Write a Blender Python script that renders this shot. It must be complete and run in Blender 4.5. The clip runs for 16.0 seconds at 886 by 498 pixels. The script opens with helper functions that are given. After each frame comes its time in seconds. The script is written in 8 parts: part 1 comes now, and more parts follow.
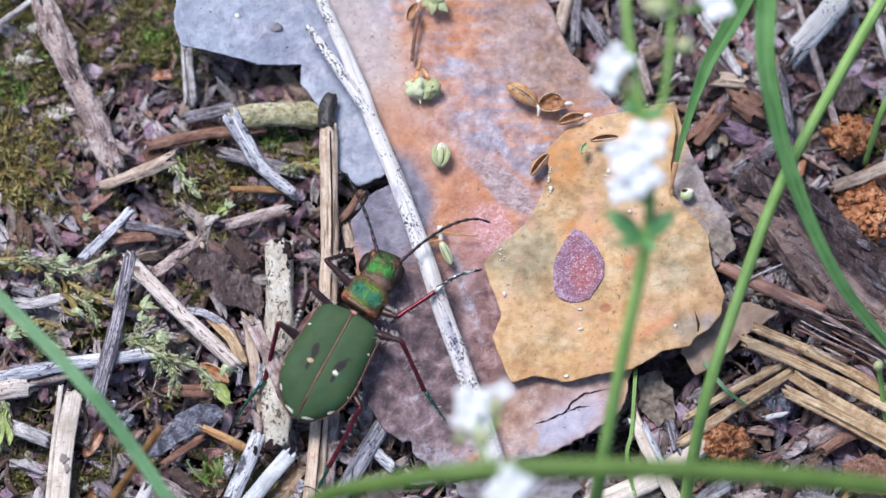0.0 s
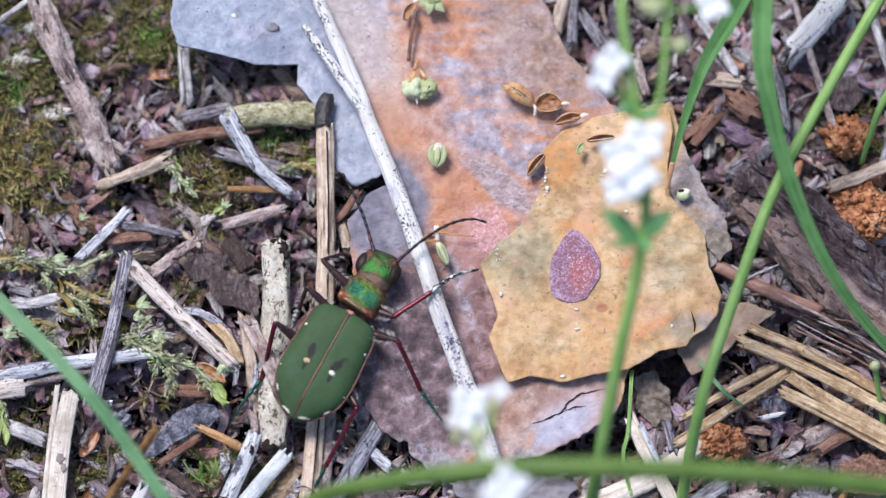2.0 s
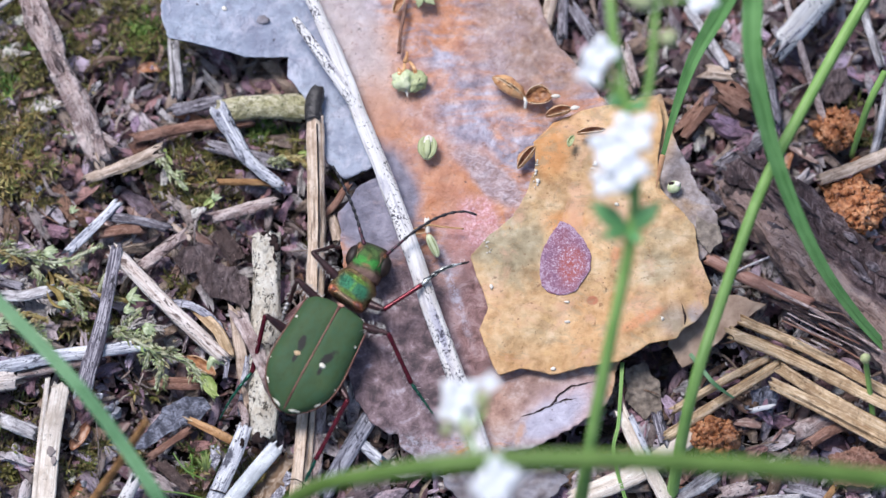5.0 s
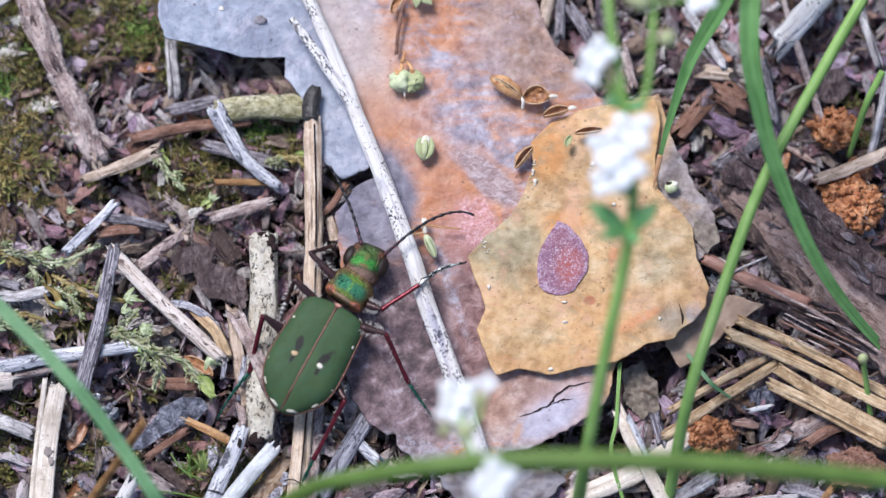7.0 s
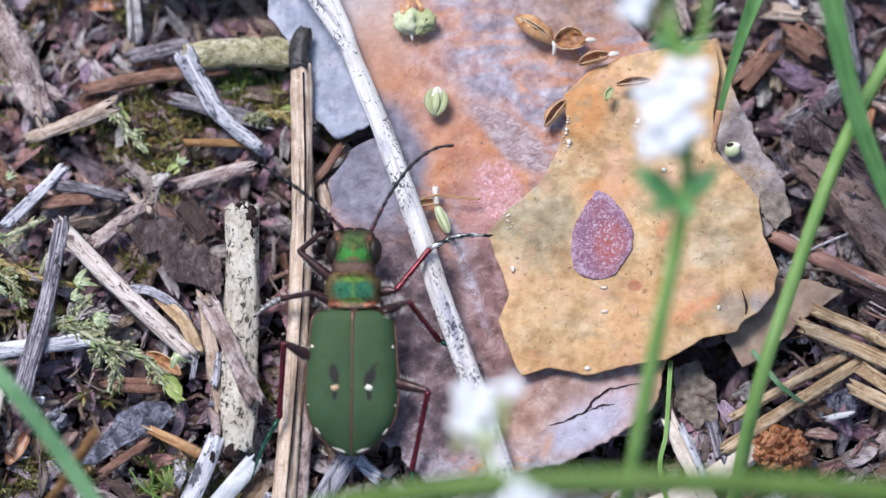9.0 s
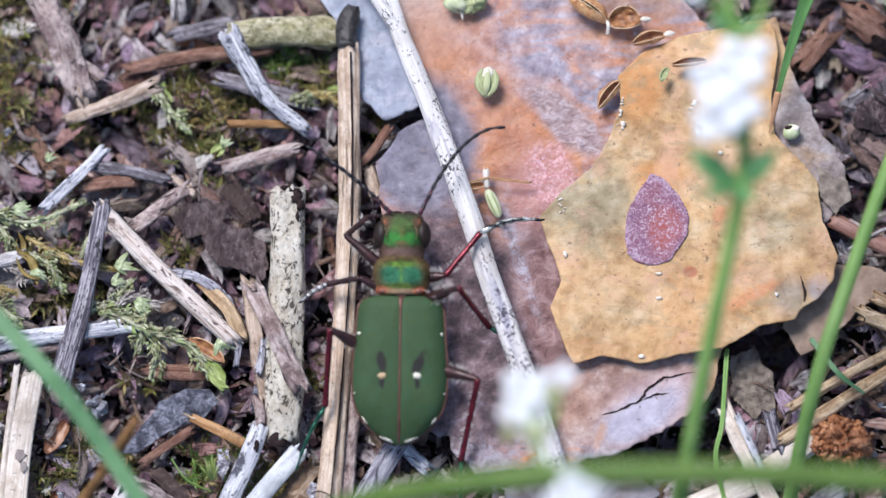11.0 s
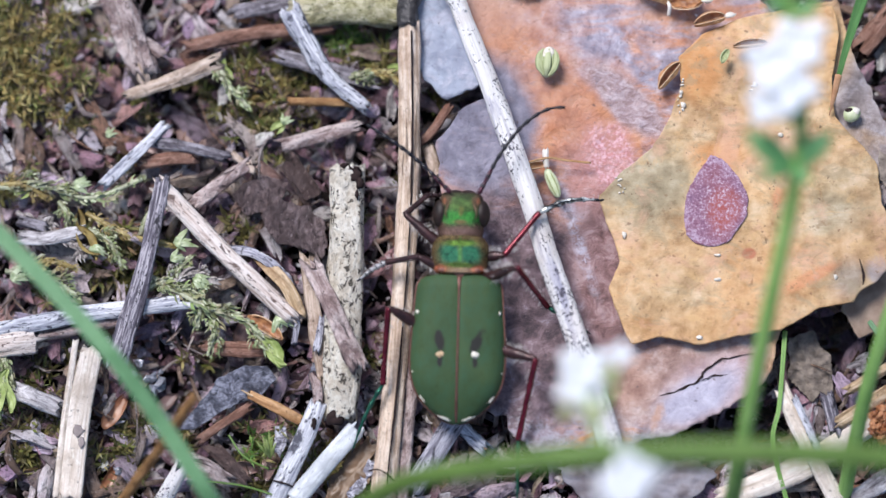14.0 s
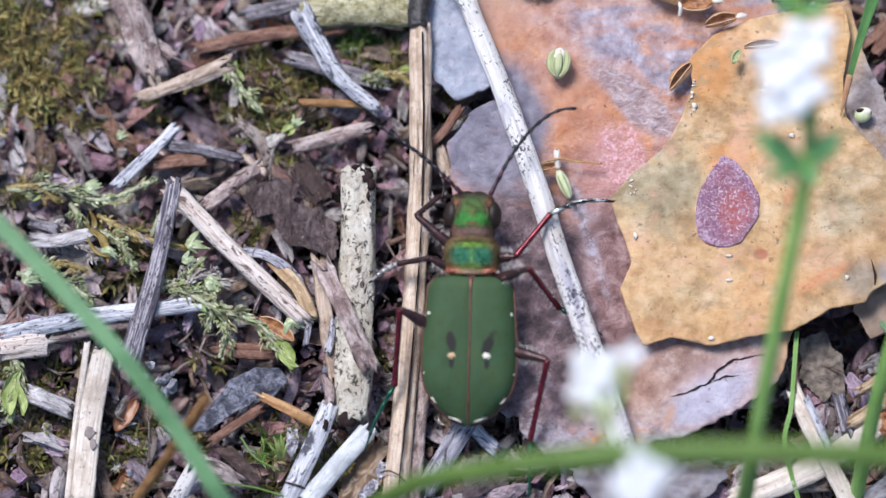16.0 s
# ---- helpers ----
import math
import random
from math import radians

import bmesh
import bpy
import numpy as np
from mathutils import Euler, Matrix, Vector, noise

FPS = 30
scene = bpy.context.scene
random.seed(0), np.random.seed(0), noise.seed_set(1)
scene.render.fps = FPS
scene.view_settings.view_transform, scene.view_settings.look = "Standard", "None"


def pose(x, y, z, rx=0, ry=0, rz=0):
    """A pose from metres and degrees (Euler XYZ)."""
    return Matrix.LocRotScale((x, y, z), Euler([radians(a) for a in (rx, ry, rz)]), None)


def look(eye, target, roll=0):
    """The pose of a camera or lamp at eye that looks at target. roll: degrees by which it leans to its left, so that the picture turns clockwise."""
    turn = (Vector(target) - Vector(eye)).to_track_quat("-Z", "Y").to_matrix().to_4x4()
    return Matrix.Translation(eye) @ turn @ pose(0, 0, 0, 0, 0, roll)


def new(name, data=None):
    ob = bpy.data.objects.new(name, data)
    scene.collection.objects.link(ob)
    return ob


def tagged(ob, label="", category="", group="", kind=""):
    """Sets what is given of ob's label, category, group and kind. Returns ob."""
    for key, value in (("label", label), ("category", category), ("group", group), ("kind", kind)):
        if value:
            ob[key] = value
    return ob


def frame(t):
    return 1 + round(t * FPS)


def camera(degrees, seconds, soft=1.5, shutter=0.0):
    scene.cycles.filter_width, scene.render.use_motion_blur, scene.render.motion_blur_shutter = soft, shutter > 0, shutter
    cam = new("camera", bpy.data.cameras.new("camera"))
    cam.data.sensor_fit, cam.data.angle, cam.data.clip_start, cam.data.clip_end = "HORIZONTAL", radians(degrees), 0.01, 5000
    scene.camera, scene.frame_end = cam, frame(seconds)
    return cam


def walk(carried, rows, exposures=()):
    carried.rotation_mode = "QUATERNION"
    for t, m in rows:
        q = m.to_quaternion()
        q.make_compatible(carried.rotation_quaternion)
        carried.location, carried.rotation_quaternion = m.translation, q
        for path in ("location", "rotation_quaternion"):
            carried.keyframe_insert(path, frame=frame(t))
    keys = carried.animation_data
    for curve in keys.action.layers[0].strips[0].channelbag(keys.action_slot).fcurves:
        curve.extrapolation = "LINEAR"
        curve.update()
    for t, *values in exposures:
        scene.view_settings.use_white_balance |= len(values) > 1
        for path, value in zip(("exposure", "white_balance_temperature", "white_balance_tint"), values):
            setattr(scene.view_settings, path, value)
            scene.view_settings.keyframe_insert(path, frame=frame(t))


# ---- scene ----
# All lengths below are given in millimetres and turned into metres by MM.
MM = 0.001
REACH, LEAN_BACK = 358.4, 11.0

# ---- camera ----
cam = camera(10.0, 16.0, soft=1.42)
# seconds, turn, nod and roll in degrees, nearness (1 is the full reach)
ROWS = [
    (0.0, -0.000, -0.000, 0.000, 1.0000),
    (0.5, 0.006, -0.011, 0.044, 0.9990),
    (1.0, 0.007, -0.006, -0.002, 0.9990),
    (1.5, -0.007, -0.000, 0.025, 0.9989),
    (2.0, -0.039, -0.000, 0.030, 0.9999),
    (2.5, -0.055, -0.014, 0.034, 0.9992),
    (3.0, -0.073, -0.040, 0.052, 0.9992),
    (3.5, -0.094, -0.077, 0.054, 0.9996),
    (4.0, -0.112, -0.084, 0.033, 1.0003),
    (6.5, -0.179, -0.083, -0.015, 0.9991),
    (7.0, -0.178, -0.082, -0.022, 1.0002),
    (7.5, -0.157, -0.093, -0.039, 0.9996),
    (8.0, -0.096, -0.138, -0.027, 0.9995),
    (8.2, -0.086, -0.158, -0.027, 1.0015),
    (8.5, -0.052, -0.234, 0.022, 1.0649),
    (9.0, -0.046, -0.388, 0.077, 1.2016),
    (9.2, 0.031, -0.457, 0.088, 1.2295),
    (11.5, 0.686, -0.634, 0.350, 1.2327),
    (12.0, 0.924, -0.738, 0.563, 1.2325),
    (12.5, 1.100, -0.793, 0.782, 1.2331),
    (13.0, 1.138, -0.812, 0.781, 1.2331),
    (13.5, 1.145, -0.813, 0.797, 1.2337),
    (14.0, 1.188, -0.817, 0.743, 1.2320),
    (14.5, 1.196, -0.833, 0.780, 1.2334),
    (15.0, 1.195, -0.841, 0.768, 1.2332),
    (15.5, 1.239, -0.825, 0.655, 1.2326),
    (16.0, 1.318, -0.804, 0.623, 1.2323),
]


def held(turn, nod, roll, near):
    d = REACH * MM / near
    a = radians(LEAN_BACK)
    return (Matrix.Translation((0, -d * math.sin(a), d * math.cos(a))) @ pose(0, 0, 0, LEAN_BACK, 0, 0)
            @ pose(0, 0, 0, 0, turn, 0) @ pose(0, 0, 0, nod, 0, 0) @ pose(0, 0, 0, 0, 0, roll))


walk(cam, [(t, held(*r)) for t, *r in ROWS], [(0.0, 0.43, 6390, 13.9), (16.0, 0.43, 6390, 13.9)])

# ---- light: a bright, thinly overcast sky ----
world = bpy.data.worlds.new("sky")
scene.world = world
world.use_nodes = True
wn = world.node_tree.nodes
sky = wn.new("ShaderNodeTexSky")
sky.sky_type, sky.sun_disc = "NISHITA", False
sky.sun_elevation, sky.sun_rotation = radians(58), radians(-35)
sky.air_density, sky.dust_density = 1.0, 1.0
world.node_tree.links.new(sky.outputs[0], wn["Background"].inputs[0])
wn["Background"].inputs[1].default_value = 0.105
sun = new("sun", bpy.data.lights.new("sun", "SUN"))
sun.data.energy, sun.data.angle, sun.data.color = 2.85, radians(22), (1.0, 0.98, 0.96)
sun.matrix_world = look((-0.35, 0.5, 0.98), (0, 0, 0))


# ---- shape tools ----
class Geo:
    """Vertices in millimetres, faces, and for each vertex its place along the grain."""

    def __init__(self):
        self.v, self.f, self.g = [], [], []

    def add(self, verts, faces, grain=None):
        n = len(self.v)
        self.v += [tuple(p) for p in verts]
        self.g += [tuple(p) for p in (grain or verts)]
        self.f += [tuple(i + n for i in f) for f in faces]
        return self


ORIGIN = {}


def mesh_of(name, geo, material, shift=(0, 0, 0), smooth=True):
    me = bpy.data.meshes.new(name)
    s = Vector(shift)
    me.from_pydata([(Vector(p) - s) * MM for p in geo.v], [], geo.f)
    at = me.attributes.new("grain", "FLOAT_VECTOR", "POINT")
    at.data.foreach_set("vector", np.array(geo.g, dtype=np.float32).ravel())
    me.polygons.foreach_set("use_smooth", [smooth] * len(me.polygons))
    me.materials.append(material)
    me.update()
    return me


def thing(name, at, label, category, group="", kind=""):
    ob = new(name)
    ob.empty_display_size = 0.002
    ob.location = Vector(at) * MM
    ORIGIN[ob.name] = Vector(at)
    return tagged(ob, label, category, group, kind)


def part(name, geo, material, parent, label="", smooth=True):
    """One mesh under a thing or part; its vertices are in the place's millimetres."""
    shift = ORIGIN[parent.name]
    ob = new(name, mesh_of(name, geo, material, shift, smooth))
    ob.parent = parent
    ORIGIN[ob.name] = shift
    return tagged(ob, label)


def solid(name, geo, material, at, label, category, group="", kind="", smooth=True):
    """A thing that is one mesh, with its origin at its place."""
    ob = new(name, mesh_of(name, geo, material, at, smooth))
    ob.location = Vector(at) * MM
    ORIGIN[ob.name] = Vector(at)
    return tagged(ob, label, category, group, kind)


def nz(x, y, z=0.0):
    return noise.noise(Vector((x, y, z)))


def spline(points, n):
    """Catmull-Rom through the points, n steps to a stretch. Points may carry a radius as a fourth number."""
    p = [np.array(q, float) for q in points]
    p = [2 * p[0] - p[1]] + p + [2 * p[-1] - p[-2]]
    out = []
    for i in range(1, len(p) - 2):
        a, b, c, d = p[i - 1], p[i], p[i + 1], p[i + 2]
        for k in range(n):
            t = k / n
            out.append(0.5 * (2 * b + (c - a) * t + (2 * a - 5 * b + 4 * c - d) * t * t + (3 * b - a - 3 * c + d) * t ** 3))
    out.append(p[-2])
    return out


def tube(geo, points, radii, seg=10, flat=1.0, rough=0.0, n=8, up=(0, 0, 1), ragged=0.0, fold=0.0, seed=0.0, freq=1.2):
    """A swept stick, stem or blade. flat: thickness over width; fold: depth of a keel along the middle."""
    if not hasattr(radii, "__len__"):
        radii = [radii] * len(points)
    path = spline([(*p, r) for p, r in zip(points, radii)], n)
    c = [Vector(q[:3]) for q in path]
    r = [max(float(q[3]), 0.004) for q in path]
    up = Vector(up)
    verts, grain, length = [], [], 0.0
    m = len(c)
    for i in range(m):
        t = (c[min(i + 1, m - 1)] - c[max(i - 1, 0)]).normalized()
        side = t.cross(up)
        side = side.normalized() if side.length > 1e-4 else Vector((1, 0, 0))
        up_now = side.cross(t)
        if i:
            length += (c[i] - c[i - 1]).length
        for k in range(seg):
            a = 2 * math.pi * k / seg
            x, z = math.cos(a), math.sin(a)
            w = 1.0
            if rough:
                w += rough * (nz(x * 1.7 + seed, z * 1.7, length * freq / max(r[i], 0.2) * 0.25 + seed)
                              + 0.9 * nz(x * 4 + seed, z * 4, length * 0.3 + seed * 3))
                if seg > 8:
                    w += rough * 0.45 * nz(x * 6 + seed, z * 6, length * 1.3 + seed)
            px, pz = side * (r[i] * x * w), up_now * (r[i] * flat * z * w - fold * r[i] * (1 - abs(x)))
            q = c[i] + px + pz
            if ragged and i in (0, m - 1):
                q += t * (ragged * r[i] * (nz(x * 2.3 + seed, z * 2.3, seed * 5 + i) + 0.6 * nz(x * 6 + seed, z * 6, seed * 5 + i)) * (1.6 if i else -1.6))
            verts.append(q)
            grain.append((r[i] * x + seed * 7.3, r[i] * z * max(flat, 0.3) + seed * 3.1, length + seed * 11.7))
    faces = []
    for i in range(m - 1):
        for k in range(seg):
            a, b = i * seg + k, i * seg + (k + 1) % seg
            faces.append((a, a + seg, b + seg, b))
    for i, flip in ((0, 1), (m - 1, -1)):
        t = (c[i] - c[i + flip]).normalized()
        verts.append(c[i] + t * r[i] * (0.25 if not ragged else -0.2))
        grain.append(grain[i * seg])
        e = len(verts) - 1
        for k in range(seg):
            a, b = i * seg + k, i * seg + (k + 1) % seg
            faces.append((a, b, e) if flip == 1 else (b, a, e))
    return geo.add(verts, faces, grain)


def ball(geo, at, size, lumps=0.0, nu=14, nv=9, turn=None, freq=1.0, seed=0.0):
    """A lumpy ellipsoid."""
    verts, m = [], (turn or Matrix.Identity(3))
    for j in range(nv + 1):
        th = math.pi * j / nv
        for i in range(nu):
            ph = 2 * math.pi * i / nu
            d = Vector((math.sin(th) * math.cos(ph), math.sin(th) * math.sin(ph), math.cos(th)))
            k = 1 + lumps * (nz(d.x * freq * 2 + seed, d.y * freq * 2, d.z * freq * 2) + 0.5 * nz(d.x * freq * 5, d.y * freq * 5 + seed, d.z * freq * 5))
            verts.append(Vector(at) + m @ Vector((d.x * size[0] * k, d.y * size[1] * k, d.z * size[2] * k)))
    faces = [(j * nu + i, (j + 1) * nu + i, (j + 1) * nu + (i + 1) % nu, j * nu + (i + 1) % nu) for j in range(nv) for i in range(nu)]
    return geo.add(verts, faces)


def ring_points(outline, centre, n, rag, seed, scale=0.5):
    """n points evenly along a closed outline, made ragged towards and away from the centre."""
    o = [Vector((p[0], p[1])) for p in outline]
    seg = [(o[i], o[(i + 1) % len(o)]) for i in range(len(o))]
    ln = [(b - a).length for a, b in seg]
    tot, out, i, acc = sum(ln), [], 0, 0.0
    for k in range(n):
        s = tot * k / n
        while s > acc + ln[i]:
            acc += ln[i]
            i += 1
        a, b = seg[i]
        p = a.lerp(b, (s - acc) / ln[i])
        h = nz(p.x * scale, p.y * scale, seed) + 0.5 * nz(p.x * scale * 3.7, p.y * scale * 3.7, seed) + 0.25 * nz(p.x * scale * 9, p.y * scale * 9, seed)
        d = p - Vector(centre)
        out.append(p + d * (min(rag * h, 0.5 * d.length) / d.length))
    return out


def sheet(geo, outline, centre, height, thick, rings=24, n=200, rag=0.35, seed=0.0, relief=0.06, edge=1.0, scale=0.5):
    """A flake that follows height(x, y): top and underside rings round a centre, joined by a broken edge."""
    rim, c = ring_points(outline, centre, n, rag, seed, scale), Vector(centre)
    verts, faces = [], []
    for side in (0, 1):
        for j in range(1, rings + 1):
            f = 1 - (1 - j / rings) ** 1.3
            for p in rim:
                q = c.lerp(p, f)
                z = height(q.x, q.y) + relief * (nz(q.x * 0.9, q.y * 0.9, seed) + 0.5 * nz(q.x * 2.6, q.y * 2.6, seed))
                near_edge = max(0.0, (f - 0.93) / 0.07)
                t = thick * (1 - 0.55 * near_edge * edge)
                verts.append((q.x, q.y, z if side == 0 else z - t))
    N = rings * n
    for side in (0, 1):
        for j in range(rings - 1):
            for k in range(n):
                a, b = side * N + j * n + k, side * N + j * n + (k + 1) % n
                faces.append((a, a + n, b + n, b) if side == 0 else (b, b + n, a + n, a))
        verts.append((c.x, c.y, height(c.x, c.y) - side * thick))
        e = len(verts) - 1
        for k in range(n):
            a, b = side * N + k, side * N + (k + 1) % n
            faces.append((a, b, e) if side == 0 else (b, a, e))
    for k in range(n):
        a, b = N - n + k, N - n + (k + 1) % n
        faces.append((a, a + N, b + N, b))
    return geo.add(verts, faces)


# ---- materials ----
class Mat:
    """A node material with short ways to noise, ramps and masks."""

    def __init__(self, name, rough=0.8, metal=0.0, spec=0.4):
        self.m = bpy.data.materials.new(name)
        self.m.use_nodes = True
        self.t = self.m.node_tree
        self.b = self.t.nodes["Principled BSDF"]
        self.b.inputs["Roughness"].default_value = rough
        self.b.inputs["Metallic"].default_value = metal
        self.b.inputs["Specular IOR Level"].default_value = spec
        a = self.n("ShaderNodeAttribute")
        a.attribute_name = "grain"
        self.co = a.outputs["Vector"]

    def n(self, kind, **kw):
        return self.t.nodes.new(kind)

    def ln(self, a, b):
        self.t.links.new(a, b)

    def scaled(self, sx, sy, sz):
        m = self.n("ShaderNodeMapping")
        m.inputs["Scale"].default_value = (sx, sy, sz)
        self.ln(self.co, m.inputs["Vector"])
        return m.outputs[0]

    def turned(self, angle, sx, sy):
        """Coordinates turned in the plane and stretched."""
        m = self.n("ShaderNodeMapping")
        m.inputs["Rotation"].default_value = (0, 0, radians(angle))
        m.inputs["Scale"].default_value = (sx, sy, 1.0)
        self.ln(self.co, m.inputs["Vector"])
        return m.outputs[0]

    def noise(self, scale, detail=4.0, vec=None, rough=0.55, distort=0.0):
        x = self.n("ShaderNodeTexNoise")
        x.inputs["Scale"].default_value = scale
        x.inputs["Detail"].default_value = detail
        x.inputs["Roughness"].default_value = rough
        x.inputs["Distortion"].default_value = distort
        self.ln(vec or self.co, x.inputs["Vector"])
        return x.outputs["Fac"]

    def ramp(self, fac, stops):
        r = self.n("ShaderNodeValToRGB")
        e = r.color_ramp.elements
        while len(e) < len(stops):
            e.new(0.5)
        for el, (pos, col) in zip(e, stops):
            el.position = pos
            el.color = (*col, 1.0) if hasattr(col, "__len__") else (col, col, col, 1.0)
        self.ln(fac, r.inputs[0])
        return r.outputs[0]

    def mix(self, fac, a, b, mode="MIX"):
        x = self.n("ShaderNodeMix")
        x.data_type, x.blend_type = "RGBA", mode
        for sock, v in ((x.inputs[0], fac), (x.inputs[6], a), (x.inputs[7], b)):
            if isinstance(v, (int, float)):
                sock.default_value = v
            elif isinstance(v, tuple):
                sock.default_value = (*v, 1.0)
            else:
                self.ln(v, sock)
        return x.outputs[2]

    def math(self, op, a, b):
        x = self.n("ShaderNodeMath")
        x.operation = op
        for sock, v in zip(x.inputs, (a, b)):
            if isinstance(v, (int, float)):
                sock.default_value = v
            else:
                self.ln(v, sock)
        return x.outputs[0]

    def blob(self, cx, cy, rx, ry, soft=0.5, wobble=0.5, turn=0.0, freq=0.35):
        """A stain of that middle and size: 1 inside, 0 outside, with an uneven edge."""
        m = self.n("ShaderNodeMapping")
        m.vector_type = "TEXTURE"
        m.inputs["Location"].default_value = (cx, cy, 0)
        m.inputs["Rotation"].default_value = (0, 0, radians(turn))
        m.inputs["Scale"].default_value = (rx, ry, 1e6)
        self.ln(self.co, m.inputs["Vector"])
        v = self.n("ShaderNodeVectorMath")
        v.operation = "LENGTH"
        self.ln(m.outputs[0], v.inputs[0])
        d = self.math("ADD", v.outputs["Value"], self.math("MULTIPLY", self.math("SUBTRACT", self.noise(freq, 6.0), 0.5), wobble * 2))
        r = self.n("ShaderNodeMapRange")
        r.interpolation_type = "SMOOTHSTEP"
        r.inputs["From Min"].default_value = 1 + soft / 2
        r.inputs["From Max"].default_value = 1 - soft / 2
        self.ln(d, r.inputs["Value"])
        return r.outputs[0]

    def island(self):
        return self.n("ShaderNodeNewGeometry").outputs["Random Per Island"]

    def colour(self, c):
        if isinstance(c, tuple):
            self.b.inputs["Base Color"].default_value = (*c, 1.0)
        else:
            self.ln(c, self.b.inputs["Base Color"])
        return self

    def bump(self, fac, depth, strength=0.6):
        """depth in millimetres."""
        x = self.n("ShaderNodeBump")
        x.inputs["Strength"].default_value = strength
        x.inputs["Distance"].default_value = depth * MM
        self.ln(fac, x.inputs["Height"])
        self.ln(x.outputs[0], self.b.inputs["Normal"])
        return self


def wood(name, dark, mid, light, speck=None, speck_at=0.62, rough=0.8, bump=0.16, across=5.0, along=0.3, split=0.85, pale=None, dirt=0.65, speck_scale=2.4):
    """Weathered wood, straw or twig bark: broken fibres, smudges of dirt, bleached patches, short cracks and pits."""
    m = Mat(name, rough)
    streak = m.noise(1.0, 7.0, m.scaled(across * 0.8, across * 0.8, along * 1.5), 0.74, 0.5)
    crack = m.ramp(m.noise(1.0, 4.0, m.scaled(across * 0.55, across * 0.55, along * 0.8), 0.6, 0.6), [(0.32, 1.0), (0.385, 0.0)])
    blotch = m.noise(0.7, 6.0, rough=0.65)
    smudge = m.noise(1.0, 8.0, m.scaled(1.7, 1.7, 1.0), 0.74, 0.7)
    col = m.ramp(streak, [(0.35, dark), (0.48, mid), (0.61, light)])
    col = m.mix(m.ramp(blotch, [(0.47, 0.0), (0.66, 0.75)]), col, dark)
    col = m.mix(m.ramp(smudge, [(0.34, 0.7), (0.46, 0.0)]), col, tuple(min(0.9, v * 1.12) for v in light))
    deep = tuple(v * 0.3 for v in dark)
    if pale:
        worn = m.noise(1.0, 7.0, m.scaled(1.3, 1.3, 0.55), 0.7, 0.5)
        col = m.mix(m.ramp(worn, [(0.52, 0.0), (0.6, 0.85)]), col, pale)
        blotch = m.math("ADD", blotch, worn)
    col = m.mix(m.ramp(smudge, [(0.53, 0.0), (0.62, dirt)]), col, tuple(v * 0.55 for v in dark))
    col = m.mix(m.math("MULTIPLY", crack, split), col, deep)
    pits = m.ramp(m.noise(3.2, 4.0, rough=0.7), [(0.62, 0.0), (0.70, 0.8)])
    col = m.mix(pits, col, deep)
    if speck:
        s = m.noise(speck_scale, 7.0, m.scaled(2.0, 2.0, 1.5), 0.72, 0.4)
        col = m.mix(m.ramp(s, [(speck_at, 0.0), (speck_at + 0.04, 0.95)]), col, speck)
    m.colour(col)
    h = m.math("ADD", m.math("MULTIPLY", streak, 0.7), m.math("SUBTRACT", m.math("MULTIPLY", blotch, 0.8), m.math("MULTIPLY", smudge, 0.7)))
    return m.bump(m.math("SUBTRACT", h, m.math("MULTIPLY", crack, 1.0 * split)), bump, 0.9).m


def leafy(name, dark, light, rough=0.45, ribs=0.0):
    m = Mat(name, rough, spec=0.35)
    col = m.ramp(m.noise(0.5, 4.0), [(0.3, dark), (0.7, light)])
    fine = m.noise(1.0, 3.0, m.scaled(9, 9, 0.25))
    col = m.mix(m.ramp(fine, [(0.42, 0.0), (0.62, 0.6)]), col, light)
    col = m.mix(m.ramp(fine, [(0.34, 0.5), (0.44, 0.0)]), col, tuple(v * 0.7 for v in dark))
    m.colour(col)
    m.b.inputs["Subsurface Weight"].default_value = 0.0
    return m.bump(fine, 0.05).m


def plain(name, dark, light, rough=0.7, scale=1.5, metal=0.0, bump=0.03, spec=0.4):
    m = Mat(name, rough, metal, spec)
    f = m.noise(scale, 5.0)
    m.colour(m.ramp(f, [(0.3, dark), (0.7, light)]))
    return m.bump(f, bump).m


def litter_colours(name, stops, rough=0.6, bump=0.22, across=6.5, depth=0.85):
    m = Mat(name, rough, spec=0.55)
    col = m.ramp(m.island(), stops)
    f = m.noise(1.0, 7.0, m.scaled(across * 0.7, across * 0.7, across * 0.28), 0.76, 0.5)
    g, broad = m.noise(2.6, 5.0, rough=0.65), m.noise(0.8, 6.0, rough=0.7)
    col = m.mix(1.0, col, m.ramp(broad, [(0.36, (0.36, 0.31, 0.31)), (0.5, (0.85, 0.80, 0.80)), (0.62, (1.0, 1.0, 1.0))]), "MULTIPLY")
    # Near-black mixed into the low parts of the bump: painted crevice shade.
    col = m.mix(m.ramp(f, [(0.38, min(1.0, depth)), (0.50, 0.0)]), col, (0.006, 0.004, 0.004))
    # Pale flecks on the raised parts, painted as small highlights.
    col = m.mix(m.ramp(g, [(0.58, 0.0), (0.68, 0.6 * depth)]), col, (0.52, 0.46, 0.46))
    m.colour(col)
    return m.bump(m.math("ADD", f, m.math("ADD", g, broad)), bump, 0.9).m


def soil_material():
    m = Mat("soil", 0.95)
    f, g = m.noise(1.3, 8.0, rough=0.7), m.noise(0.12, 4.0)
    col = m.ramp(f, [(0.3, (0.006, 0.004, 0.004)), (0.55, (0.025, 0.017, 0.015)), (0.75, (0.07, 0.05, 0.045))])
    col = m.mix(m.ramp(g, [(0.45, 0.0), (0.7, 0.5)]), col, (0.03, 0.028, 0.016))
    m.colour(col)
    return m.bump(f, 0.5).m


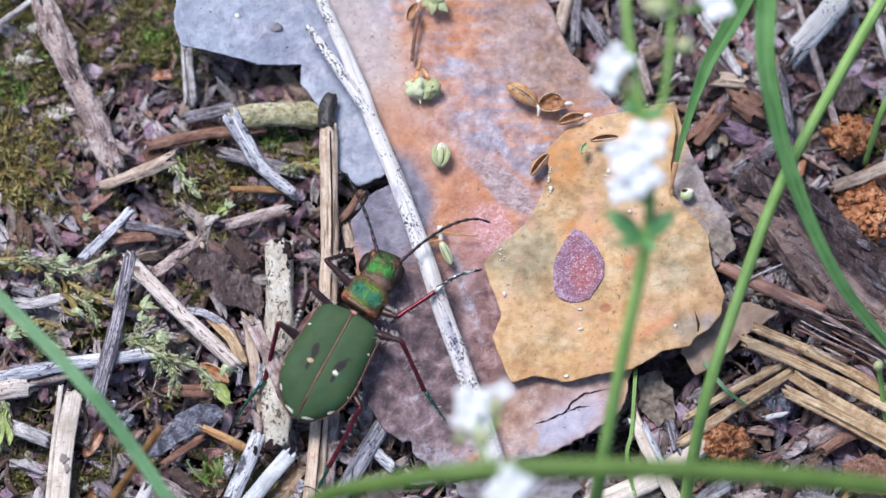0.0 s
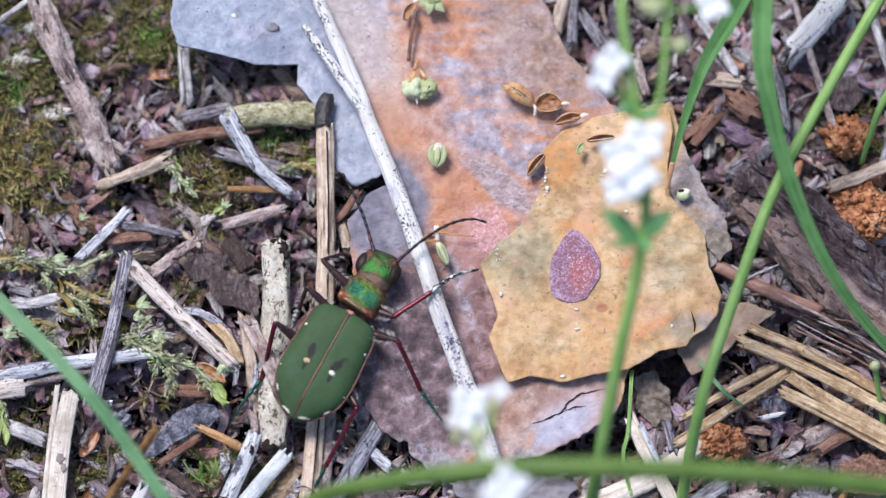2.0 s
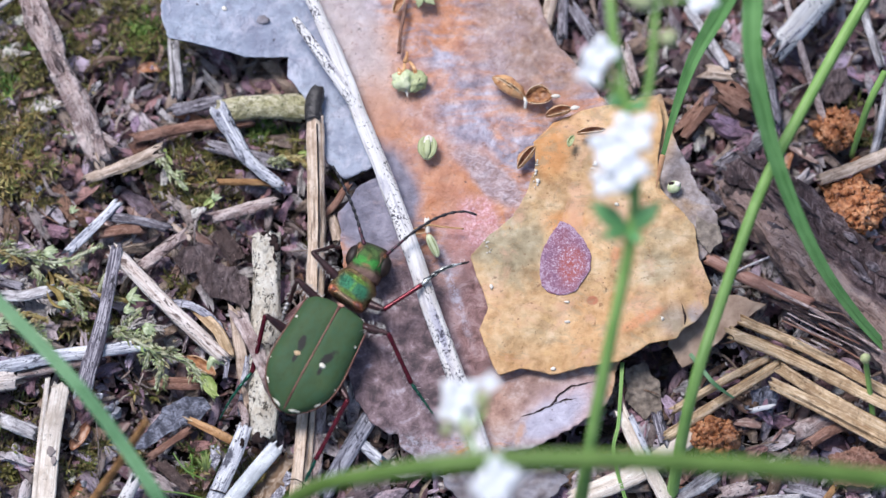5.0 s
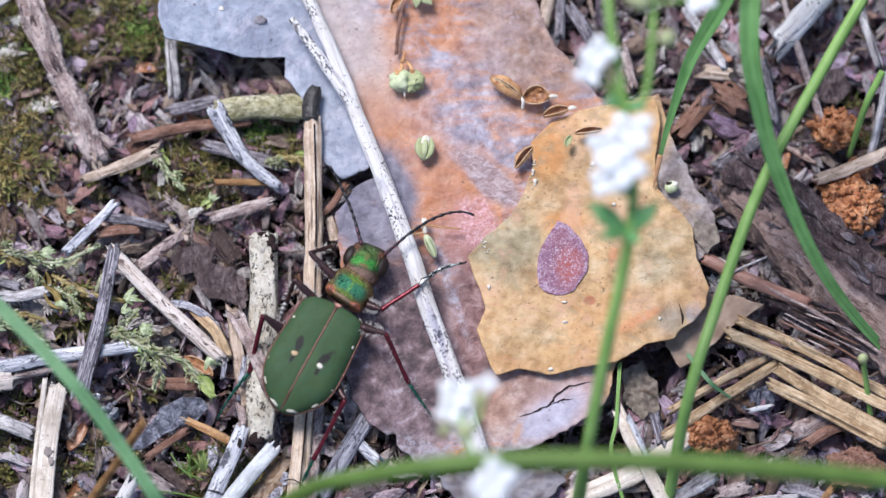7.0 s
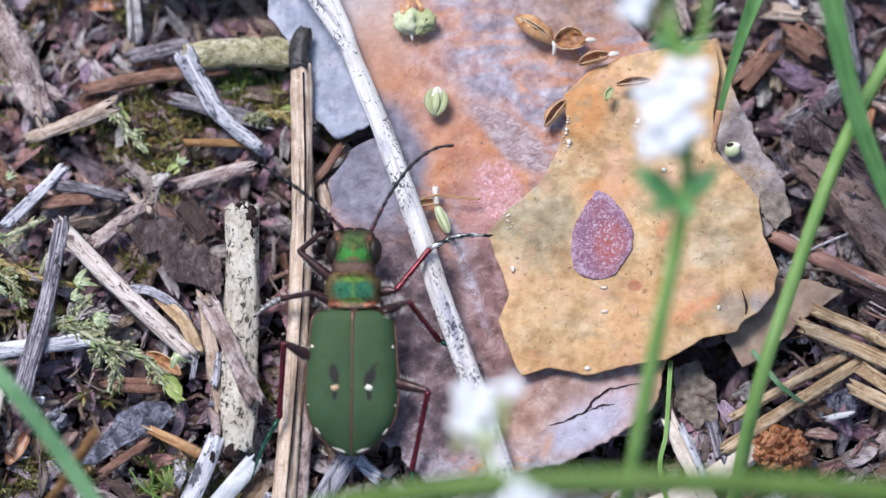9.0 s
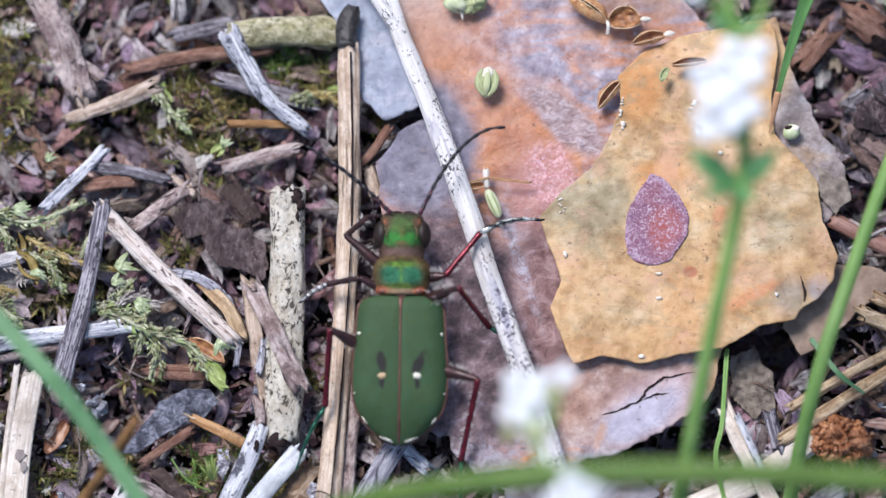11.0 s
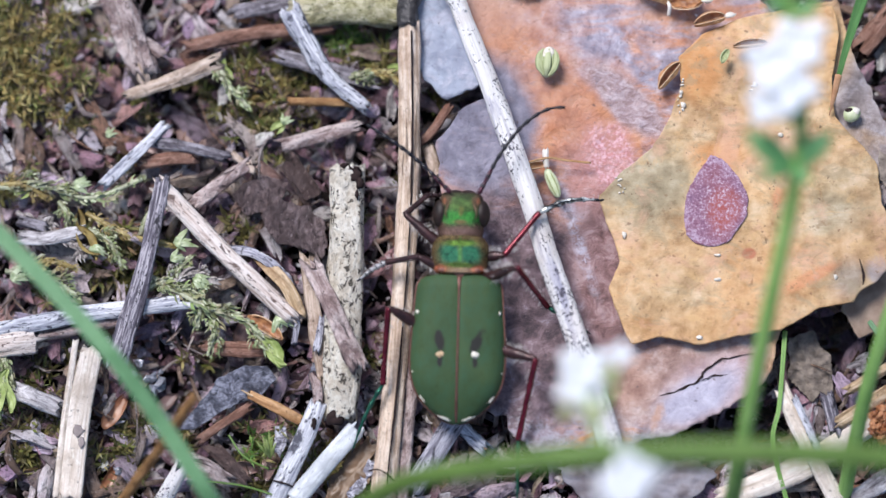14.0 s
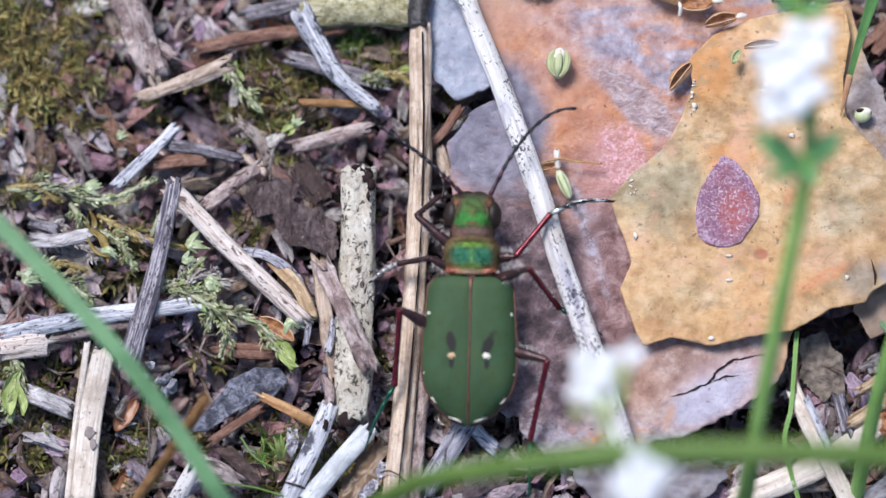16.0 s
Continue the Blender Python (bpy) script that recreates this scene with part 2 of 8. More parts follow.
SOIL = soil_material()
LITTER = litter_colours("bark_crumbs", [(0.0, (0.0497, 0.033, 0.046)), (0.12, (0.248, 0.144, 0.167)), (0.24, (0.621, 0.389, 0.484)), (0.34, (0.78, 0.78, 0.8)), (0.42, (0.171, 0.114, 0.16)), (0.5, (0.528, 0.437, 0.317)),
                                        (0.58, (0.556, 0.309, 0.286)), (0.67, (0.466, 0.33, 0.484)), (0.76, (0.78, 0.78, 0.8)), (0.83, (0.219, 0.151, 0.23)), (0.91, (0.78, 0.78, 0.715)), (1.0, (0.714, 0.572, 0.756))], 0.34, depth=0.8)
SLIVER = litter_colours("splinters", [(0.0, (0.10, 0.06, 0.045)), (0.25, (0.30, 0.20, 0.14)), (0.45, (0.46, 0.38, 0.32)),
                                      (0.65, (0.25, 0.21, 0.21)), (0.85, (0.58, 0.52, 0.48)), (1.0, (0.34, 0.16, 0.08))], 0.7)
MOSS = litter_colours("moss_leaves", [(0.0, (0.05, 0.05, 0.016)), (0.3, (0.13, 0.125, 0.035)), (0.55, (0.25, 0.225, 0.07)), (0.75, (0.14, 0.20, 0.04)), (0.9, (0.36, 0.31, 0.13)), (1.0, (0.18, 0.11, 0.05))], 0.5, 0.02, 2.0, 0.3)
FEATHER = litter_colours("feather_moss_leaves", [(0.0, (0.07, 0.08, 0.03)), (0.2, (0.17, 0.205, 0.08)), (0.4, (0.31, 0.40, 0.18)), (0.56, (0.60, 0.66, 0.46)), (0.72, (0.24, 0.35, 0.11)), (0.86, (0.33, 0.30, 0.16)), (1.0, (0.52, 0.61, 0.38))], 0.42, 0.02, 2.0, 0.4)
GOLD_MOSS = litter_colours("golden_moss_leaves", [(0.0, (0.13, 0.09, 0.025)), (0.4, (0.34, 0.255, 0.075)), (0.7, (0.52, 0.44, 0.17)), (1.0, (0.30, 0.30, 0.11))], 0.45, 0.02, 2.0, 0.4)
LUSH_MOSS = litter_colours("fresh_moss_leaves", [(0.0, (0.05, 0.12, 0.025)), (0.4, (0.12, 0.26, 0.045)), (0.75, (0.24, 0.39, 0.085)), (1.0, (0.34, 0.42, 0.14))], 0.45, 0.02, 2.0, 0.3)
STAR_MOSS = plain("pale_starry_moss", (0.17, 0.24, 0.08), (0.56, 0.63, 0.42), 0.38, 1.6, bump=0.05, spec=0.6)
LIME = plain("yellow_green_leaf", (0.20, 0.27, 0.06), (0.42, 0.50, 0.20), 0.4, 1.6, bump=0.08)
def white_wood():
    """Sun-bleached wood: chalky white with bluish smears along the grain and clusters of black specks."""
    m = Mat("bleached_wood", 0.75, spec=0.35)
    fibre, broad = m.noise(1.0, 6.0, m.scaled(6.0, 6.0, 0.22), 0.7), m.noise(0.35, 5.0, rough=0.6)
    col = m.ramp(fibre, [(0.28, (0.44, 0.41, 0.40)), (0.42, (0.68, 0.66, 0.65)), (0.6, (0.82, 0.81, 0.81))])
    smear = m.noise(1.0, 6.0, m.scaled(1.7, 1.7, 0.16), 0.65, 0.3)
    col = m.mix(m.ramp(smear, [(0.555, 0.0), (0.70, 0.8)]), col, (0.27, 0.26, 0.37))
    col = m.mix(m.ramp(broad, [(0.52, 0.0), (0.70, 0.45)]), col, (0.50, 0.42, 0.36))
    speck = m.noise(1.0, 3.0, m.scaled(6.5, 6.5, 4.5), 0.6, 0.5)
    gather = m.math("ADD", speck, m.math("MULTIPLY", m.math("SUBTRACT", m.noise(0.45, 3.0), 0.5), 0.6))
    col = m.mix(m.ramp(gather, [(0.60, 0.0), (0.64, 0.92)]), col, (0.045, 0.04, 0.06))
    m.colour(col)
    return m.bump(m.math("SUBTRACT", fibre, m.math("MULTIPLY", smear, 0.5)), 0.12, 0.8).m


def flecked(name, dark, mid, light, fleck, amount=0.6, smudge=0.62, fine=1.3):
    """Bleached or slaty wood with a fine grain, scattered black flecks and a few dark smudges."""
    m = Mat(name, 0.6, spec=0.4)
    fibre = m.noise(1.0, 7.0, m.scaled(5.0, 5.0, 0.35), 0.72, 0.3)
    col = m.ramp(fibre, [(0.38, dark), (0.48, mid), (0.57, light)])
    stain = m.noise(1.0, 6.0, m.scaled(1.1, 1.1, 0.5), 0.7, 0.6)
    col = m.mix(m.ramp(stain, [(0.5, 0.0), (0.66, 0.5)]), col, dark)
    col = m.mix(m.ramp(stain, [(smudge, 0.0), (smudge + 0.05, 0.9)]), col, fleck)
    tiny = m.noise(1.0, 4.0, m.scaled(4.2 * fine, 4.2 * fine, 1.8 * fine), 0.65, 0.4)
    col = m.mix(m.ramp(tiny, [(amount, 0.0), (amount + 0.04, 0.9)]), col, fleck)
    m.colour(col)
    return m.bump(m.math("SUBTRACT", fibre, m.math("MULTIPLY", tiny, 0.6)), 0.12, 0.8).m


WHITE_WOOD = white_wood()
BLUE_WHITE = flecked("bluish_white_wood", (0.22, 0.23, 0.29), (0.50, 0.51, 0.57), (0.76, 0.77, 0.80), (0.035, 0.035, 0.055), 0.585, 0.57)
SLATE_WOOD = flecked("flecked_slate_wood", (0.12, 0.115, 0.15), (0.29, 0.285, 0.34), (0.56, 0.56, 0.62), (0.03, 0.027, 0.04), 0.565, 0.60, 1.7)
DARK_SLATE = flecked("dark_slate_wood", (0.06, 0.052, 0.07), (0.15, 0.135, 0.17), (0.50, 0.47, 0.51), (0.018, 0.016, 0.022), 0.58, 0.60, 1.9)
AMBER = plain("amber_dry_leaf", (0.13, 0.085, 0.02), (0.36, 0.27, 0.085), 0.5, 1.3, bump=0.2)
DEAD_MOSS = litter_colours("dead_grey_moss_leaves", [(0.0, (0.13, 0.115, 0.10)), (0.35, (0.34, 0.32, 0.30)), (0.7, (0.60, 0.58, 0.56)), (1.0, (0.25, 0.23, 0.19))], 0.6, 0.02, 2.0, 0.5)
ORANGE_STRAW = wood("orange_straw", (0.26, 0.12, 0.045), (0.45, 0.235, 0.095), (0.60, 0.37, 0.19), rough=0.5, bump=0.12, across=6.0, along=0.12, split=0.6, dirt=0.4)
TAN_WOOD = wood("tan_wood", (0.29, 0.205, 0.15), (0.49, 0.38, 0.30), (0.68, 0.57, 0.49), (0.12, 0.07, 0.05), 0.68, bump=0.12, across=6.0, along=0.2, split=0.5)
CHALK = wood("chalk_white_wood", (0.40, 0.42, 0.45), (0.60, 0.63, 0.66), (0.72, 0.75, 0.78), rough=0.7, bump=0.06, split=0.2, dirt=0.25)
PALE_STALK = wood("pale_tan_stalk", (0.38, 0.26, 0.18), (0.63, 0.48, 0.36), (0.79, 0.68, 0.57), (0.10, 0.06, 0.05), 0.66, 0.6, 0.1, 5.0, 0.15, split=0.7, dirt=0.4)
STRAW = wood("dry_straw", (0.25, 0.14, 0.065), (0.54, 0.37, 0.205), (0.78, 0.62, 0.43), (0.10, 0.06, 0.045), 0.67, 0.45, 0.16, 6.0, 0.11, split=0.85, dirt=0.5)
PALE_STRAW = wood("pale_straw", (0.48, 0.39, 0.31), (0.73, 0.64, 0.55), (0.86, 0.79, 0.72), (0.18, 0.12, 0.10), 0.69, 0.6, 0.08, 7.0, 0.15, split=0.3, dirt=0.3)
QUARTZ = plain("quartz", (0.05, 0.05, 0.06), (0.42, 0.43, 0.48), 0.08, 2.6, bump=0.1, spec=0.9)
PALE_BUD = plain("pale_green_bud", (0.36, 0.44, 0.20), (0.68, 0.71, 0.52), 0.5, 1.6)
GREY_WOOD = wood("grey_wood", (0.085, 0.072, 0.088), (0.22, 0.20, 0.225), (0.47, 0.445, 0.49), (0.045, 0.037, 0.04), 0.585, bump=0.22, dirt=0.75)
PALE_GREY = wood("pale_grey_wood", (0.17, 0.15, 0.165), (0.49, 0.46, 0.465), (0.76, 0.74, 0.75), (0.07, 0.06, 0.07), 0.64)
PINK_BARK = wood("pinkish_bark", (0.20, 0.13, 0.122), (0.46, 0.345, 0.325), (0.70, 0.59, 0.565), (0.06, 0.035, 0.035), 0.60, bump=0.4, across=2.5, along=0.5, pale=(0.72, 0.61, 0.575))
SPECKLED = wood("speckled_bark", (0.56, 0.48, 0.37), (0.74, 0.68, 0.57), (0.86, 0.82, 0.73), (0.05, 0.04, 0.03), 0.545, bump=0.35, across=2.2, along=1.4, split=0.3, pale=(0.88, 0.84, 0.74), dirt=0.4, speck_scale=1.2)
MOTTLED = flecked("mottled_twig", (0.40, 0.30, 0.25), (0.68, 0.58, 0.52), (0.84, 0.77, 0.72), (0.10, 0.06, 0.05), 0.585, 0.60, 1.2)
RED_TWIG = wood("red_brown_twig", (0.12, 0.055, 0.035), (0.24, 0.12, 0.085), (0.36, 0.22, 0.17))
SMOOTH_RED = wood("smooth_red_brown_twig", (0.20, 0.095, 0.07), (0.33, 0.17, 0.13), (0.42, 0.25, 0.20), rough=0.45, bump=0.05, split=0.3, dirt=0.25)
NEEDLE = wood("orange_needle", (0.17, 0.08, 0.028), (0.30, 0.15, 0.055), (0.42, 0.25, 0.11), rough=0.5)


def fissured(name, dark, mid, light, angle):
    """Old bark: ridges and splits along one direction, with tiny glints painted into the colour."""
    m = Mat(name, 0.38, spec=0.6)
    ridge = m.noise(1.0, 8.0, m.turned(angle, 1.9, 0.75), 0.74, 1.3)
    lump, fine = m.noise(0.5, 5.0, rough=0.6), m.noise(3.5, 5.0, rough=0.7)
    col = m.ramp(ridge, [(0.34, dark), (0.5, mid), (0.68, light)])
    col = m.mix(m.ramp(lump, [(0.42, 0.7), (0.56, 0.0)]), col, dark)
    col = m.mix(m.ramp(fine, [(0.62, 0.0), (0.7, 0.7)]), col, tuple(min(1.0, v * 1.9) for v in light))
    col = m.mix(m.ramp(fine, [(0.34, 0.9), (0.42, 0.0)]), col, tuple(v * 0.25 for v in dark))
    m.colour(col)
    return m.bump(m.math("ADD", m.math("MULTIPLY", ridge, 1.6), m.math("ADD", lump, m.math("MULTIPLY", fine, 0.5))), 0.55, 1.0).m


DARK_WOOD = fissured("dark_fissured_bark", (0.045, 0.029, 0.033), (0.19, 0.127, 0.13), (0.47, 0.375, 0.385), 45)
GLINT_BARK = fissured("purple_bark_painted_glints", (0.08, 0.06, 0.075), (0.30, 0.24, 0.27), (0.68, 0.62, 0.67), 45)
CHUNK_SIDE = fissured("pinkish_bark_side", (0.084, 0.0504, 0.0456), (0.288, 0.192, 0.168), (0.504, 0.372, 0.324), 50)
MOSSY_LOG = wood("mossy_twig", (0.22, 0.20, 0.09), (0.45, 0.42, 0.24), (0.66, 0.61, 0.43), (0.10, 0.12, 0.035), 0.57, bump=0.35, across=2.2, along=0.9, split=0.3, pale=(0.80, 0.75, 0.58))
CHARRED = plain("charred_tip", (0.012, 0.011, 0.012), (0.07, 0.065, 0.065), 0.35, 2.6, bump=0.3)
SLATE = wood("slate_bark", (0.045, 0.047, 0.065), (0.13, 0.137, 0.18), (0.38, 0.395, 0.48), (0.02, 0.02, 0.025), 0.6, 0.34, 0.4, 1.8, 0.9)
def chunk_material():
    """A broken chunk: dark weathered top, paler pinkish fresh face on one flank, tiny glints painted into the colour.
    """
    m = Mat("purple_brown_bark_chunk", 0.42, spec=0.55)
    ridge, fine = m.noise(1.0, 8.0, m.scaled(2.2, 2.2, 0.5), 0.74, 0.9), m.noise(3.2, 6.0, rough=0.72)
    top = m.ramp(ridge, [(0.34, (0.042, 0.027, 0.03)), (0.5, (0.17, 0.112, 0.118)), (0.66, (0.38, 0.30, 0.315))])
    face = m.ramp(ridge, [(0.34, (0.22, 0.13, 0.11)), (0.5, (0.54, 0.375, 0.335)), (0.66, (0.74, 0.58, 0.53))])
    x = m.n("ShaderNodeSeparateXYZ")
    m.ln(m.co, x.inputs[0])
    side = m.math("ADD", x.outputs[0], m.math("MULTIPLY", m.noise(0.6, 6.0, rough=0.65), 2.4))
    col = m.mix(m.ramp(m.math("SUBTRACT", side, 57.2), [(0.0, 0.0), (0.5, 1.0)]), top, face)
    col = m.mix(m.ramp(fine, [(0.34, 0.85), (0.43, 0.0)]), col, (0.015, 0.01, 0.011))
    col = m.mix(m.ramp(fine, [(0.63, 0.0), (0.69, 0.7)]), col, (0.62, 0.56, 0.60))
    m.colour(col)
    return m.bump(m.math("ADD", m.math("MULTIPLY", ridge, 1.5), fine), 0.5, 1.0).m


CHUNK = chunk_material()
CURLED = fissured("curled_grey_bark", (0.075, 0.05, 0.048), (0.29, 0.21, 0.205), (0.52, 0.42, 0.415), 40)
# Near-black brown: painted shade of cracks and hollows, and colour of dark threads.
CRACK = plain("crack_shadow_brown", (0.012, 0.006, 0.006), (0.03, 0.015, 0.014), 0.9)
DUSK_BARK = plain("dull_blue_grey_bark", (0.10, 0.075, 0.075), (0.30, 0.295, 0.34), 0.6, 0.7, bump=0.3)
PAPER = plain("brown_papery_bark", (0.10, 0.052, 0.045), (0.40, 0.26, 0.225), 0.32, 0.9, bump=0.2, spec=0.6)
PAPER_BROWN = plain("umber_papery_bark", (0.07, 0.04, 0.022), (0.26, 0.165, 0.095), 0.4, 0.8, bump=0.2)
PAPER_RUST = plain("rusty_papery_bark", (0.20, 0.075, 0.035), (0.52, 0.25, 0.13), 0.35, 0.9, bump=0.2, spec=0.5)
DARK_STAIN = plain("dark_stain", (0.22, 0.18, 0.17), (0.36, 0.31, 0.30), 0.7, 2.0)
PALE_BARK = plain("pale_loose_bark", (0.085, 0.066, 0.055), (0.34, 0.285, 0.235), 0.7, 1.8, bump=0.5)
GRASS = leafy("grass_blade", (0.068, 0.195, 0.048), (0.155, 0.335, 0.115))
GRASS_COOL = leafy("bluish_grass_blade", (0.075, 0.20, 0.085), (0.17, 0.34, 0.17))
# Darker than the blades, painting the shaded line of their fold.
GRASS_RIB = leafy("grass_midrib", (0.05, 0.14, 0.04), (0.10, 0.22, 0.07))
STEM = leafy("green_stem", (0.13, 0.28, 0.055), (0.26, 0.44, 0.13), 0.5)
DARK_STEM = leafy("dark_green_stem", (0.07, 0.14, 0.025), (0.14, 0.24, 0.055), 0.5)
WHORL = leafy("bluish_green_whorl_leaf", (0.06, 0.20, 0.06), (0.14, 0.34, 0.13))
PETAL = plain("white_petal", (0.80, 0.83, 0.85), (0.88, 0.90, 0.92), 0.6, 1.0)
HUSK = plain("brown_husk", (0.34, 0.12, 0.04), (0.74, 0.45, 0.22), 0.3, 1.9, bump=0.12, spec=0.6)
HUSK_LINING = plain("dark_husk_lining", (0.15, 0.05, 0.02), (0.50, 0.24, 0.10), 0.4, 2.4, bump=0.1)
HUSK_RIM = plain("pale_husk_rim", (0.52, 0.32, 0.17), (0.80, 0.62, 0.43), 0.4, 2.2)
PALE_TIP = plain("pale_husk_tip", (0.66, 0.60, 0.50), (0.82, 0.78, 0.72), 0.5)
CALYX = leafy("green_calyx", (0.22, 0.27, 0.09), (0.48, 0.52, 0.30), 0.55)


def resin_material():
    m = Mat("orange_crumb", 0.28, spec=0.6)
    f = m.noise(1.6, 6.0)
    m.colour(m.ramp(m.math("ADD", m.math("MULTIPLY", f, 0.6), m.math("MULTIPLY", m.noise(5.0, 5.0, rough=0.7), 0.4)), [(0.36, (0.10, 0.03, 0.013)), (0.5, (0.47, 0.18, 0.07)), (0.62, (0.74, 0.40, 0.21))]))
    return m.bump(m.math("ADD", f, m.noise(6.0, 4.0)), 0.3).m


RESIN = resin_material()


def bark_material():
    m = Mat("pine_bark_inner_face", 0.48, spec=0.6)
    fine, broad = m.noise(1.1, 8.0, rough=0.65), m.noise(0.16, 5.0, distort=0.6)
    streak = m.noise(0.62, 8.0, m.turned(-28, 0.42, 1.25), 0.66, 1.0)
    grey = m.ramp(fine, [(0.34, (0.19, 0.16, 0.20)), (0.52, (0.38, 0.345, 0.42)), (0.68, (0.63, 0.60, 0.68))])
    orange = m.ramp(fine, [(0.33, (0.44, 0.16, 0.07)), (0.52, (0.62, 0.275, 0.135)), (0.7, (0.70, 0.39, 0.25))])
    pink = m.ramp(fine, [(0.3, (0.405, 0.175, 0.129)), (0.6, (0.552, 0.304, 0.267)), (0.8, (0.662, 0.478, 0.451))])
    brown = m.ramp(m.math("ADD", m.math("MULTIPLY", fine, 0.45), m.math("MULTIPLY", m.noise(0.75, 8.0, rough=0.68, distort=1.0), 0.55)), [(0.40, (0.053, 0.033, 0.041)), (0.49, (0.155, 0.098, 0.11)), (0.56, (0.265, 0.182, 0.203)), (0.64, (0.48, 0.415, 0.465))])
    tan = m.ramp(m.math("ADD", m.math("MULTIPLY", fine, 0.6), m.math("MULTIPLY", m.noise(0.5, 7.0, rough=0.68, distort=0.8), 0.4)), [(0.36, (0.22, 0.12, 0.095)), (0.48, (0.40, 0.255, 0.215)), (0.56, (0.53, 0.39, 0.35)), (0.68, (0.66, 0.56, 0.55))])
    col = m.mix(m.ramp(m.math("ADD", m.math("MULTIPLY", streak, 0.6), m.math("MULTIPLY", broad, 0.4)), [(0.445, 0.0), (0.545, 1.0)]), orange, grey)
    col = m.mix(m.math("MULTIPLY", m.blob(*(-2.75, 8.8), 3.2, 6.4, 0.9, 0.6, 18), 0.95), col, orange)
    col = m.mix(m.math("MULTIPLY", m.blob(*(-6.16, 14.94), 2.6, 7.0, 1.2, 0.4, 22), 0.95), col, m.ramp(fine, [(0.3, (0.46, 0.38, 0.37)), (0.7, (0.66, 0.58, 0.57))]))
    col = m.mix(m.blob(*(1.43, 3.51), 4.2, 3.2, 0.35, 0.45, -20), col, orange)
    col = m.mix(m.blob(*(3.01, -0.14), 2.2, 3.6, 0.6, 0.5, 25), col, pink)
    col = m.mix(m.math("MULTIPLY", m.blob(*(7.6, 14.2), 4.6, 5.2, 1.0, 0.9), 0.85), col, m.ramp(fine, [(0.34, (0.20, 0.11, 0.075)), (0.55, (0.40, 0.25, 0.18)), (0.7, (0.56, 0.42, 0.36))]))
    mauve = m.noise(0.3, 6.0, rough=0.6, distort=1.0)
    col = m.mix(m.ramp(mauve, [(0.50, 0.0), (0.66, 0.4)]), col, (0.43, 0.30, 0.32))
    pale = m.noise(0.8, 9.0, rough=0.75, distort=0.5)
    col = m.mix(m.ramp(pale, [(0.56, 0.0), (0.66, 0.45)]), col, (0.66, 0.53, 0.55))
    vein = m.noise(2.1, 9.0, m.turned(-30, 0.75, 1.3), 0.76, 1.0)
    col = m.mix(m.ramp(vein, [(0.55, 0.0), (0.64, 0.3)]), col, (0.56, 0.52, 0.62))
    col = m.mix(m.math("MULTIPLY", m.blob(*(2.6, 9.6), 3.2, 5.2, 1.2, 0.8, -15), 0.3), col, m.ramp(fine, [(0.34, (0.24, 0.21, 0.28)), (0.52, (0.43, 0.39, 0.48)), (0.68, (0.60, 0.57, 0.66))]))
    col = m.mix(m.ramp(vein, [(0.36, 0.7), (0.44, 0.0)]), col, (0.27, 0.13, 0.10))
    col = m.mix(m.ramp(m.noise(0.9, 9.0, m.scaled(1, 0.6, 1), 0.75), [(0.30, 0.6), (0.40, 0.0)]), col, (0.22, 0.10, 0.08))
    col = m.mix(m.math("MULTIPLY", m.blob(*(2.15, 3.3), 3.4, 2.4, 0.9, 0.7, -20), 0.6), col, m.ramp(fine, [(0.3, (0.50, 0.18, 0.08)), (0.7, (0.66, 0.31, 0.15))]))
    col = m.mix(m.math("MULTIPLY", m.blob(*(3.09, -0.54), 1.5, 2.4, 0.9, 0.8, 25), 0.55), col, m.ramp(pale, [(0.4, (0.46, 0.17, 0.15)), (0.62, (0.66, 0.42, 0.41))]))
    col = m.mix(m.math("MULTIPLY", m.blob(*(-3.35, 7.78), 1.3, 3.6, 1.0, 0.8, 18), 0.5), col, (0.56, 0.24, 0.11))
    col = m.mix(m.blob(*(-3.73, 2.29), 3.0, 4.2, 0.5, 0.35, -12), col, m.ramp(fine, [(0.3, (0.14, 0.13, 0.175)), (0.55, (0.27, 0.255, 0.325)), (0.78, (0.43, 0.41, 0.49))]))
    col = m.mix(m.blob(*(-1.93, -8.59), 5.8, 7.2, 0.4, 0.35), col, brown)
    russet = m.ramp(m.noise(0.9, 8.0, rough=0.68, distort=0.8), [(0.36, (0.11, 0.052, 0.05)), (0.5, (0.25, 0.132, 0.13)), (0.64, (0.44, 0.30, 0.30))])
    col = m.mix(m.blob(*(3.2, -5.6), 2.0, 4.4, 0.6, 0.5), col, russet)
    col = m.mix(m.math("MULTIPLY", m.blob(*(1.75, -4.2), 0.35, 3.2, 1.2, 0.9, 18), m.ramp(m.noise(2.0, 7.0, rough=0.75), [(0.44, 0.1), (0.56, 0.85)])), col, (0.56, 0.54, 0.64))
    col = m.mix(m.ramp(m.noise(1.4, 9.0, m.turned(20, 0.8, 1.4), 0.78), [(0.56, 0.0), (0.68, 0.5)]), col, (0.44, 0.33, 0.34))
    col = m.mix(m.blob(*(8.51, -12.18), 5.4, 2.7, 0.45, 0.4, 12), col, tan)
    col = m.mix(m.math("MULTIPLY", m.blob(*(9.6, -12.2), 2.6, 1.5, 0.9, 0.7, 25), 0.7), col, m.ramp(pale, [(0.38, (0.42, 0.27, 0.28)), (0.6, (0.64, 0.50, 0.54))]))
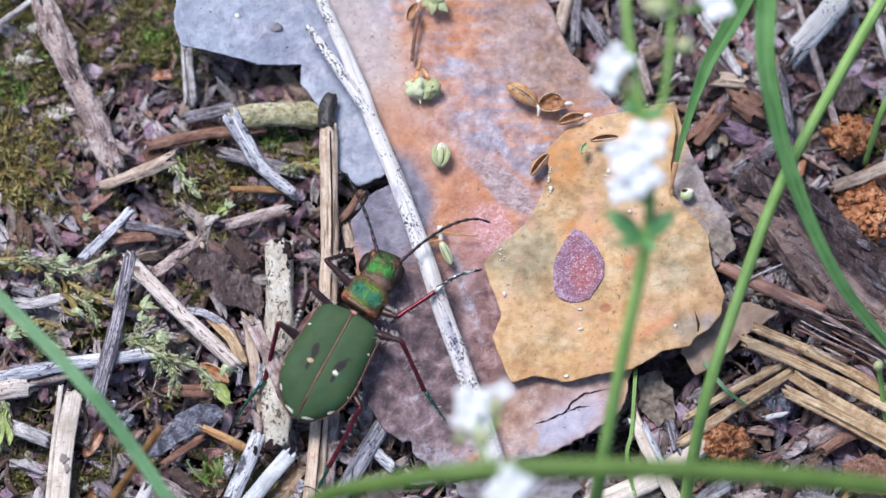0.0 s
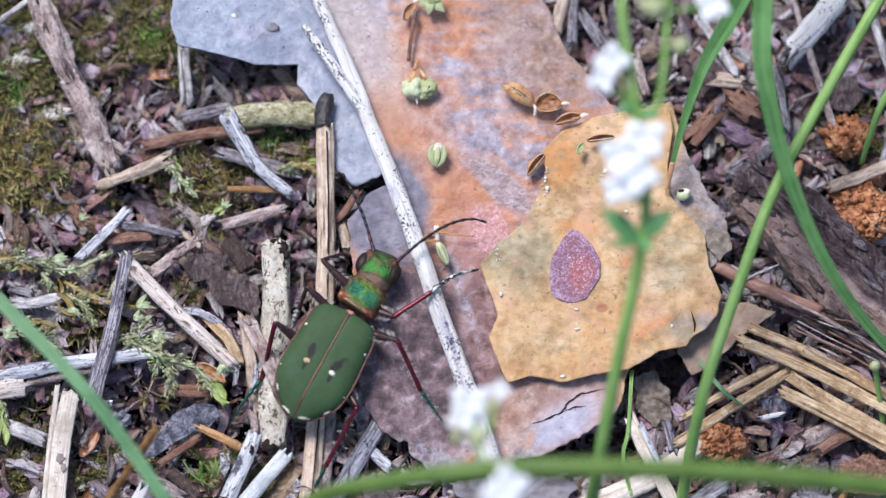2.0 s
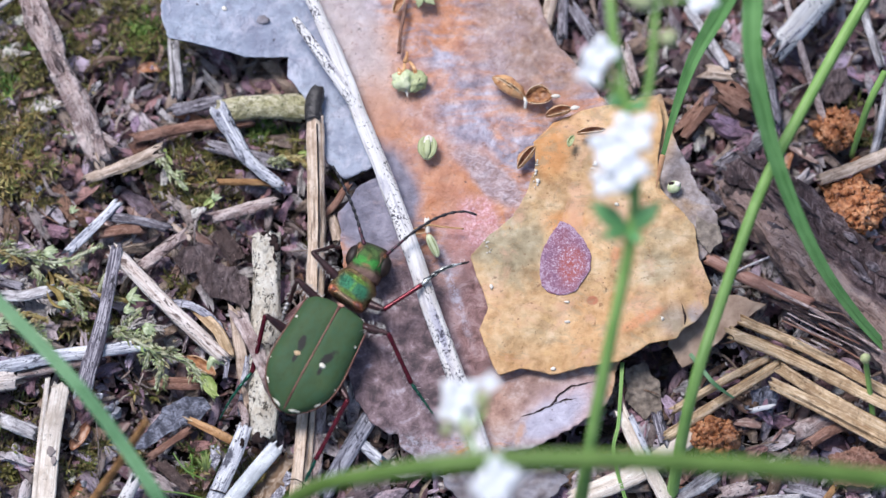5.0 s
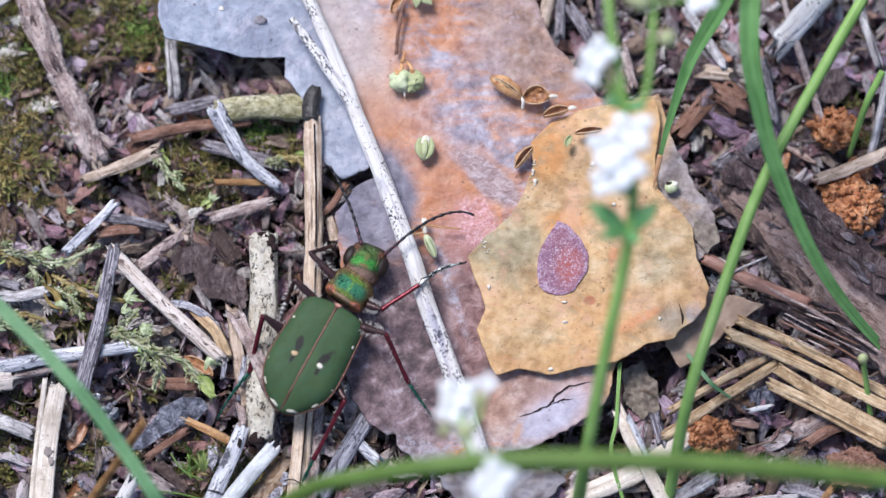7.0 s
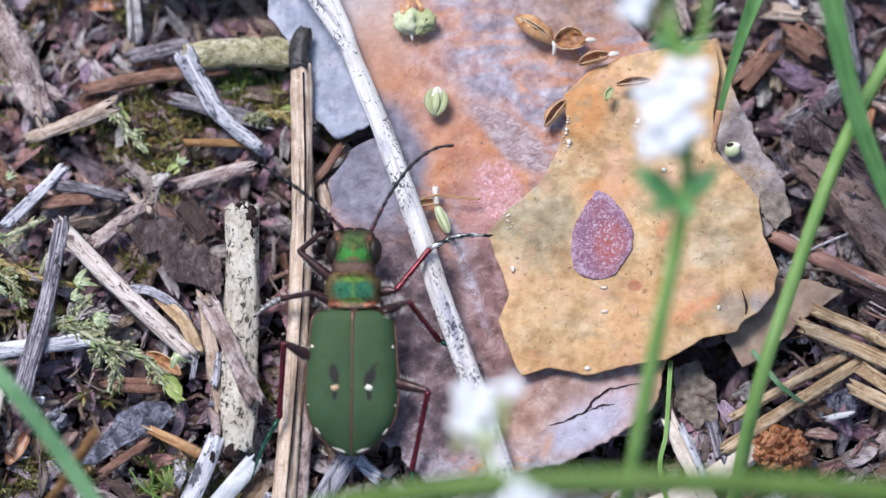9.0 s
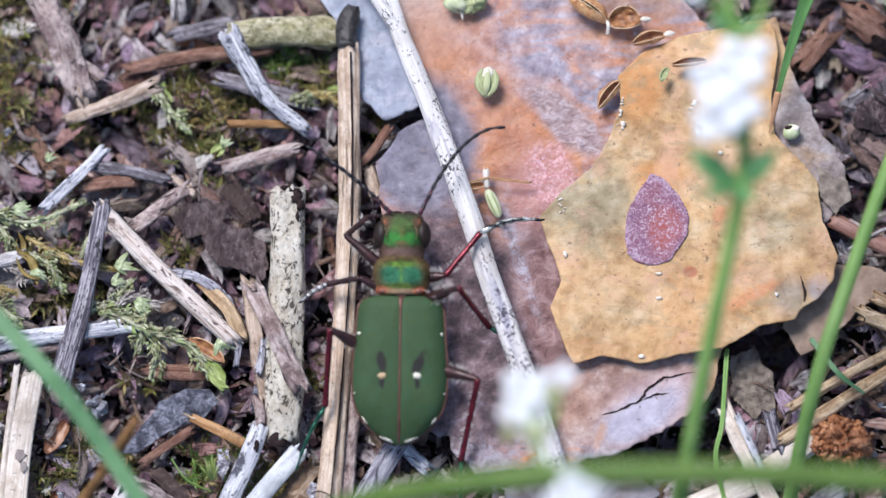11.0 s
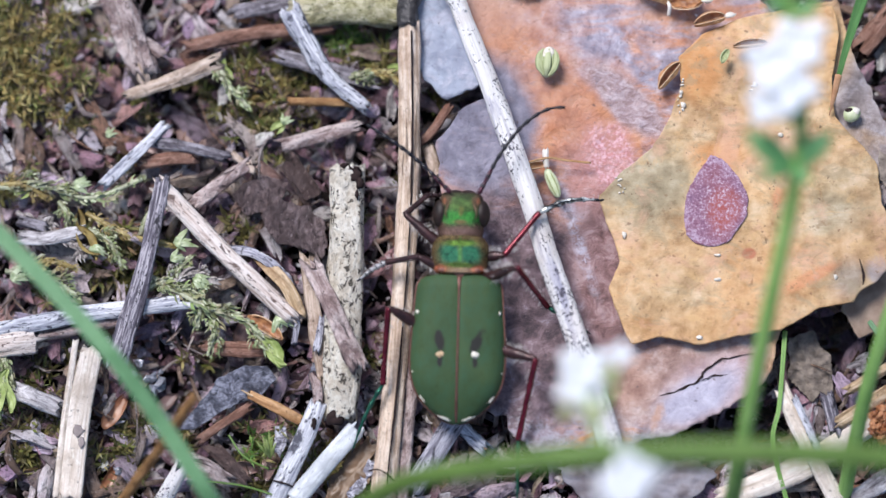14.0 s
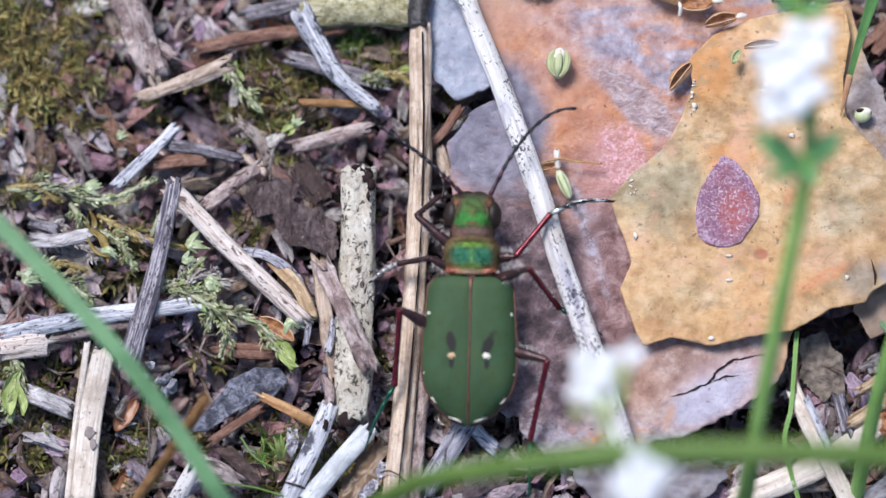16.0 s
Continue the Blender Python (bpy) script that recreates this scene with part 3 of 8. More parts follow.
    col = m.mix(m.math("MULTIPLY", m.blob(*(8.4, -13.1), 2.5, 1.05, 0.9, 0.7, 30), 0.85), col, m.ramp(fine, [(0.3, (0.36, 0.35, 0.46)), (0.7, (0.62, 0.62, 0.74))]))
    col = m.mix(m.math("MULTIPLY", m.blob(*(4.3, -12.0), 1.5, 1.5, 1.0, 0.8), 0.7), col, m.ramp(fine, [(0.34, (0.24, 0.115, 0.085)), (0.6, (0.48, 0.28, 0.20))]))
    col = m.mix(m.math("MULTIPLY", m.blob(*(13.3, -10.0), 0.8, 2.2, 0.9, 0.5, -20), 0.85), col, m.ramp(fine, [(0.34, (0.46, 0.24, 0.10)), (0.6, (0.64, 0.40, 0.22))]))
    col = m.mix(m.math("MULTIPLY", m.blob(*(-0.6, -15.2), 2.4, 1.1, 0.9, 0.8, -10), m.ramp(m.noise(1.8, 7.0, rough=0.75), [(0.46, 0.05), (0.58, 0.6)])), col, (0.50, 0.49, 0.57))
    col = m.mix(m.math("MULTIPLY", m.blob(*(6.3, -14.0), 0.3, 0.8, 1.0, 1.6, -10, 1.4), 0.6), col, (0.56, 0.29, 0.15))
    col = m.mix(m.ramp(m.noise(2.6, 2.0), [(0.70, 0.0), (0.74, 0.7)]), col, (0.10, 0.07, 0.07))
    band = m.math("MULTIPLY", m.blob(*(4.3, 4.0), 3.4, 1.0, 0.7, 0.6, -41), 0.75)
    col = m.mix(band, col, m.ramp(vein, [(0.36, (0.16, 0.12, 0.14)), (0.5, (0.38, 0.33, 0.38)), (0.64, (0.62, 0.58, 0.64))]))
    patch = m.math("MULTIPLY", m.blob(*(3.6, 0.6), 1.3, 2.0, 0.8, 0.7, 20), m.ramp(m.noise(2.6, 6.0, rough=0.7), [(0.47, 0.35), (0.56, 0.9)]))
    col = m.mix(patch, col, m.ramp(m.noise(5.0, 4.0), [(0.42, (0.56, 0.24, 0.24)), (0.58, (0.78, 0.50, 0.55))]))
    m.colour(col)
    tiny = m.noise(4.5, 5.0, rough=0.7)
    return m.bump(m.math("ADD", m.math("ADD", fine, m.math("MULTIPLY", tiny, 0.35)), m.math("ADD", m.math("MULTIPLY", streak, 0.2), pale)), 0.2, 0.9).m


def blue_bark_material():
    m = Mat("blue_grey_bark", 0.6, spec=0.45)
    fine, broad = m.noise(1.2, 8.0, rough=0.62), m.noise(0.2, 4.0)
    col = m.ramp(fine, [(0.3, (0.26, 0.30, 0.38)), (0.55, (0.41, 0.46, 0.56)), (0.78, (0.55, 0.60, 0.70))])
    col = m.mix(m.ramp(broad, [(0.42, 0.0), (0.62, 0.8)]), col, (0.25, 0.27, 0.36))
    col = m.mix(m.ramp(m.noise(0.9, 8.0, rough=0.74, distort=0.8), [(0.53, 0.0), (0.62, 0.55)]), col, (0.20, 0.20, 0.27))
    col = m.mix(m.ramp(m.noise(0.5, 8.0, rough=0.7, distort=0.6), [(0.5, 0.0), (0.68, 0.7)]), col, (0.66, 0.64, 0.72))
    col = m.mix(m.ramp(m.noise(1.9, 2.0), [(0.69, 0.0), (0.73, 0.8)]), col, (0.09, 0.08, 0.09))
    m.colour(col)
    return m.bump(fine, 0.25, 0.9).m


def ochre_material():
    m = Mat("ochre_bark_flake", 0.55, spec=0.45)
    fine, broad = m.noise(0.8, 8.0, rough=0.62), m.noise(0.17, 5.0, distort=0.5)
    ochre = m.ramp(fine, [(0.34, (0.42, 0.22, 0.08)), (0.5, (0.62, 0.38, 0.18)), (0.66, (0.71, 0.49, 0.27))])
    olive = m.ramp(fine, [(0.34, (0.27, 0.18, 0.085)), (0.5, (0.48, 0.34, 0.18)), (0.66, (0.64, 0.49, 0.32))])
    rust = m.ramp(fine, [(0.3, (0.45, 0.19, 0.055)), (0.6, (0.62, 0.30, 0.11)), (0.8, (0.70, 0.42, 0.22))])
    col = m.mix(m.ramp(broad, [(0.46, 0.0), (0.62, 0.8)]), ochre, olive)
    col = m.mix(m.blob(*(5.78, 0.07), 2.6, 3.0, 0.7, 0.6, 20), col, olive)
    khaki = m.ramp(fine, [(0.32, (0.20, 0.155, 0.085)), (0.5, (0.36, 0.295, 0.18)), (0.68, (0.52, 0.45, 0.32))])
    col = m.mix(m.math("MULTIPLY", m.blob(*(5.3, -0.6), 2.2, 2.7, 0.8, 0.8, 20), 0.95), col, khaki)
    col = m.mix(m.math("MULTIPLY", m.blob(*(8.97, 5.32), 2.4, 2.2, 1.1, 0.9), 0.6), col, khaki)
    col = m.mix(m.blob(*(10.14, 3.3), 3.6, 1.6, 0.8, 0.8), col, olive)
    col = m.mix(m.blob(*(17.02, -2.75), 2.0, 3.6, 0.8, 0.7, 10), col, olive)
    col = m.mix(m.math("MULTIPLY", m.blob(*(17.0, -6.3), 0.9, 1.3, 0.9, 0.7, -30), 0.85), col, m.ramp(fine, [(0.32, (0.16, 0.12, 0.09)), (0.5, (0.33, 0.26, 0.20)), (0.68, (0.50, 0.42, 0.34))]))
    col = m.mix(m.math("MULTIPLY", m.blob(*(18.6, -5.7), 0.7, 0.9, 0.5, 0.5), 0.8), col, m.ramp(fine, [(0.32, (0.22, 0.19, 0.20)), (0.68, (0.48, 0.43, 0.45))]))
    col = m.mix(m.math("MULTIPLY", m.blob(*(16.3, -2.6), 1.6, 1.0, 1.0, 0.9), 0.7), col, khaki)
    salmon = m.ramp(fine, [(0.34, (0.52, 0.20, 0.09)), (0.6, (0.68, 0.33, 0.17))])
    col = m.mix(m.math("MULTIPLY", m.blob(*(14.8, -6.2), 1.5, 0.36, 0.8, 0.6, 28), 0.9), col, salmon)
    col = m.mix(m.math("MULTIPLY", m.blob(*(13.0, -1.7), 0.3, 0.75, 0.9, 0.7, -8), 0.7), col, salmon)
    col = m.mix(m.blob(*(8.57, 5.93), 1.4, 2.0, 0.8, 0.7), col, rust)
    col = m.mix(m.blob(*(9.74, 0.88), 1.6, 1.0, 0.9, 0.8), col, rust)
    col = m.mix(m.blob(*(11.36, -4.84), 0.4, 0.32, 0.5, 0.4), col, (0.36, 0.10, 0.07))
    col = m.mix(m.ramp(m.noise(2.3, 2.0), [(0.68, 0.0), (0.72, 0.85)]), col, (0.15, 0.08, 0.04))
    col = m.mix(m.ramp(m.noise(1.7, 5.0, rough=0.7), [(0.66, 0.0), (0.76, 0.3)]), col, (0.76, 0.62, 0.40))
    col = m.mix(m.ramp(m.noise(0.13, 4.0, m.turned(30, 0.7, 1.3), 0.6, 0.8), [(0.5, 0.0), (0.64, 0.35)]), col, rust)
    vein = m.noise(0.9, 8.0, m.scaled(0.6, 1.0, 1.0), 0.72, 0.8)
    col = m.mix(m.ramp(m.noise(0.33, 6.0, rough=0.65, distort=0.7), [(0.52, 0.0), (0.64, 0.55)]), col, (0.64, 0.37, 0.25))
    col = m.mix(m.ramp(vein, [(0.33, 0.6), (0.43, 0.0)]), col, (0.24, 0.12, 0.04))
    mottle = m.noise(0.62, 9.0, m.turned(25, 0.8, 1.25), 0.74, 0.6)
    col = m.mix(m.ramp(mottle, [(0.52, 0.0), (0.60, 0.5)]), col, (0.33, 0.26, 0.15))
    col = m.mix(m.ramp(mottle, [(0.36, 0.5), (0.45, 0.0)]), col, (0.64, 0.41, 0.18))
    col = m.mix(m.ramp(m.noise(3.0, 4.0, rough=0.6), [(0.62, 0.0), (0.69, 0.55)]), col, (0.22, 0.12, 0.055))
    m.colour(col)
    return m.bump(m.math("ADD", m.math("ADD", fine, m.math("MULTIPLY", broad, 0.3)), m.math("ADD", vein, mottle)), 0.075, 0.9).m


def scar_material():
    m = Mat("frosted_purple_scar", 0.75)
    f, web = m.noise(7.5, 5.0, rough=0.7), m.noise(3.6, 7.0, rough=0.7, distort=1.0)
    col = m.ramp(m.noise(0.55, 4.0), [(0.35, (0.30, 0.11, 0.14)), (0.62, (0.22, 0.11, 0.19))])
    col = m.mix(m.math("MULTIPLY", m.blob(9.9, -2.3, 0.8, 1.2, 0.9, 0.7), 0.85), col, (0.40, 0.10, 0.08))
    frost = m.math("ADD", m.math("MULTIPLY", f, 0.5), m.math("MULTIPLY", web, 0.5))
    col = m.mix(m.ramp(frost, [(0.46, 0.0), (0.53, 0.65)]), col, (0.44, 0.27, 0.36))
    col = m.mix(m.ramp(frost, [(0.545, 0.0), (0.585, 0.75)]), col, (0.70, 0.60, 0.67))
    rim = m.math("SUBTRACT", 1.0, m.blob(9.5, -2.0, 1.6, 2.4, 0.7, 0.35, 8))
    col = m.mix(m.math("MULTIPLY", rim, m.ramp(web, [(0.42, 0.0), (0.56, 0.75)])), col, (0.54, 0.41, 0.53))
    m.colour(col)
    return m.bump(frost, 0.2, 0.9).m


BARK, BLUE_BARK, OCHRE, SCAR = bark_material(), blue_bark_material(), ochre_material(), scar_material()
def grey_flake_material():
    m = Mat("grey_bark_flake", 0.5, spec=0.5)
    fine, broad = m.noise(0.9, 8.0, rough=0.68), m.noise(0.28, 5.0, rough=0.6, distort=0.6)
    col = m.ramp(fine, [(0.34, (0.17, 0.13, 0.12)), (0.5, (0.31, 0.26, 0.255)), (0.66, (0.50, 0.45, 0.46))])
    col = m.mix(m.ramp(broad, [(0.48, 0.0), (0.62, 0.8)]), col, m.ramp(fine, [(0.34, (0.26, 0.16, 0.09)), (0.62, (0.52, 0.36, 0.22))]))
    col = m.mix(m.blob(15.6, 8.0, 1.6, 3.0, 0.9, 0.7), col, m.ramp(fine, [(0.34, (0.38, 0.22, 0.10)), (0.62, (0.60, 0.41, 0.22))]))
    m.colour(col)
    return m.bump(m.math("ADD", fine, broad), 0.3, 0.9).m


GREY_FLAKE = grey_flake_material()
PINK_FLAKE = plain("pinkish_bark_flake", (0.20, 0.125, 0.085), (0.48, 0.355, 0.265), 0.55, 0.8, bump=0.3)


# ---- the ground ----
HOLLOWS = [(-21.8, -12.6, 1.8, 1.3), (-21.2, -16.6, 2.0, 1.3), (*(16.67, -8.9), 1.7, 3.0), (*(11.88, -14.02), 2.2, 3.2), (*(9.12, -14.82), 1.8, 3.0), (*(18.12, -1.97), 1.6, 2.2), (*(21.91, -0.96), 1.5, 2.0), (*(-8.85, -13.22), 1.2, 1.6), (*(-17.95, -11.62), 1.8, 1.6), (*(-21.09, 4.12), 1.6, 1.6)]


def ground_height(x, y):
    return base_height(x, y) - sum(k * math.exp(-((x - a) ** 2 + (y - b) ** 2) / (r * r)) for a, b, r, k in HOLLOWS)


def base_height(x, y):
    far = max(abs(x), abs(y))
    k = 1.0 if far < 60 else max(0.0, 1 - (far - 60) / 200)
    return k * (0.7 * nz(x * 0.11, y * 0.11) + 0.35 * nz(x * 0.4, y * 0.4) + 0.2 * nz(x * 1.1, y * 1.1)) - 1.5


def spaced(inner, step, outer):
    a = list(np.arange(0, inner + step / 2, step))
    d = step
    while a[-1] < outer:
        d *= 1.45
        a.append(a[-1] + d)
    return [-v for v in a[:0:-1]] + a


def make_ground():
    xs, ys = spaced(48, 0.8, 400000), spaced(36, 0.8, 400000)
    verts = [(x, y, ground_height(x, y)) for y in ys for x in xs]
    w = len(xs)
    faces = [(j * w + i, j * w + i + 1, (j + 1) * w + i + 1, (j + 1) * w + i) for j in range(len(ys) - 1) for i in range(w - 1)]
    solid("ground", Geo().add(verts, faces), SOIL, (0, 0, 0), "dark crumbly forest soil under bark litter", "ground", kind="structure")


make_ground()


def crumb(geo, x, y, z, size, slim, thick, turn, tip, rng):
    """An angular flake of bark with broken corners."""
    k = rng.choice((5, 6, 6, 7))
    m = Euler((tip[0], tip[1], turn)).to_matrix()
    top, low = [], []
    for i in range(k):
        a = 2 * math.pi * (i + rng.uniform(-0.25, 0.25)) / k
        r = rng.uniform(0.7, 1.15)
        p = Vector((math.cos(a) * size * r, math.sin(a) * size * slim * r, 0))
        top.append(m @ (p * rng.uniform(0.75, 0.98) + Vector((0, 0, thick * rng.uniform(0.3, 0.7)))) + Vector((x, y, z)))
        low.append(m @ (p - Vector((0, 0, thick * 0.5))) + Vector((x, y, z)))
    geo.add(top + low, [tuple(range(k)), tuple(range(2 * k - 1, k - 1, -1))] + [(i, i + k, (i + 1) % k + k, (i + 1) % k) for i in range(k)])


def make_litter():
    rng = random.Random(4)
    g = Geo()
    for i in range(7900):
        if i < 6400:
            x, y = rng.uniform(-38, 38), rng.uniform(-27, 27)
        else:
            x, y = rng.gauss(0, 55), rng.gauss(0, 45)
        a, ln = rng.uniform(0, math.pi), rng.choice((0.6, 0.9, 1.3, 1.8, 2.6)) * rng.uniform(0.7, 1.3)
        w = min(ln * rng.uniform(0.1, 0.36), 0.6)
        z = ground_height(x, y) + 2.3 * rng.random() ** 1.4
        dx, dy, dz, b = math.cos(a) * ln / 2, math.sin(a) * ln / 2, rng.gauss(0, 0.2) * ln, rng.gauss(0, 0.18)
        up = (rng.gauss(0, 0.55), rng.gauss(0, 0.55), 1)
        tube(g, [(x - dx, y - dy, z - dz), (x - dy * b, y + dx * b, z + rng.uniform(0, 0.15)), (x + dx, y + dy, z + dz)],
             [w * rng.uniform(0.5, 1), w, w * rng.uniform(0.4, 0.9)], 8, rng.uniform(0.18, 0.6), 0.7, 3, up, 1.8, seed=i * 0.37, freq=0.5)
    for i in range(8600):
        x, y = rng.uniform(-38, 38), rng.uniform(-27, 27)
        s = rng.choice((0.13, 0.18, 0.24, 0.32, 0.45, 0.65)) * rng.uniform(0.8, 1.2)
        crumb(g, x, y, ground_height(x, y) + rng.uniform(0.1, 2.2), s, rng.uniform(0.4, 0.9), rng.uniform(0.3, 0.7) * s, rng.uniform(0, 6.3), (rng.gauss(0, 0.5), rng.gauss(0, 0.5)), rng)
    for i in range(11000):
        x, y = rng.uniform(-34, 34), rng.uniform(-23, 23)
        s = rng.uniform(0.06, 0.16)
        crumb(g, x, y, ground_height(x, y) + rng.uniform(0.3, 2.2), s, rng.uniform(0.5, 0.95), rng.uniform(0.5, 0.9) * s, rng.uniform(0, 6.3), (rng.gauss(0, 0.5), rng.gauss(0, 0.5)), rng)
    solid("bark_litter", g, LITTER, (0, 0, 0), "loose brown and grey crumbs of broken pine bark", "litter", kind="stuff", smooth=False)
    g = Geo()
    for i in range(1500):
        x, y = rng.uniform(-38, 38), rng.uniform(-27, 27)
        a, ln, w = rng.uniform(0, math.pi), rng.uniform(0.8, 4.2), rng.choice((0.05, 0.07, 0.1, 0.15, 0.24)) * rng.uniform(0.8, 1.2)
        z = ground_height(x, y) + rng.uniform(1.2, 2.6)
        dx, dy, dz, b = math.cos(a) * ln / 2, math.sin(a) * ln / 2, rng.gauss(0, 0.35), rng.gauss(0, 0.3)
        tube(g, [(x - dx, y - dy, z - dz), (x - dy * b, y + dx * b, z + 0.1), (x + dx, y + dy, z + dz)], [w * 0.8, w, w * 0.5], 7, 0.5, 0.35, 3, seed=i * 0.37, ragged=1.4)
    for i in range(300):
        x, y = rng.uniform(-38, 38), rng.uniform(-27, 27)
        a, ln, w = rng.uniform(0, math.pi), rng.uniform(1.8, 4.6), rng.uniform(0.25, 0.6)
        z = ground_height(x, y) + rng.uniform(1.0, 2.2)
        dx, dy, dz, b = math.cos(a) * ln / 2, math.sin(a) * ln / 2, rng.gauss(0, 0.4), rng.gauss(0, 0.2)
        tube(g, [(x - dx, y - dy, z - dz), (x - dy * b, y + dx * b, z + 0.1), (x + dx, y + dy, z + dz)], [w * 0.7, w, w * 0.6], 14, rng.uniform(0.25, 0.6), 0.4, 8, (rng.gauss(0, 0.4), rng.gauss(0, 0.4), 1), seed=i * 0.71, ragged=1.8)
    solid("splinter_litter", g, SLIVER, (0, 0, 0), "scattered thin tan and grey wood splinters and needle bits", "litter", kind="stuff")


make_litter()


# ---- bark sheets and flakes ----
def bark_height(x, y):
    return 2.3 + 0.55 * nz(x * 0.07, y * 0.07, 3) + 0.18 * nz(x * 0.25, y * 0.25, 1) + 0.006 * (x - 4) ** 2 * (1 if x < 4 else 0.3)


def ochre_height(x, y):
    d = math.hypot((x - 11) / 9.0, y / 10.0)
    return bark_height(x, y) + 0.75 + 0.35 * nz(x * 0.2, y * 0.2, 8) + 0.4 * max(0.0, d - 0.7)


def make_bark():
    blue = [(-18.69, 20.29), (-18.88, 15.76), (-18.46, 13.62), (-15.34, 13.13), (-13.26, 12.56), (-9.95, 12.88), (-10.14, 11.25), (-8.85, 9.94), (-7.93, 7.57), (-7.24, 5.13),
            (-6.04, 4.03), (-4.22, 4.81), (-2.86, 5.78), (-2.15, 10.02), (-2.56, 14.94), (-3.37, 20.29)]
    c = (-7.78, 14.35)
    t = thing("bark_flake", (*c, 1.2), "blue-grey flake of weathered pine bark with a ragged edge", "bark")
    part("flake_face", sheet(Geo(), blue, c, lambda x, y: bark_height(x, y) - 0.45, 0.5, seed=2.0, rag=0.3), BLUE_BARK, t)
    x, y = (-11.88, 15.35)
    part("knot", ball(Geo(), (x, y, bark_height(x, y) - 0.4), (0.5, 0.32, 0.07), 0.5, 16, 8, seed=4.0), DUSK_BARK, t, "small dark grey knot")
    x, y = (-14.52, 16)
    part("lichen_fleck", ball(Geo(), (x, y, bark_height(x, y) - 0.42), (0.2, 0.15, 0.06), 0.6, 12, 7, seed=8.0), PALE_TIP, t, "cream fleck of lichen")
    main = [(-8.98, 20.7), (5.86, 20.7), (7.65, 16.99), (9.03, 13.91), (10.62, 12.07), (12.2, 9.82), (16.56, 6.76), (16.9, 0.27), (15.66, -5.38), (13.18, -8.99),
            (12.77, -11.19), (11.86, -12.66), (9.29, -14.1), (6.92, -15.29), (2.6, -16.0), (-0.7, -16.3), (-1.3, -15.7), (-2.1, -14.8), (-2.2, -14.05), (-2.8, -14.2), (-4.0, -13.4), (-5.25, -12.0), (-6, -8.59),
            (-5.7, -4.57), (-6.31, -0.54), (-6.43, 1.4), (-5.13, 3.3), (-3.14, 4.4), (-3.42, 6.35), (-5.67, 11.25), (-7.68, 15.76)]
    c = (1.83, 1.07)
    t = thing("bark_sheet", (*c, 1.4), "large orange and grey sheet of fallen pine bark lying on litter", "bark")
    part("sheet_face", sheet(Geo(), main, c, bark_height, 0.6, 40, 320, 0.32, 5.0, 0.1), BARK, t)
    g = Geo()
    rng = random.Random(19)

    def fissure(stops, widest):
        pts = []
        for a, q in zip(stops, stops[1:]):
            for k in range(6):
                f = k / 6
                pts.append((a[0] + (q[0] - a[0]) * f + rng.gauss(0, 0.035), a[1] + (q[1] - a[1]) * f + rng.gauss(0, 0.035)))
        pts.append(stops[-1])
        w = [widest * (0.15 + math.sin(math.pi * i / (len(pts) - 1))) * rng.uniform(0.5, 1.2) for i in range(len(pts))]
        tube(g, [(x, y, bark_height(x, y) + 0.035) for x, y in pts], w, 6, 0.5, 0.3, 1, seed=3)

    fissure([(5.67, -13.14), (7.25, -12.74), (8.51, -12.11), (8.91, -11.47), (9.94, -10.75), (11.68, -10.43)], 0.085)
    fissure([(8.59, -12.07), (9.38, -11.75), (10.25, -11.63)], 0.045)
    part("crack", g, CRACK, t, "dark branching crack in the bark")
    back = [(14.59, 9.82), (16.39, 10.1), (17.16, 7.16), (18.33, 4.32), (19.78, 2.29), (20.47, -0.06), (19.58, -1.43), (18.06, -2.96), (15.69, -1.75), (14.15, 4.32)]
    c = (16.72, 2.29)
    t = thing("bark_flake", (*c, 2), "grey-brown bark flake under the ochre flake", "bark")
    part("flake_face", sheet(Geo(), back, c, lambda x, y: bark_height(x, y) + 0.2, 0.4, 16, 140, 0.3, 9.0), GREY_FLAKE, t)
    edge = [(18.81, 1.07), (20.16, 0.59), (20.46, -0.54), (19.66, -1.43), (18.72, -0.54)]
    part("torn_edge", sheet(Geo(), edge, (19.59, -0.14), lambda x, y: bark_height(x, y) + 0.55, 0.25, 8, 60, 0.2, 17.0, scale=1.2), PALE_BARK, t, "torn pale edge of the flake")
    flap = [(16.83, -7.71), (17.68, -9.47), (18.87, -8.99), (20.87, -6.9), (23.74, -4.9), (21.81, -4.25), (19.23, -4.17), (17.24, -5.38)]
    c = (19.41, -6.38)
    t = thing("bark_flake", (*c, 2), "pale pinkish bark flake with a pointed end", "bark")
    part("flake_face", sheet(Geo(), flap, c, lambda x, y: 2.2 + 0.05 * (x - 20), 0.3, 12, 110, 0.25, 13.0), PINK_FLAKE, t)
    ochre = [(3.15, -2.4), (2.88, -1.65), (3.45, -1.0), (4.15, -0.2), (5.78, 1.2), (6.89, 3.1), (7.46, 4.92), (7.3, 6.46), (8.58, 7.84), (10.57, 8.74), (12.96, 9.31), (16.06, 9.55),
             (16.45, 7.96), (16.03, 5.32), (16.17, 3.1), (17.74, 1.52), (18.6, 0.55), (18.89, -1.86), (19.74, -3.95), (19.4, -5.5), (18.5, -6.45), (17.75, -6.8), (17.15, -7.5), (15.4, -7.9),
             (13.2, -9.15), (10.86, -9.6), (8.5, -10.04), (6.34, -9.64), (4.76, -10.2), (4.09, -8.76), (3.51, -6.84), (4.05, -5.36), (3.6, -3.75)]
    c = (11.7, -1.34)
    t = thing("ochre_bark_flake", (*c, 2.6), "thin ochre-yellow bark flake with a purple oval scar", "bark")
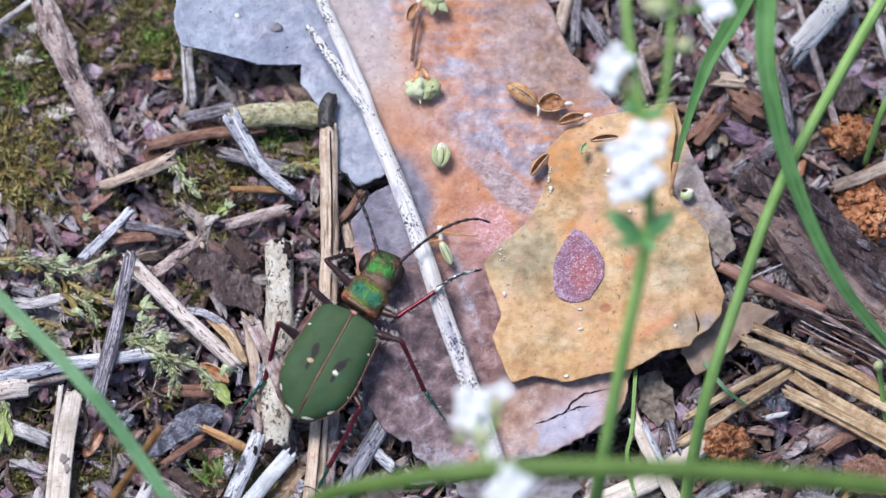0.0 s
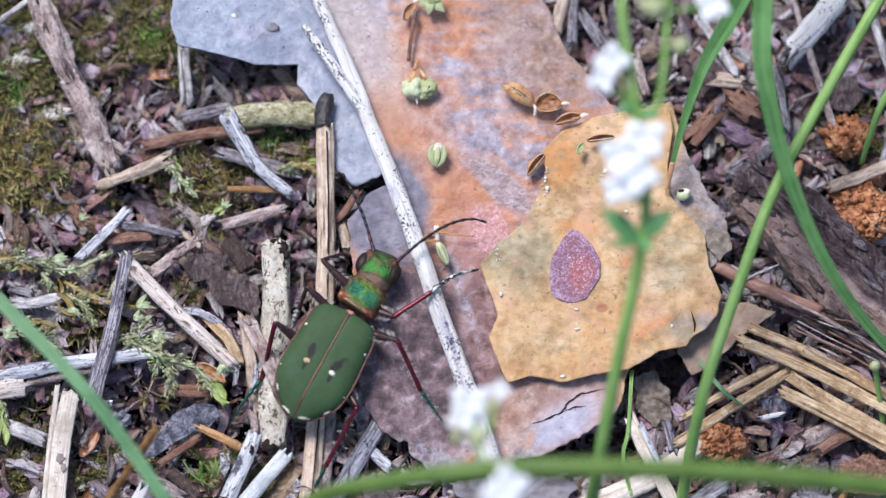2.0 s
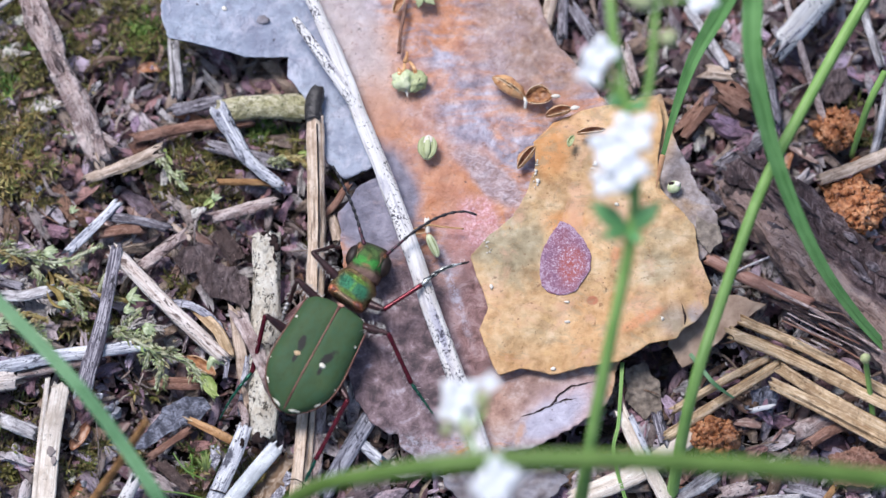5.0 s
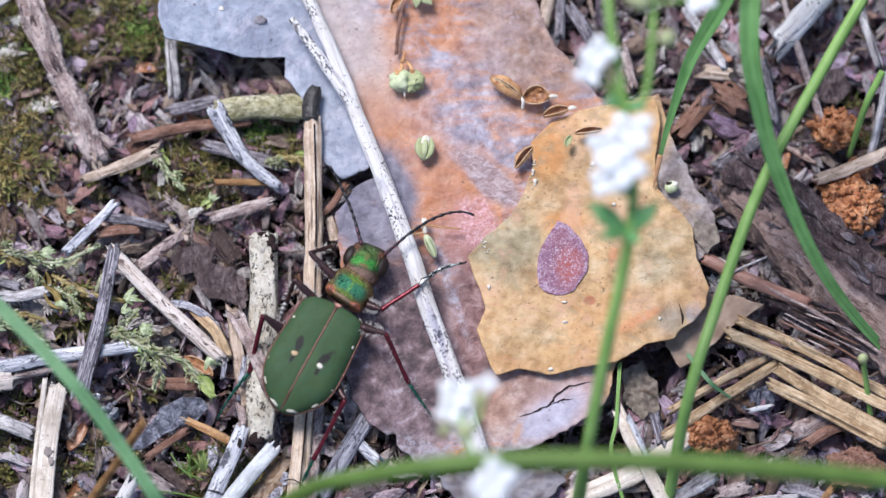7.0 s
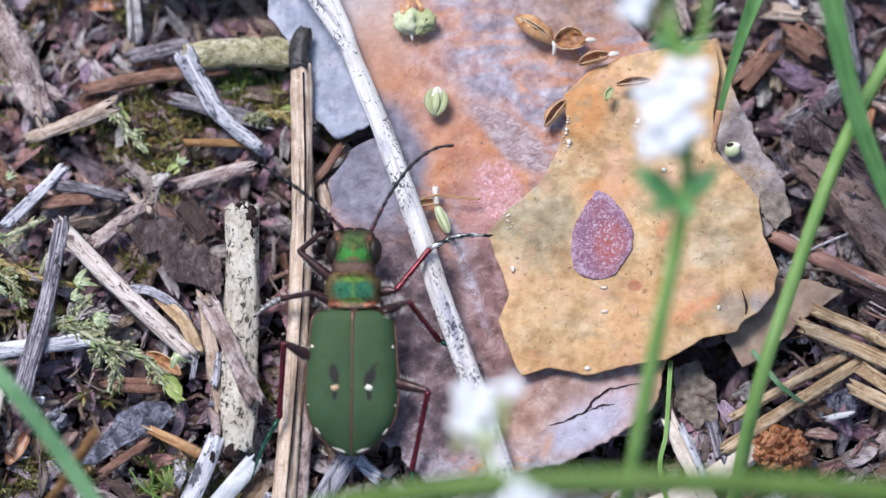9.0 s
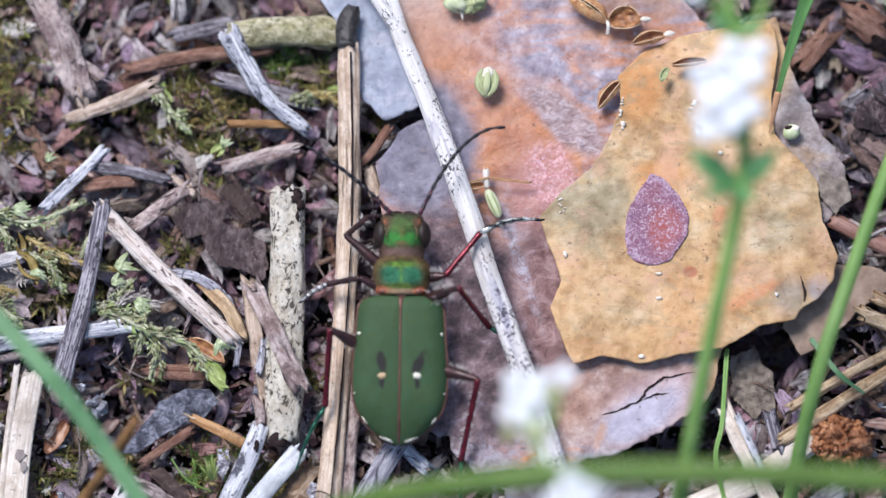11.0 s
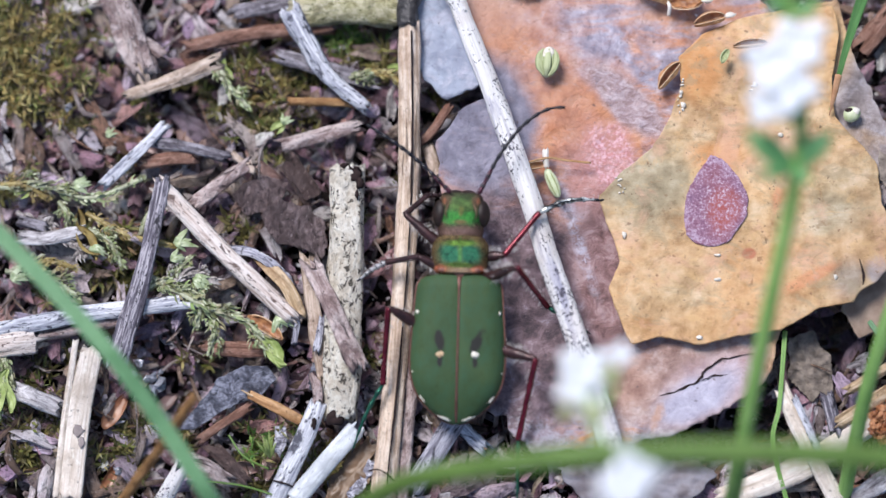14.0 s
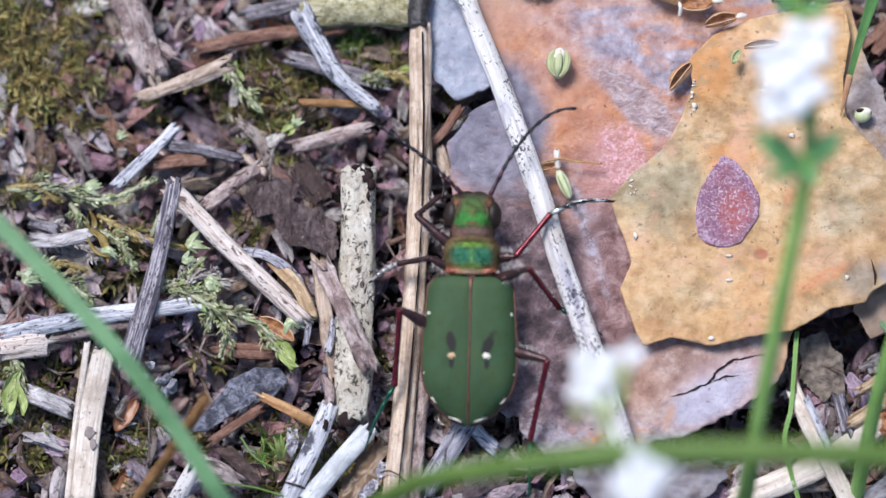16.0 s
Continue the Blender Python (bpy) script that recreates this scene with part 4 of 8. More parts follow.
    part("flake_face", sheet(Geo(), ochre, c, ochre_height, 0.35, 32, 260, 0.14, 21.0, 0.05), OCHRE, t)
    scar = [(9.15, 0.84), (10.0, 0.5), (10.7, -0.45), (11.28, -1.5), (11.19, -2.55), (10.7, -3.5), (10.05, -4.3), (8.75, -4.42), (7.85, -3.7), (7.72, -2.1), (8.25, -0.5)]
    scar = [tuple(q) for q in spline(scar + scar[:1], 6)[:-1]]
    part("scar", sheet(Geo(), scar, (9.4, -2.03), lambda x, y: ochre_height(x, y) + 0.1, 0.3, 12, 90, 0.12, 31.0, 0.05, scale=0.9), SCAR, t, "frosted purple oval scar")
    rng, g = random.Random(8), Geo()
    for u in ((4.3, -3.83), (9.59, -4.96), (9.62, -6.36), (13.11, 2.01), (11.66, 4.92), (11.81, 3.7), (7.57, 3.7), (7.45, 4.43), (16.24, -6.16), (8.62, -9.68)):
        ball(g, (*u, ochre_height(*u) + 0.08), (rng.uniform(0.1, 0.24), rng.uniform(0.08, 0.2), 0.06), 0.6, 8, 5, seed=rng.random() * 9)
    for a, q, k in (((3.95, -0.45), (4.2, -1.5), 10), ((7.5, 5.2), (7.3, 3.2), 9), ((11.4, 5.1), (11.9, 2.9), 16)):
        for _ in range(k):
            f = rng.random()
            u = (a[0] + (q[0] - a[0]) * f + rng.gauss(0, 0.09), a[1] + (q[1] - a[1]) * f)
            ball(g, (*u, ochre_height(*u) + 0.06), (rng.uniform(0.03, 0.11), rng.uniform(0.03, 0.1), 0.05), 0.7, 7, 5, seed=rng.random() * 9)
    part("white_specks", g, PALE_TIP, t, "tiny white specks of lichen")
    line = [(17.6, -5.1), (17.74, -5.6), (17.85, -6.1), (17.8, -6.6)]
    part("fold_crack", tube(Geo(), [(x, y, ochre_height(x, y) + 0.02) for x, y in line], [0.015, 0.05, 0.07, 0.02], 8, 0.5, 0.5, 6, seed=4.4), CRACK, t, "short dark crack at the corner")


make_bark()


# ---- sticks, splinters and straws ----
def stick(name, points, width, material, label, category="twig", flat=0.8, rough=0.2, seg=20, ragged=1.3, seed=None, taper=(1, 1)):
    stick.count += 1
    sd = stick.count * 1.37 if seed is None else seed
    k = len(points)
    radii = [width / 2 * (taper[0] + (taper[1] - taper[0]) * i / (k - 1)) for i in range(k)]
    mid = points[k // 2]
    if width >= 0.85 and category in ("twig", "straw", "strip"):
        t = thing(name, (mid[0], mid[1], min(p[2] for p in points)), label, category)
        part("wood", tube(Geo(), points, radii, seg, flat, rough, max(6, 40 // k), ragged=ragged, seed=sd), material, t)
        rng = random.Random(int(sd * 100))
        for end, inner, r in ((points[0], points[1], radii[0]), (points[-1], points[-2], radii[-1])):
            d = (Vector(end) - Vector(inner)).normalized()
            side = d.cross(Vector((0, 0, 1))).normalized()
            for _ in range(3):
                c = Vector(end) - d * 0.4 + side * r * rng.uniform(-0.75, 0.75) + Vector((0, 0, r * flat * rng.uniform(0.0, 0.6)))
                q = c + d * rng.uniform(0.45, 0.9) + side * rng.gauss(0, 0.06) + Vector((0, 0, rng.gauss(0, 0.05)))
                part("end_fibre", tube(Geo(), [tuple(c), tuple(c.lerp(q, 0.5)), tuple(q)], [r * 0.2, r * rng.uniform(0.16, 0.3), r * 0.05], 8, 0.6, 0.3, 5, ragged=0.8, seed=rng.random() * 9), material, t)
        return t
    return solid(name, tube(Geo(), points, radii, seg, flat, rough, max(6, 40 // k), ragged=ragged, seed=sd), material, (mid[0], mid[1], min(p[2] for p in points)), label, category)


stick.count = 0


def split_straw(points, width, label, ends, material, shares=(0.5, 0.5)):
    """A flat straw made of two long strands that part at the first end."""
    t = thing("flat_straw", points[1], label, "straw")
    d = (Vector(points[-1]) - Vector(points[0])).normalized()
    side = d.cross(Vector((0, 0, 1)))
    for i, s in enumerate((-1, 1)):
        off, half = s * width * 0.48 * (1 - shares[i]), width * 0.54 * shares[i]
        line = [tuple(Vector(ends[i]) + side * off * 0.3)] + [tuple(Vector(p) + side * off) for p in points[1:]]
        part("strand", tube(Geo(), line, [half * 0.92, half, half], 12, min(0.5, 0.1 / half), 0.05, 16, ragged=0.9, seed=width * 3 + i * 2.1), material, t)
    return t


# the line along which fine roots run over the dark bark
FIBRES = [(24.38, -4.56, 2.9), (32.23, -8.57, 2.9), (24.38, -4.56, 2.9), (32.23, -8.57, 2.9)]


def make_sticks():
    t = thing("forked_stick", (*(-2.54, 2.98), 3), "bleached white forked stick with dark specks across the bark", "stick")
    part("stem", tube(Geo(), [(-9.6, 18.9, 4), (-8.3, 16.5, 4), (-6.08, 11.42, 4), (-4.75, 7.8, 4), (-2.2, 1.3, 4), (0.12, -5.6, 4), (2.0, -11.0, 4), (3.65, -15.9, 4), (4.7, -19.2, 4)], [0.42, 0.44, 0.47, 0.53, 0.59, 0.63, 0.67, 0.72, 0.78], 20, 0.85, 0.13, 14, ragged=0.6, seed=1.1), WHITE_WOOD, t)
    part("side_shoot", tube(Geo(), [(-9.56, 15.22, 4.2), (-7.71, 12.6, 4.2), (-6.1, 10.3, 4.2), (-4.99, 8.61, 4.1)], [0.26, 0.38, 0.44, 0.4], 12, 0.8, 0.12, 8, ragged=0.6, seed=2.2), WHITE_WOOD, t)
    t = stalk = thing("charred_straw", (*(-8.08, -2.96), 3.0), "pale tan stalk with a charred black tip", "stalk")
    part("stalk", tube(Geo(), [(-8.12, 8.42, 3.2), (-7.98, 2.69, 3), (-8.01, -2.89, 2.6), (-8.46, -10.86, 2.2), (-9.13, -19, 2)], [0.6, 0.63, 0.64, 0.64, 0.74], 24, 0.7, 0.12, 14, ragged=0.4, seed=3.3), PALE_STALK, t)
    part("strand", tube(Geo(), [(-7.35, -9.6, 1.9), (-7.7, -12.7, 1.8), (-8.05, -17.2, 1.7), (-8.2, -19.4, 1.6)], [0.36, 0.42, 0.46, 0.46], 14, 0.5, 0.15, 12, ragged=0.8, seed=5.9), PINK_BARK, t, "dull pinkish split strand beside the stalk")
    part("burnt_tip", tube(Geo(), [(-8.12, 8.08, 3.3), (-8.2, 9.22, 3.3), (-7.97, 9.95, 3.3), (-7.73, 10.47, 3.2)], [0.66, 0.62, 0.6, 0.4], 12, 0.8, 0.25, 6, ragged=0.5, seed=4.1), CHARRED, t, "charred black tip")
    part("groove", tube(Geo(), [(-7.95, 7.74, 3.72), (-7.81, 2.58, 3.55), (-7.84, -2.99, 3.16), (-8.28, -10.96, 2.84), (-8.96, -18.91, 2.74)], [0.05, 0.05, 0.04, 0.06, 0.06], 6, 0.5, 0.5, 16, seed=9.1), CRACK, t, "dark split along the stalk")
    part("thread", tube(Geo(), [(-9.95, -17.45, 2.6), (-9.45, -17.4, 2.88), (-8.95, -17.6, 2.85), (-8.5, -17.95, 2.5)], 0.045, 6, 1.0, 0.2, 8), CRACK, t, "thin dark thread round the stalk")
    t = thing("bark_stub", (*(-11.59, -6.72), 1), "pale speckled hollow piece of twig bark", "twig")
    part("shell", tube(Geo(), [(-11.45, 0.02, 2.2), (-11.42, -4.45, 2.3), (-11.55, -9.25, 2.2), (-11.61, -14.39, 1.8)], [0.98, 1.0, 1.05, 0.95], 28, 0.75, 0.17, 16, ragged=0.25, seed=5.2), SPECKLED, t)
    # No real cavity: near-black lumps paint the shade inside the stub.
    for k, (x, y, a, b) in enumerate(((-10.95, -0.55, 0.3, 0.34), (-11.15, -0.2, 0.42, 0.24), (-10.75, -1.0, 0.2, 0.3), (-11.6, 0.02, 0.3, 0.16), (-10.9, -1.7, 0.1, 0.24))):
        part("hollow", ball(Geo(), (x, y, 2.92 - 0.1 * k % 0.2), (a, b, 0.14), 0.8, 12, 7, seed=k * 1.9), CRACK, t, "dark lump painted as a hollow's shade at the broken end")
    part("hollow", ball(Geo(), (-11.93, -14.39, 2.3), (0.5, 0.45, 0.22), 0.5, 14, 8, seed=6.6), CRACK, t, "dark lump painted as an arched hollow's shade at the lower end")
    t = thing("bark_twig", (-25.9, 11.6, 1.6), "rough pinkish-grey bark-covered twig with a broken end", "twig")
    line = [(-28.52, 18.02, 3), (-26.95, 13.75, 2.8), (-24.92, 9.54, 2.4), (-23.31, 5.38, 1.8)]
    part("bark", tube(Geo(), line, 0.78, 40, 0.8, 0.6, 10, ragged=1.0, seed=23.3), PINK_BARK, t)
    part("broken_end", tube(Geo(), [(-23.6, 6.1, 1.95), (-23.3, 5.3, 1.85), (-23.1, 4.7, 1.75)], [0.5, 0.46, 0.3], 14, 0.7, 0.3, 8, ragged=1.5, seed=3.7), TAN_WOOD, t, "pale splintered broken end")
    scales = random.Random(8)
    path = [Vector(p) for p in spline(line, 6)]
    for k in range(2, len(path) - 2, 2):
        d = (path[k + 1] - path[k - 1]).normalized()
        side = d.cross(Vector((0, 0, 1))) * scales.uniform(-0.5, 0.5)
        c = path[k] + side + Vector((0, 0, 0.52 * (1 - abs(side.length))))
        ln = scales.uniform(0.5, 1.0)
        part("bark_scale", tube(Geo(), [tuple(c - d * ln), tuple(c), tuple(c + d * ln)], [0.16, scales.uniform(0.28, 0.4), 0.14], 12, 0.35, 0.5, 6, ragged=1.2, seed=k * 1.3), PINK_BARK if k % 4 else CURLED, t)
    stick("twig", [(-23.48, 7.38, 2), (-22.19, 6.48, 2)], 0.6, PINK_BARK, "short broken pinkish twig end", rough=0.3)
    stick("splinter", [(-32.04, 15.5, 2), (-28.86, 17.81, 2.2)], 0.42, PALE_GREY, "thin pale grey wood splinter", "splinter")
    stick("wood_chip", [(-18.22, 14.24, 1.6), (-18.07, 11.98, 1.6), (-17.91, 10.3, 1.4)], 0.85, PALE_GREY, "narrow pale grey wood chip", "chip", 0.4)
    stick("wood_chip", [(-17.97, 9.21, 1.5), (-14.9, 9.87, 1.5)], 0.95, GREY_WOOD, "flat blue-grey weathered wood chip", "chip", 0.4)
    stick("mossy_twig", [(-14.07, 9.1, 2), (-11.35, 9.3, 2), (-8.75, 9.18, 2)], 1.85, MOSSY_LOG, "pale yellowish rotten twig touched with moss", rough=0.25)
    stick("twig", [(-20.86, 7.12, 1.7), (-17.34, 7.83, 1.8), (-12.56, 8.37, 1.6)], 0.8, RED_TWIG, "thin reddish-brown broken twig", rough=0.2)
    stick("twig", [(-15.05, 9.15, 2.5), (-13.94, 7.2, 2.6), (-12.73, 5.37, 2.4), (-10.5, 3.6, 2.1)], 1.2, BLUE_WHITE, "curved weathered pale grey twig on litter", rough=0.25, taper=(1.05, 0.6))
    stick("twig", [(-15.54, 6.57, 1.6), (-13.34, 6.04, 1.6), (-10.06, 5.12, 1.5)], 0.9, GREY_WOOD, "flat grey twig half under another twig", flat=0.5)
    stick("wood_chip", [(-24.17, 4.16, 1.8), (-21.7, 5.01, 2), (-19.01, 6.2, 1.8)], 1.0, TAN_WOOD, "pointed tan wood chip on litter", "chip", 0.35, taper=(0.7, 1.1))
    stick("splinter", [(-25.4, -1.08, 2), (-23.62, 0.63, 2.2), (-21.98, 2.41, 2)], 0.66, BLUE_WHITE, "pale grey pointed splinter", "splinter", 0.4)
    stick("pine_needle", [(-14.92, 3.94, 1.7), (-12.93, 3.94, 1.7), (-10.45, 3.86, 1.7)], 0.5, NEEDLE, "short orange-brown pine needle", "needle")
    stick("wood_chip", [(-15.3, 1.43, 1.6), (-13.11, 1.92, 1.8), (-10.84, 2.63, 1.7)], 0.8, PINK_BARK, "grey-brown strip of bark", "chip", 0.5)
    stick("weathered_strip", [(-21.96, -1.03, 3), (-22.92, -6.11, 2.6), (-24.34, -11.34, 2.2)], 1.12, DARK_SLATE, "weathered grey strip of wood with a fibrous grain", "strip", 0.4, taper=(0.75, 1.1))
    stick("twig", [(-22.06, -1.35, 2.6), (-18.38, -5.09, 2.5), (-14.41, -8.74, 2)], 1.05, MOTTLED, "mottled whitish-brown twig on litter", rough=0.15)
    stick("twig", [(-31.63, -9.67, 1.8), (-26.29, -8.62, 2), (-20.29, -7.74, 1.8)], 0.95, BLUE_WHITE, "pale grey dry stick with fine cracks", rough=0.12, flat=0.6)
    stick("twig", [(-31.65, -10.34, 1.5), (-27.11, -9.46, 1.5), (-23.55, -8.73, 1.5)], 0.7, PINK_BARK, "pinkish twig half buried in litter")
    straw = split_straw([(-26.17, -10.38, 2.2), (-26.59, -14.45, 2.2), (-27.01, -19.2, 2)], 1.65, "broad flat pale straw with a split end", ((-25.85, -10.75, 2.2), (-26.55, -10.2, 2.2)), PALE_STRAW, (0.78, 0.22))
    for x, y, a, b in ((-26.45, -15.34, 0.3, 0.32), (-26.23, -16.0, 0.2, 0.3)):
        part("dark_spot", ball(Geo(), (x, y, 2.3), (a, b, 0.03), 0.5, 12, 6, seed=x), DARK_STAIN, straw, "small dark grey spot")
    stick("pine_needle", [(-19.33, -14.36, 10), (-21.25, -16.8, 7.5), (-23.45, -19.3, 4.5), (-26.0, -22.6, 1.2)], 0.6, NEEDLE, "orange-brown dry pine needle propped over the litter", "needle")
    stick("dry_leaf_strip", [(-16.34, -5.28, 2), (-14.88, -6.8, 2.4), (-13.94, -8.62, 2)], 0.75, STRAW, "curled tan strip of dry leaf", "leaf", 0.2)
    t = thing("dry_leaf_strip", (-15.5, -13.8, 1.9), "curved orange-tan strip of dry leaf with a frayed end", "leaf")
    part("blade", tube(Geo(), [(-16.8, -13.1, 2.0), (-15.6, -13.68, 2.25), (-14.7, -14.12, 2.2), (-13.85, -14.55, 1.9)], [0.26, 0.3, 0.32, 0.3], 14, 0.35, 0.12, 12, ragged=0.9, seed=14.2), ORANGE_STRAW, t)
    part("frayed_end", tube(Geo(), [(-17.25, -12.85, 2.0), (-16.9, -13.05, 2.1), (-16.6, -13.2, 2.12)], [0.03, 0.07, 0.1], 9, 0.5, 0.5, 6, ragged=1.6, seed=5.4), STRAW, t, "pale frayed fibres")
    t = thing("twig", (-13.7, -16.0, 1.6), "flat bluish-white stick with black smudges and a dark ring", "twig")
    part("wood", tube(Geo(), [(-12.85, -13.5, 2.2), (-13.55, -15.36, 2.2), (-14.4, -17.3, 2.1), (-15.3, -19.3, 2)], [0.5, 0.56, 0.58, 0.56], 16, 0.5, 0.05, 14, ragged=0.35, seed=31.2), BLUE_WHITE, t)
    part("ring", tube(Geo(), [(-15.32, -18.02, 2.2), (-15.0, -18.12, 2.43), (-14.6, -18.22, 2.43), (-14.2, -18.36, 2.2)], [0.05, 0.06, 0.06, 0.05], 7, 0.8, 0.3, 5), CRACK, t, "dark ring round the stick")
    part("smudge", ball(Geo(), (-13.15, -14.75, 2.44), (0.2, 0.3, 0.06), 0.8, 12, 7, seed=3.1), CRACK, t, "black smudge on the bleached wood")
    part("bark_scrap", tube(Geo(), [(-12.9, -13.6, 2.35), (-12.95, -12.7, 2.3), (-13.3, -11.9, 2.1)], [0.3, 0.3, 0.16], 10, 0.5, 0.4, 8, ragged=1.2, seed=8.8), PINK_BARK, t, "scrap of pinkish bark on the stick end")
    stick("twig", [(-10.75, -15.05, 2.2), (-12.2, -16.8, 2.3), (-14.1, -19.1, 2.1)], 1.12, CHALK, "smooth flat bluish-white stick with a blunt end", rough=0.03, ragged=0.12, flat=0.5)
    stick("twig", [(-4.1, -12.7, 1.6), (-5.49, -14.96, 1.6), (-7.5, -18.4, 1.6)], 1.25, SLATE_WOOD, "grey fissured stick under the bark edge", rough=0.06, flat=0.5, ragged=0.5)
    stick("wood_chip", [(-4.82, -14.66, 1.5), (-3.51, -15.86, 1.5)], 0.8, BLUE_WHITE, "small white wood chip on litter", "chip", 0.4)
    stick("wood_chip", [(-19.17, -10.42, 1.5), (-15.8, -10.42, 1.5)], 0.9, RED_TWIG, "reddish brown bark chip on litter", "chip", 0.4)
    stick("bark_chip", [(-13.67, -5.09, 1.4), (-13.24, -8.35, 1.6), (-12.42, -12.34, 1.5)], 0.9, TAN_WOOD, "long brown strip of bark beside a stub", "chip", 0.35, 0.2)
    stick("splinter", [(-7.88, 1.27, 2), (-6.85, 2.05, 2.2), (-5.74, 3.71, 2)], 0.5, RED_TWIG, "reddish-brown splinter in the gap", "splinter")
    stick("bark_chip", [(-6.93, 1.31, 1.8), (-6.44, -0.35, 2)], 0.7, TAN_WOOD, "short tan bark curl beside stalk", "chip", 0.4)
    t = thing("bark_chunk", (*(26.12, -0.66), 0.5), "dark purple-brown fissured chunk of bark", "bark")
    part("core", tube(Geo(), [(20.9, 4.3, 1.6), (22.0, 3.6, 1.6), (24.4, 1.7, 1.7), (27.4, -1.3, 1.7), (30.4, -4.2, 1.6), (34.5, -7.6, 1.4)], [0.9, 1.7, 2.2, 2.5, 2.7, 2.8], 44, 0.55, 0.34, 22, ragged=0.7, seed=7.7), CHUNK, t)
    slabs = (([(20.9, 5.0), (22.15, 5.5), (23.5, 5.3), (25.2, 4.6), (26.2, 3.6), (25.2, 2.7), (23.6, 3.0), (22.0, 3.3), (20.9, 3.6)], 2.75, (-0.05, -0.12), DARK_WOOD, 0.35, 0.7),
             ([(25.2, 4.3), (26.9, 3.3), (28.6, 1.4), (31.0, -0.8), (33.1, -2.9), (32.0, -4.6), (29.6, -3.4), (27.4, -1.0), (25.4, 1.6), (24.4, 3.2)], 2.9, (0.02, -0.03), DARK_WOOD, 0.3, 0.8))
    for i, (rim, z, (tx, ty), mat, rag, thick) in enumerate(slabs):
        mx, my = sum(p[0] for p in rim) / len(rim), sum(p[1] for p in rim) / len(rim)
        top = lambda x, y, z=z, tx=tx, ty=ty, mx=mx, my=my, i=i: z + tx * (x - mx) + ty * (y - my) + 0.3 * nz(x * 0.5, y * 0.5, i) + 0.12 * nz(x * 1.6, y * 1.6, i + 5) + 0.4 * abs(nz((x + y) * 0.75, (x - y) * 0.13, i + 9)) + 0.2 * abs(nz((x + y) * 2.1, (x - y) * 0.3, i + 2))
        part("plate", sheet(Geo(), rim, (mx, my), top, thick, 16, 130, rag, 61.0 + i, 0.2, scale=1.3), mat, t)
    ridges = random.Random(44)
    for k in range(34):
        u, v = ridges.uniform(0.0, 14.0), ridges.uniform(-2.6, 2.6)
        x, y = 21.4 + 0.73 * u + 0.68 * v, 4.4 - 0.69 * u + 0.73 * v
        ln, w = ridges.uniform(0.8, 2.6), ridges.uniform(0.1, 0.3)
        z = 2.75 + (0.45 if v > -0.3 else -0.1) - 0.05 * abs(v)
        d = Vector((0.73, -0.69, 0)) * ln / 2 + Vector((ridges.gauss(0, 0.15), ridges.gauss(0, 0.15), ridges.gauss(0, 0.08)))
        c = Vector((x, y, z))
        # Every third ridge takes the paler bark with painted glints.
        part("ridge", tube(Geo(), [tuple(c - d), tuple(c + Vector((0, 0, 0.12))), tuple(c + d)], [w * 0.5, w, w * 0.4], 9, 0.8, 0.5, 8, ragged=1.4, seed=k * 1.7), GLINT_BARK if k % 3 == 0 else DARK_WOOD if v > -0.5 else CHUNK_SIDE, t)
    for k, (x, y) in enumerate(((21.3, 4.1), (21.9, 3.3), (22.7, 2.9), (21.2, 3.3))):
        part("knob", ball(Geo(), (x, y, 2.2), (0.55, 0.5, 0.45), 0.5, 14, 9, seed=k * 2.7), CURLED, t, "rounded broken end of the bark")
    for i, (a, q, w) in enumerate((((23.84, -3.64, 2.3), (28.35, -6.09, 2.5), 0.3), ((24.62, -4.65, 2.3), (29.51, -7.38, 2.5), 0.26), ((25.99, -4.48, 2.5), (30.71, -6.51, 2.6), 0.34), ((25.41, -5.23, 2.2), (31.48, -8.48, 2.4), 0.3), ((23.25, -4.21, 2.1), (27.17, -6.54, 2.3), 0.36), ((27.56, -5.31, 2.6), (32.27, -7.92, 2.6), 0.22))):
        mid = Vector(a).lerp(Vector(q), 0.5) + Vector((0.1 * (i % 3 - 1), 0.12, 0.15))
        part("fibre", tube(Geo(), [a, tuple(mid), q], [w * 0.3, w * 0.5, w * 0.25], 8, 0.6, 0.3, 10, ragged=1.2, seed=i * 1.9), DARK_WOOD, t, "loose dark fibre of bark")
    stick("twig", [(19.48, -1.68, 2.6), (22.82, -3.41, 2.8), (26.77, -4.98, 2.6)], 0.95, SMOOTH_RED, "smooth reddish-brown broken twig", rough=0.05, ragged=0.5)
    stick("rootlet", [(20.35, -3.45, 3), (21.81, -2.62, 3.3), (23.82, -1.67, 3)], 0.16, PALE_GREY, "thin whitish rootlet over litter", "root")
    stick("rootlet", [(20.45, -1.73, 2.9), (24.37, -4.19, 3.1), (27.52, -5.78, 3), (31.82, -8.59, 3)], 0.2, PINK_BARK, "thin pale rootlet over dark bark", "root")
    stick("straw", [(21.01, -6.99, 2.6), (25.52, -8.94, 2.7), (32.19, -12.32, 2.6)], 0.85, STRAW, "tan split straw on litter", "straw", 0.4)
    stick("straw", [(22.03, -6.12, 2.2), (26.5, -8.15, 2.3), (32.3, -11.4, 2.2)], 0.75, STRAW, "tan dry straw on litter", "straw", 0.5)
    split_straw([(24.02, -10.02, 2.5), (27.46, -11.92, 2.6), (32.16, -14.5, 2.5)], 1.75, "broad flat tan straw with long fibres", ((24.42, -9.62, 2.5), (24.01, -10.5, 2.5)), STRAW)
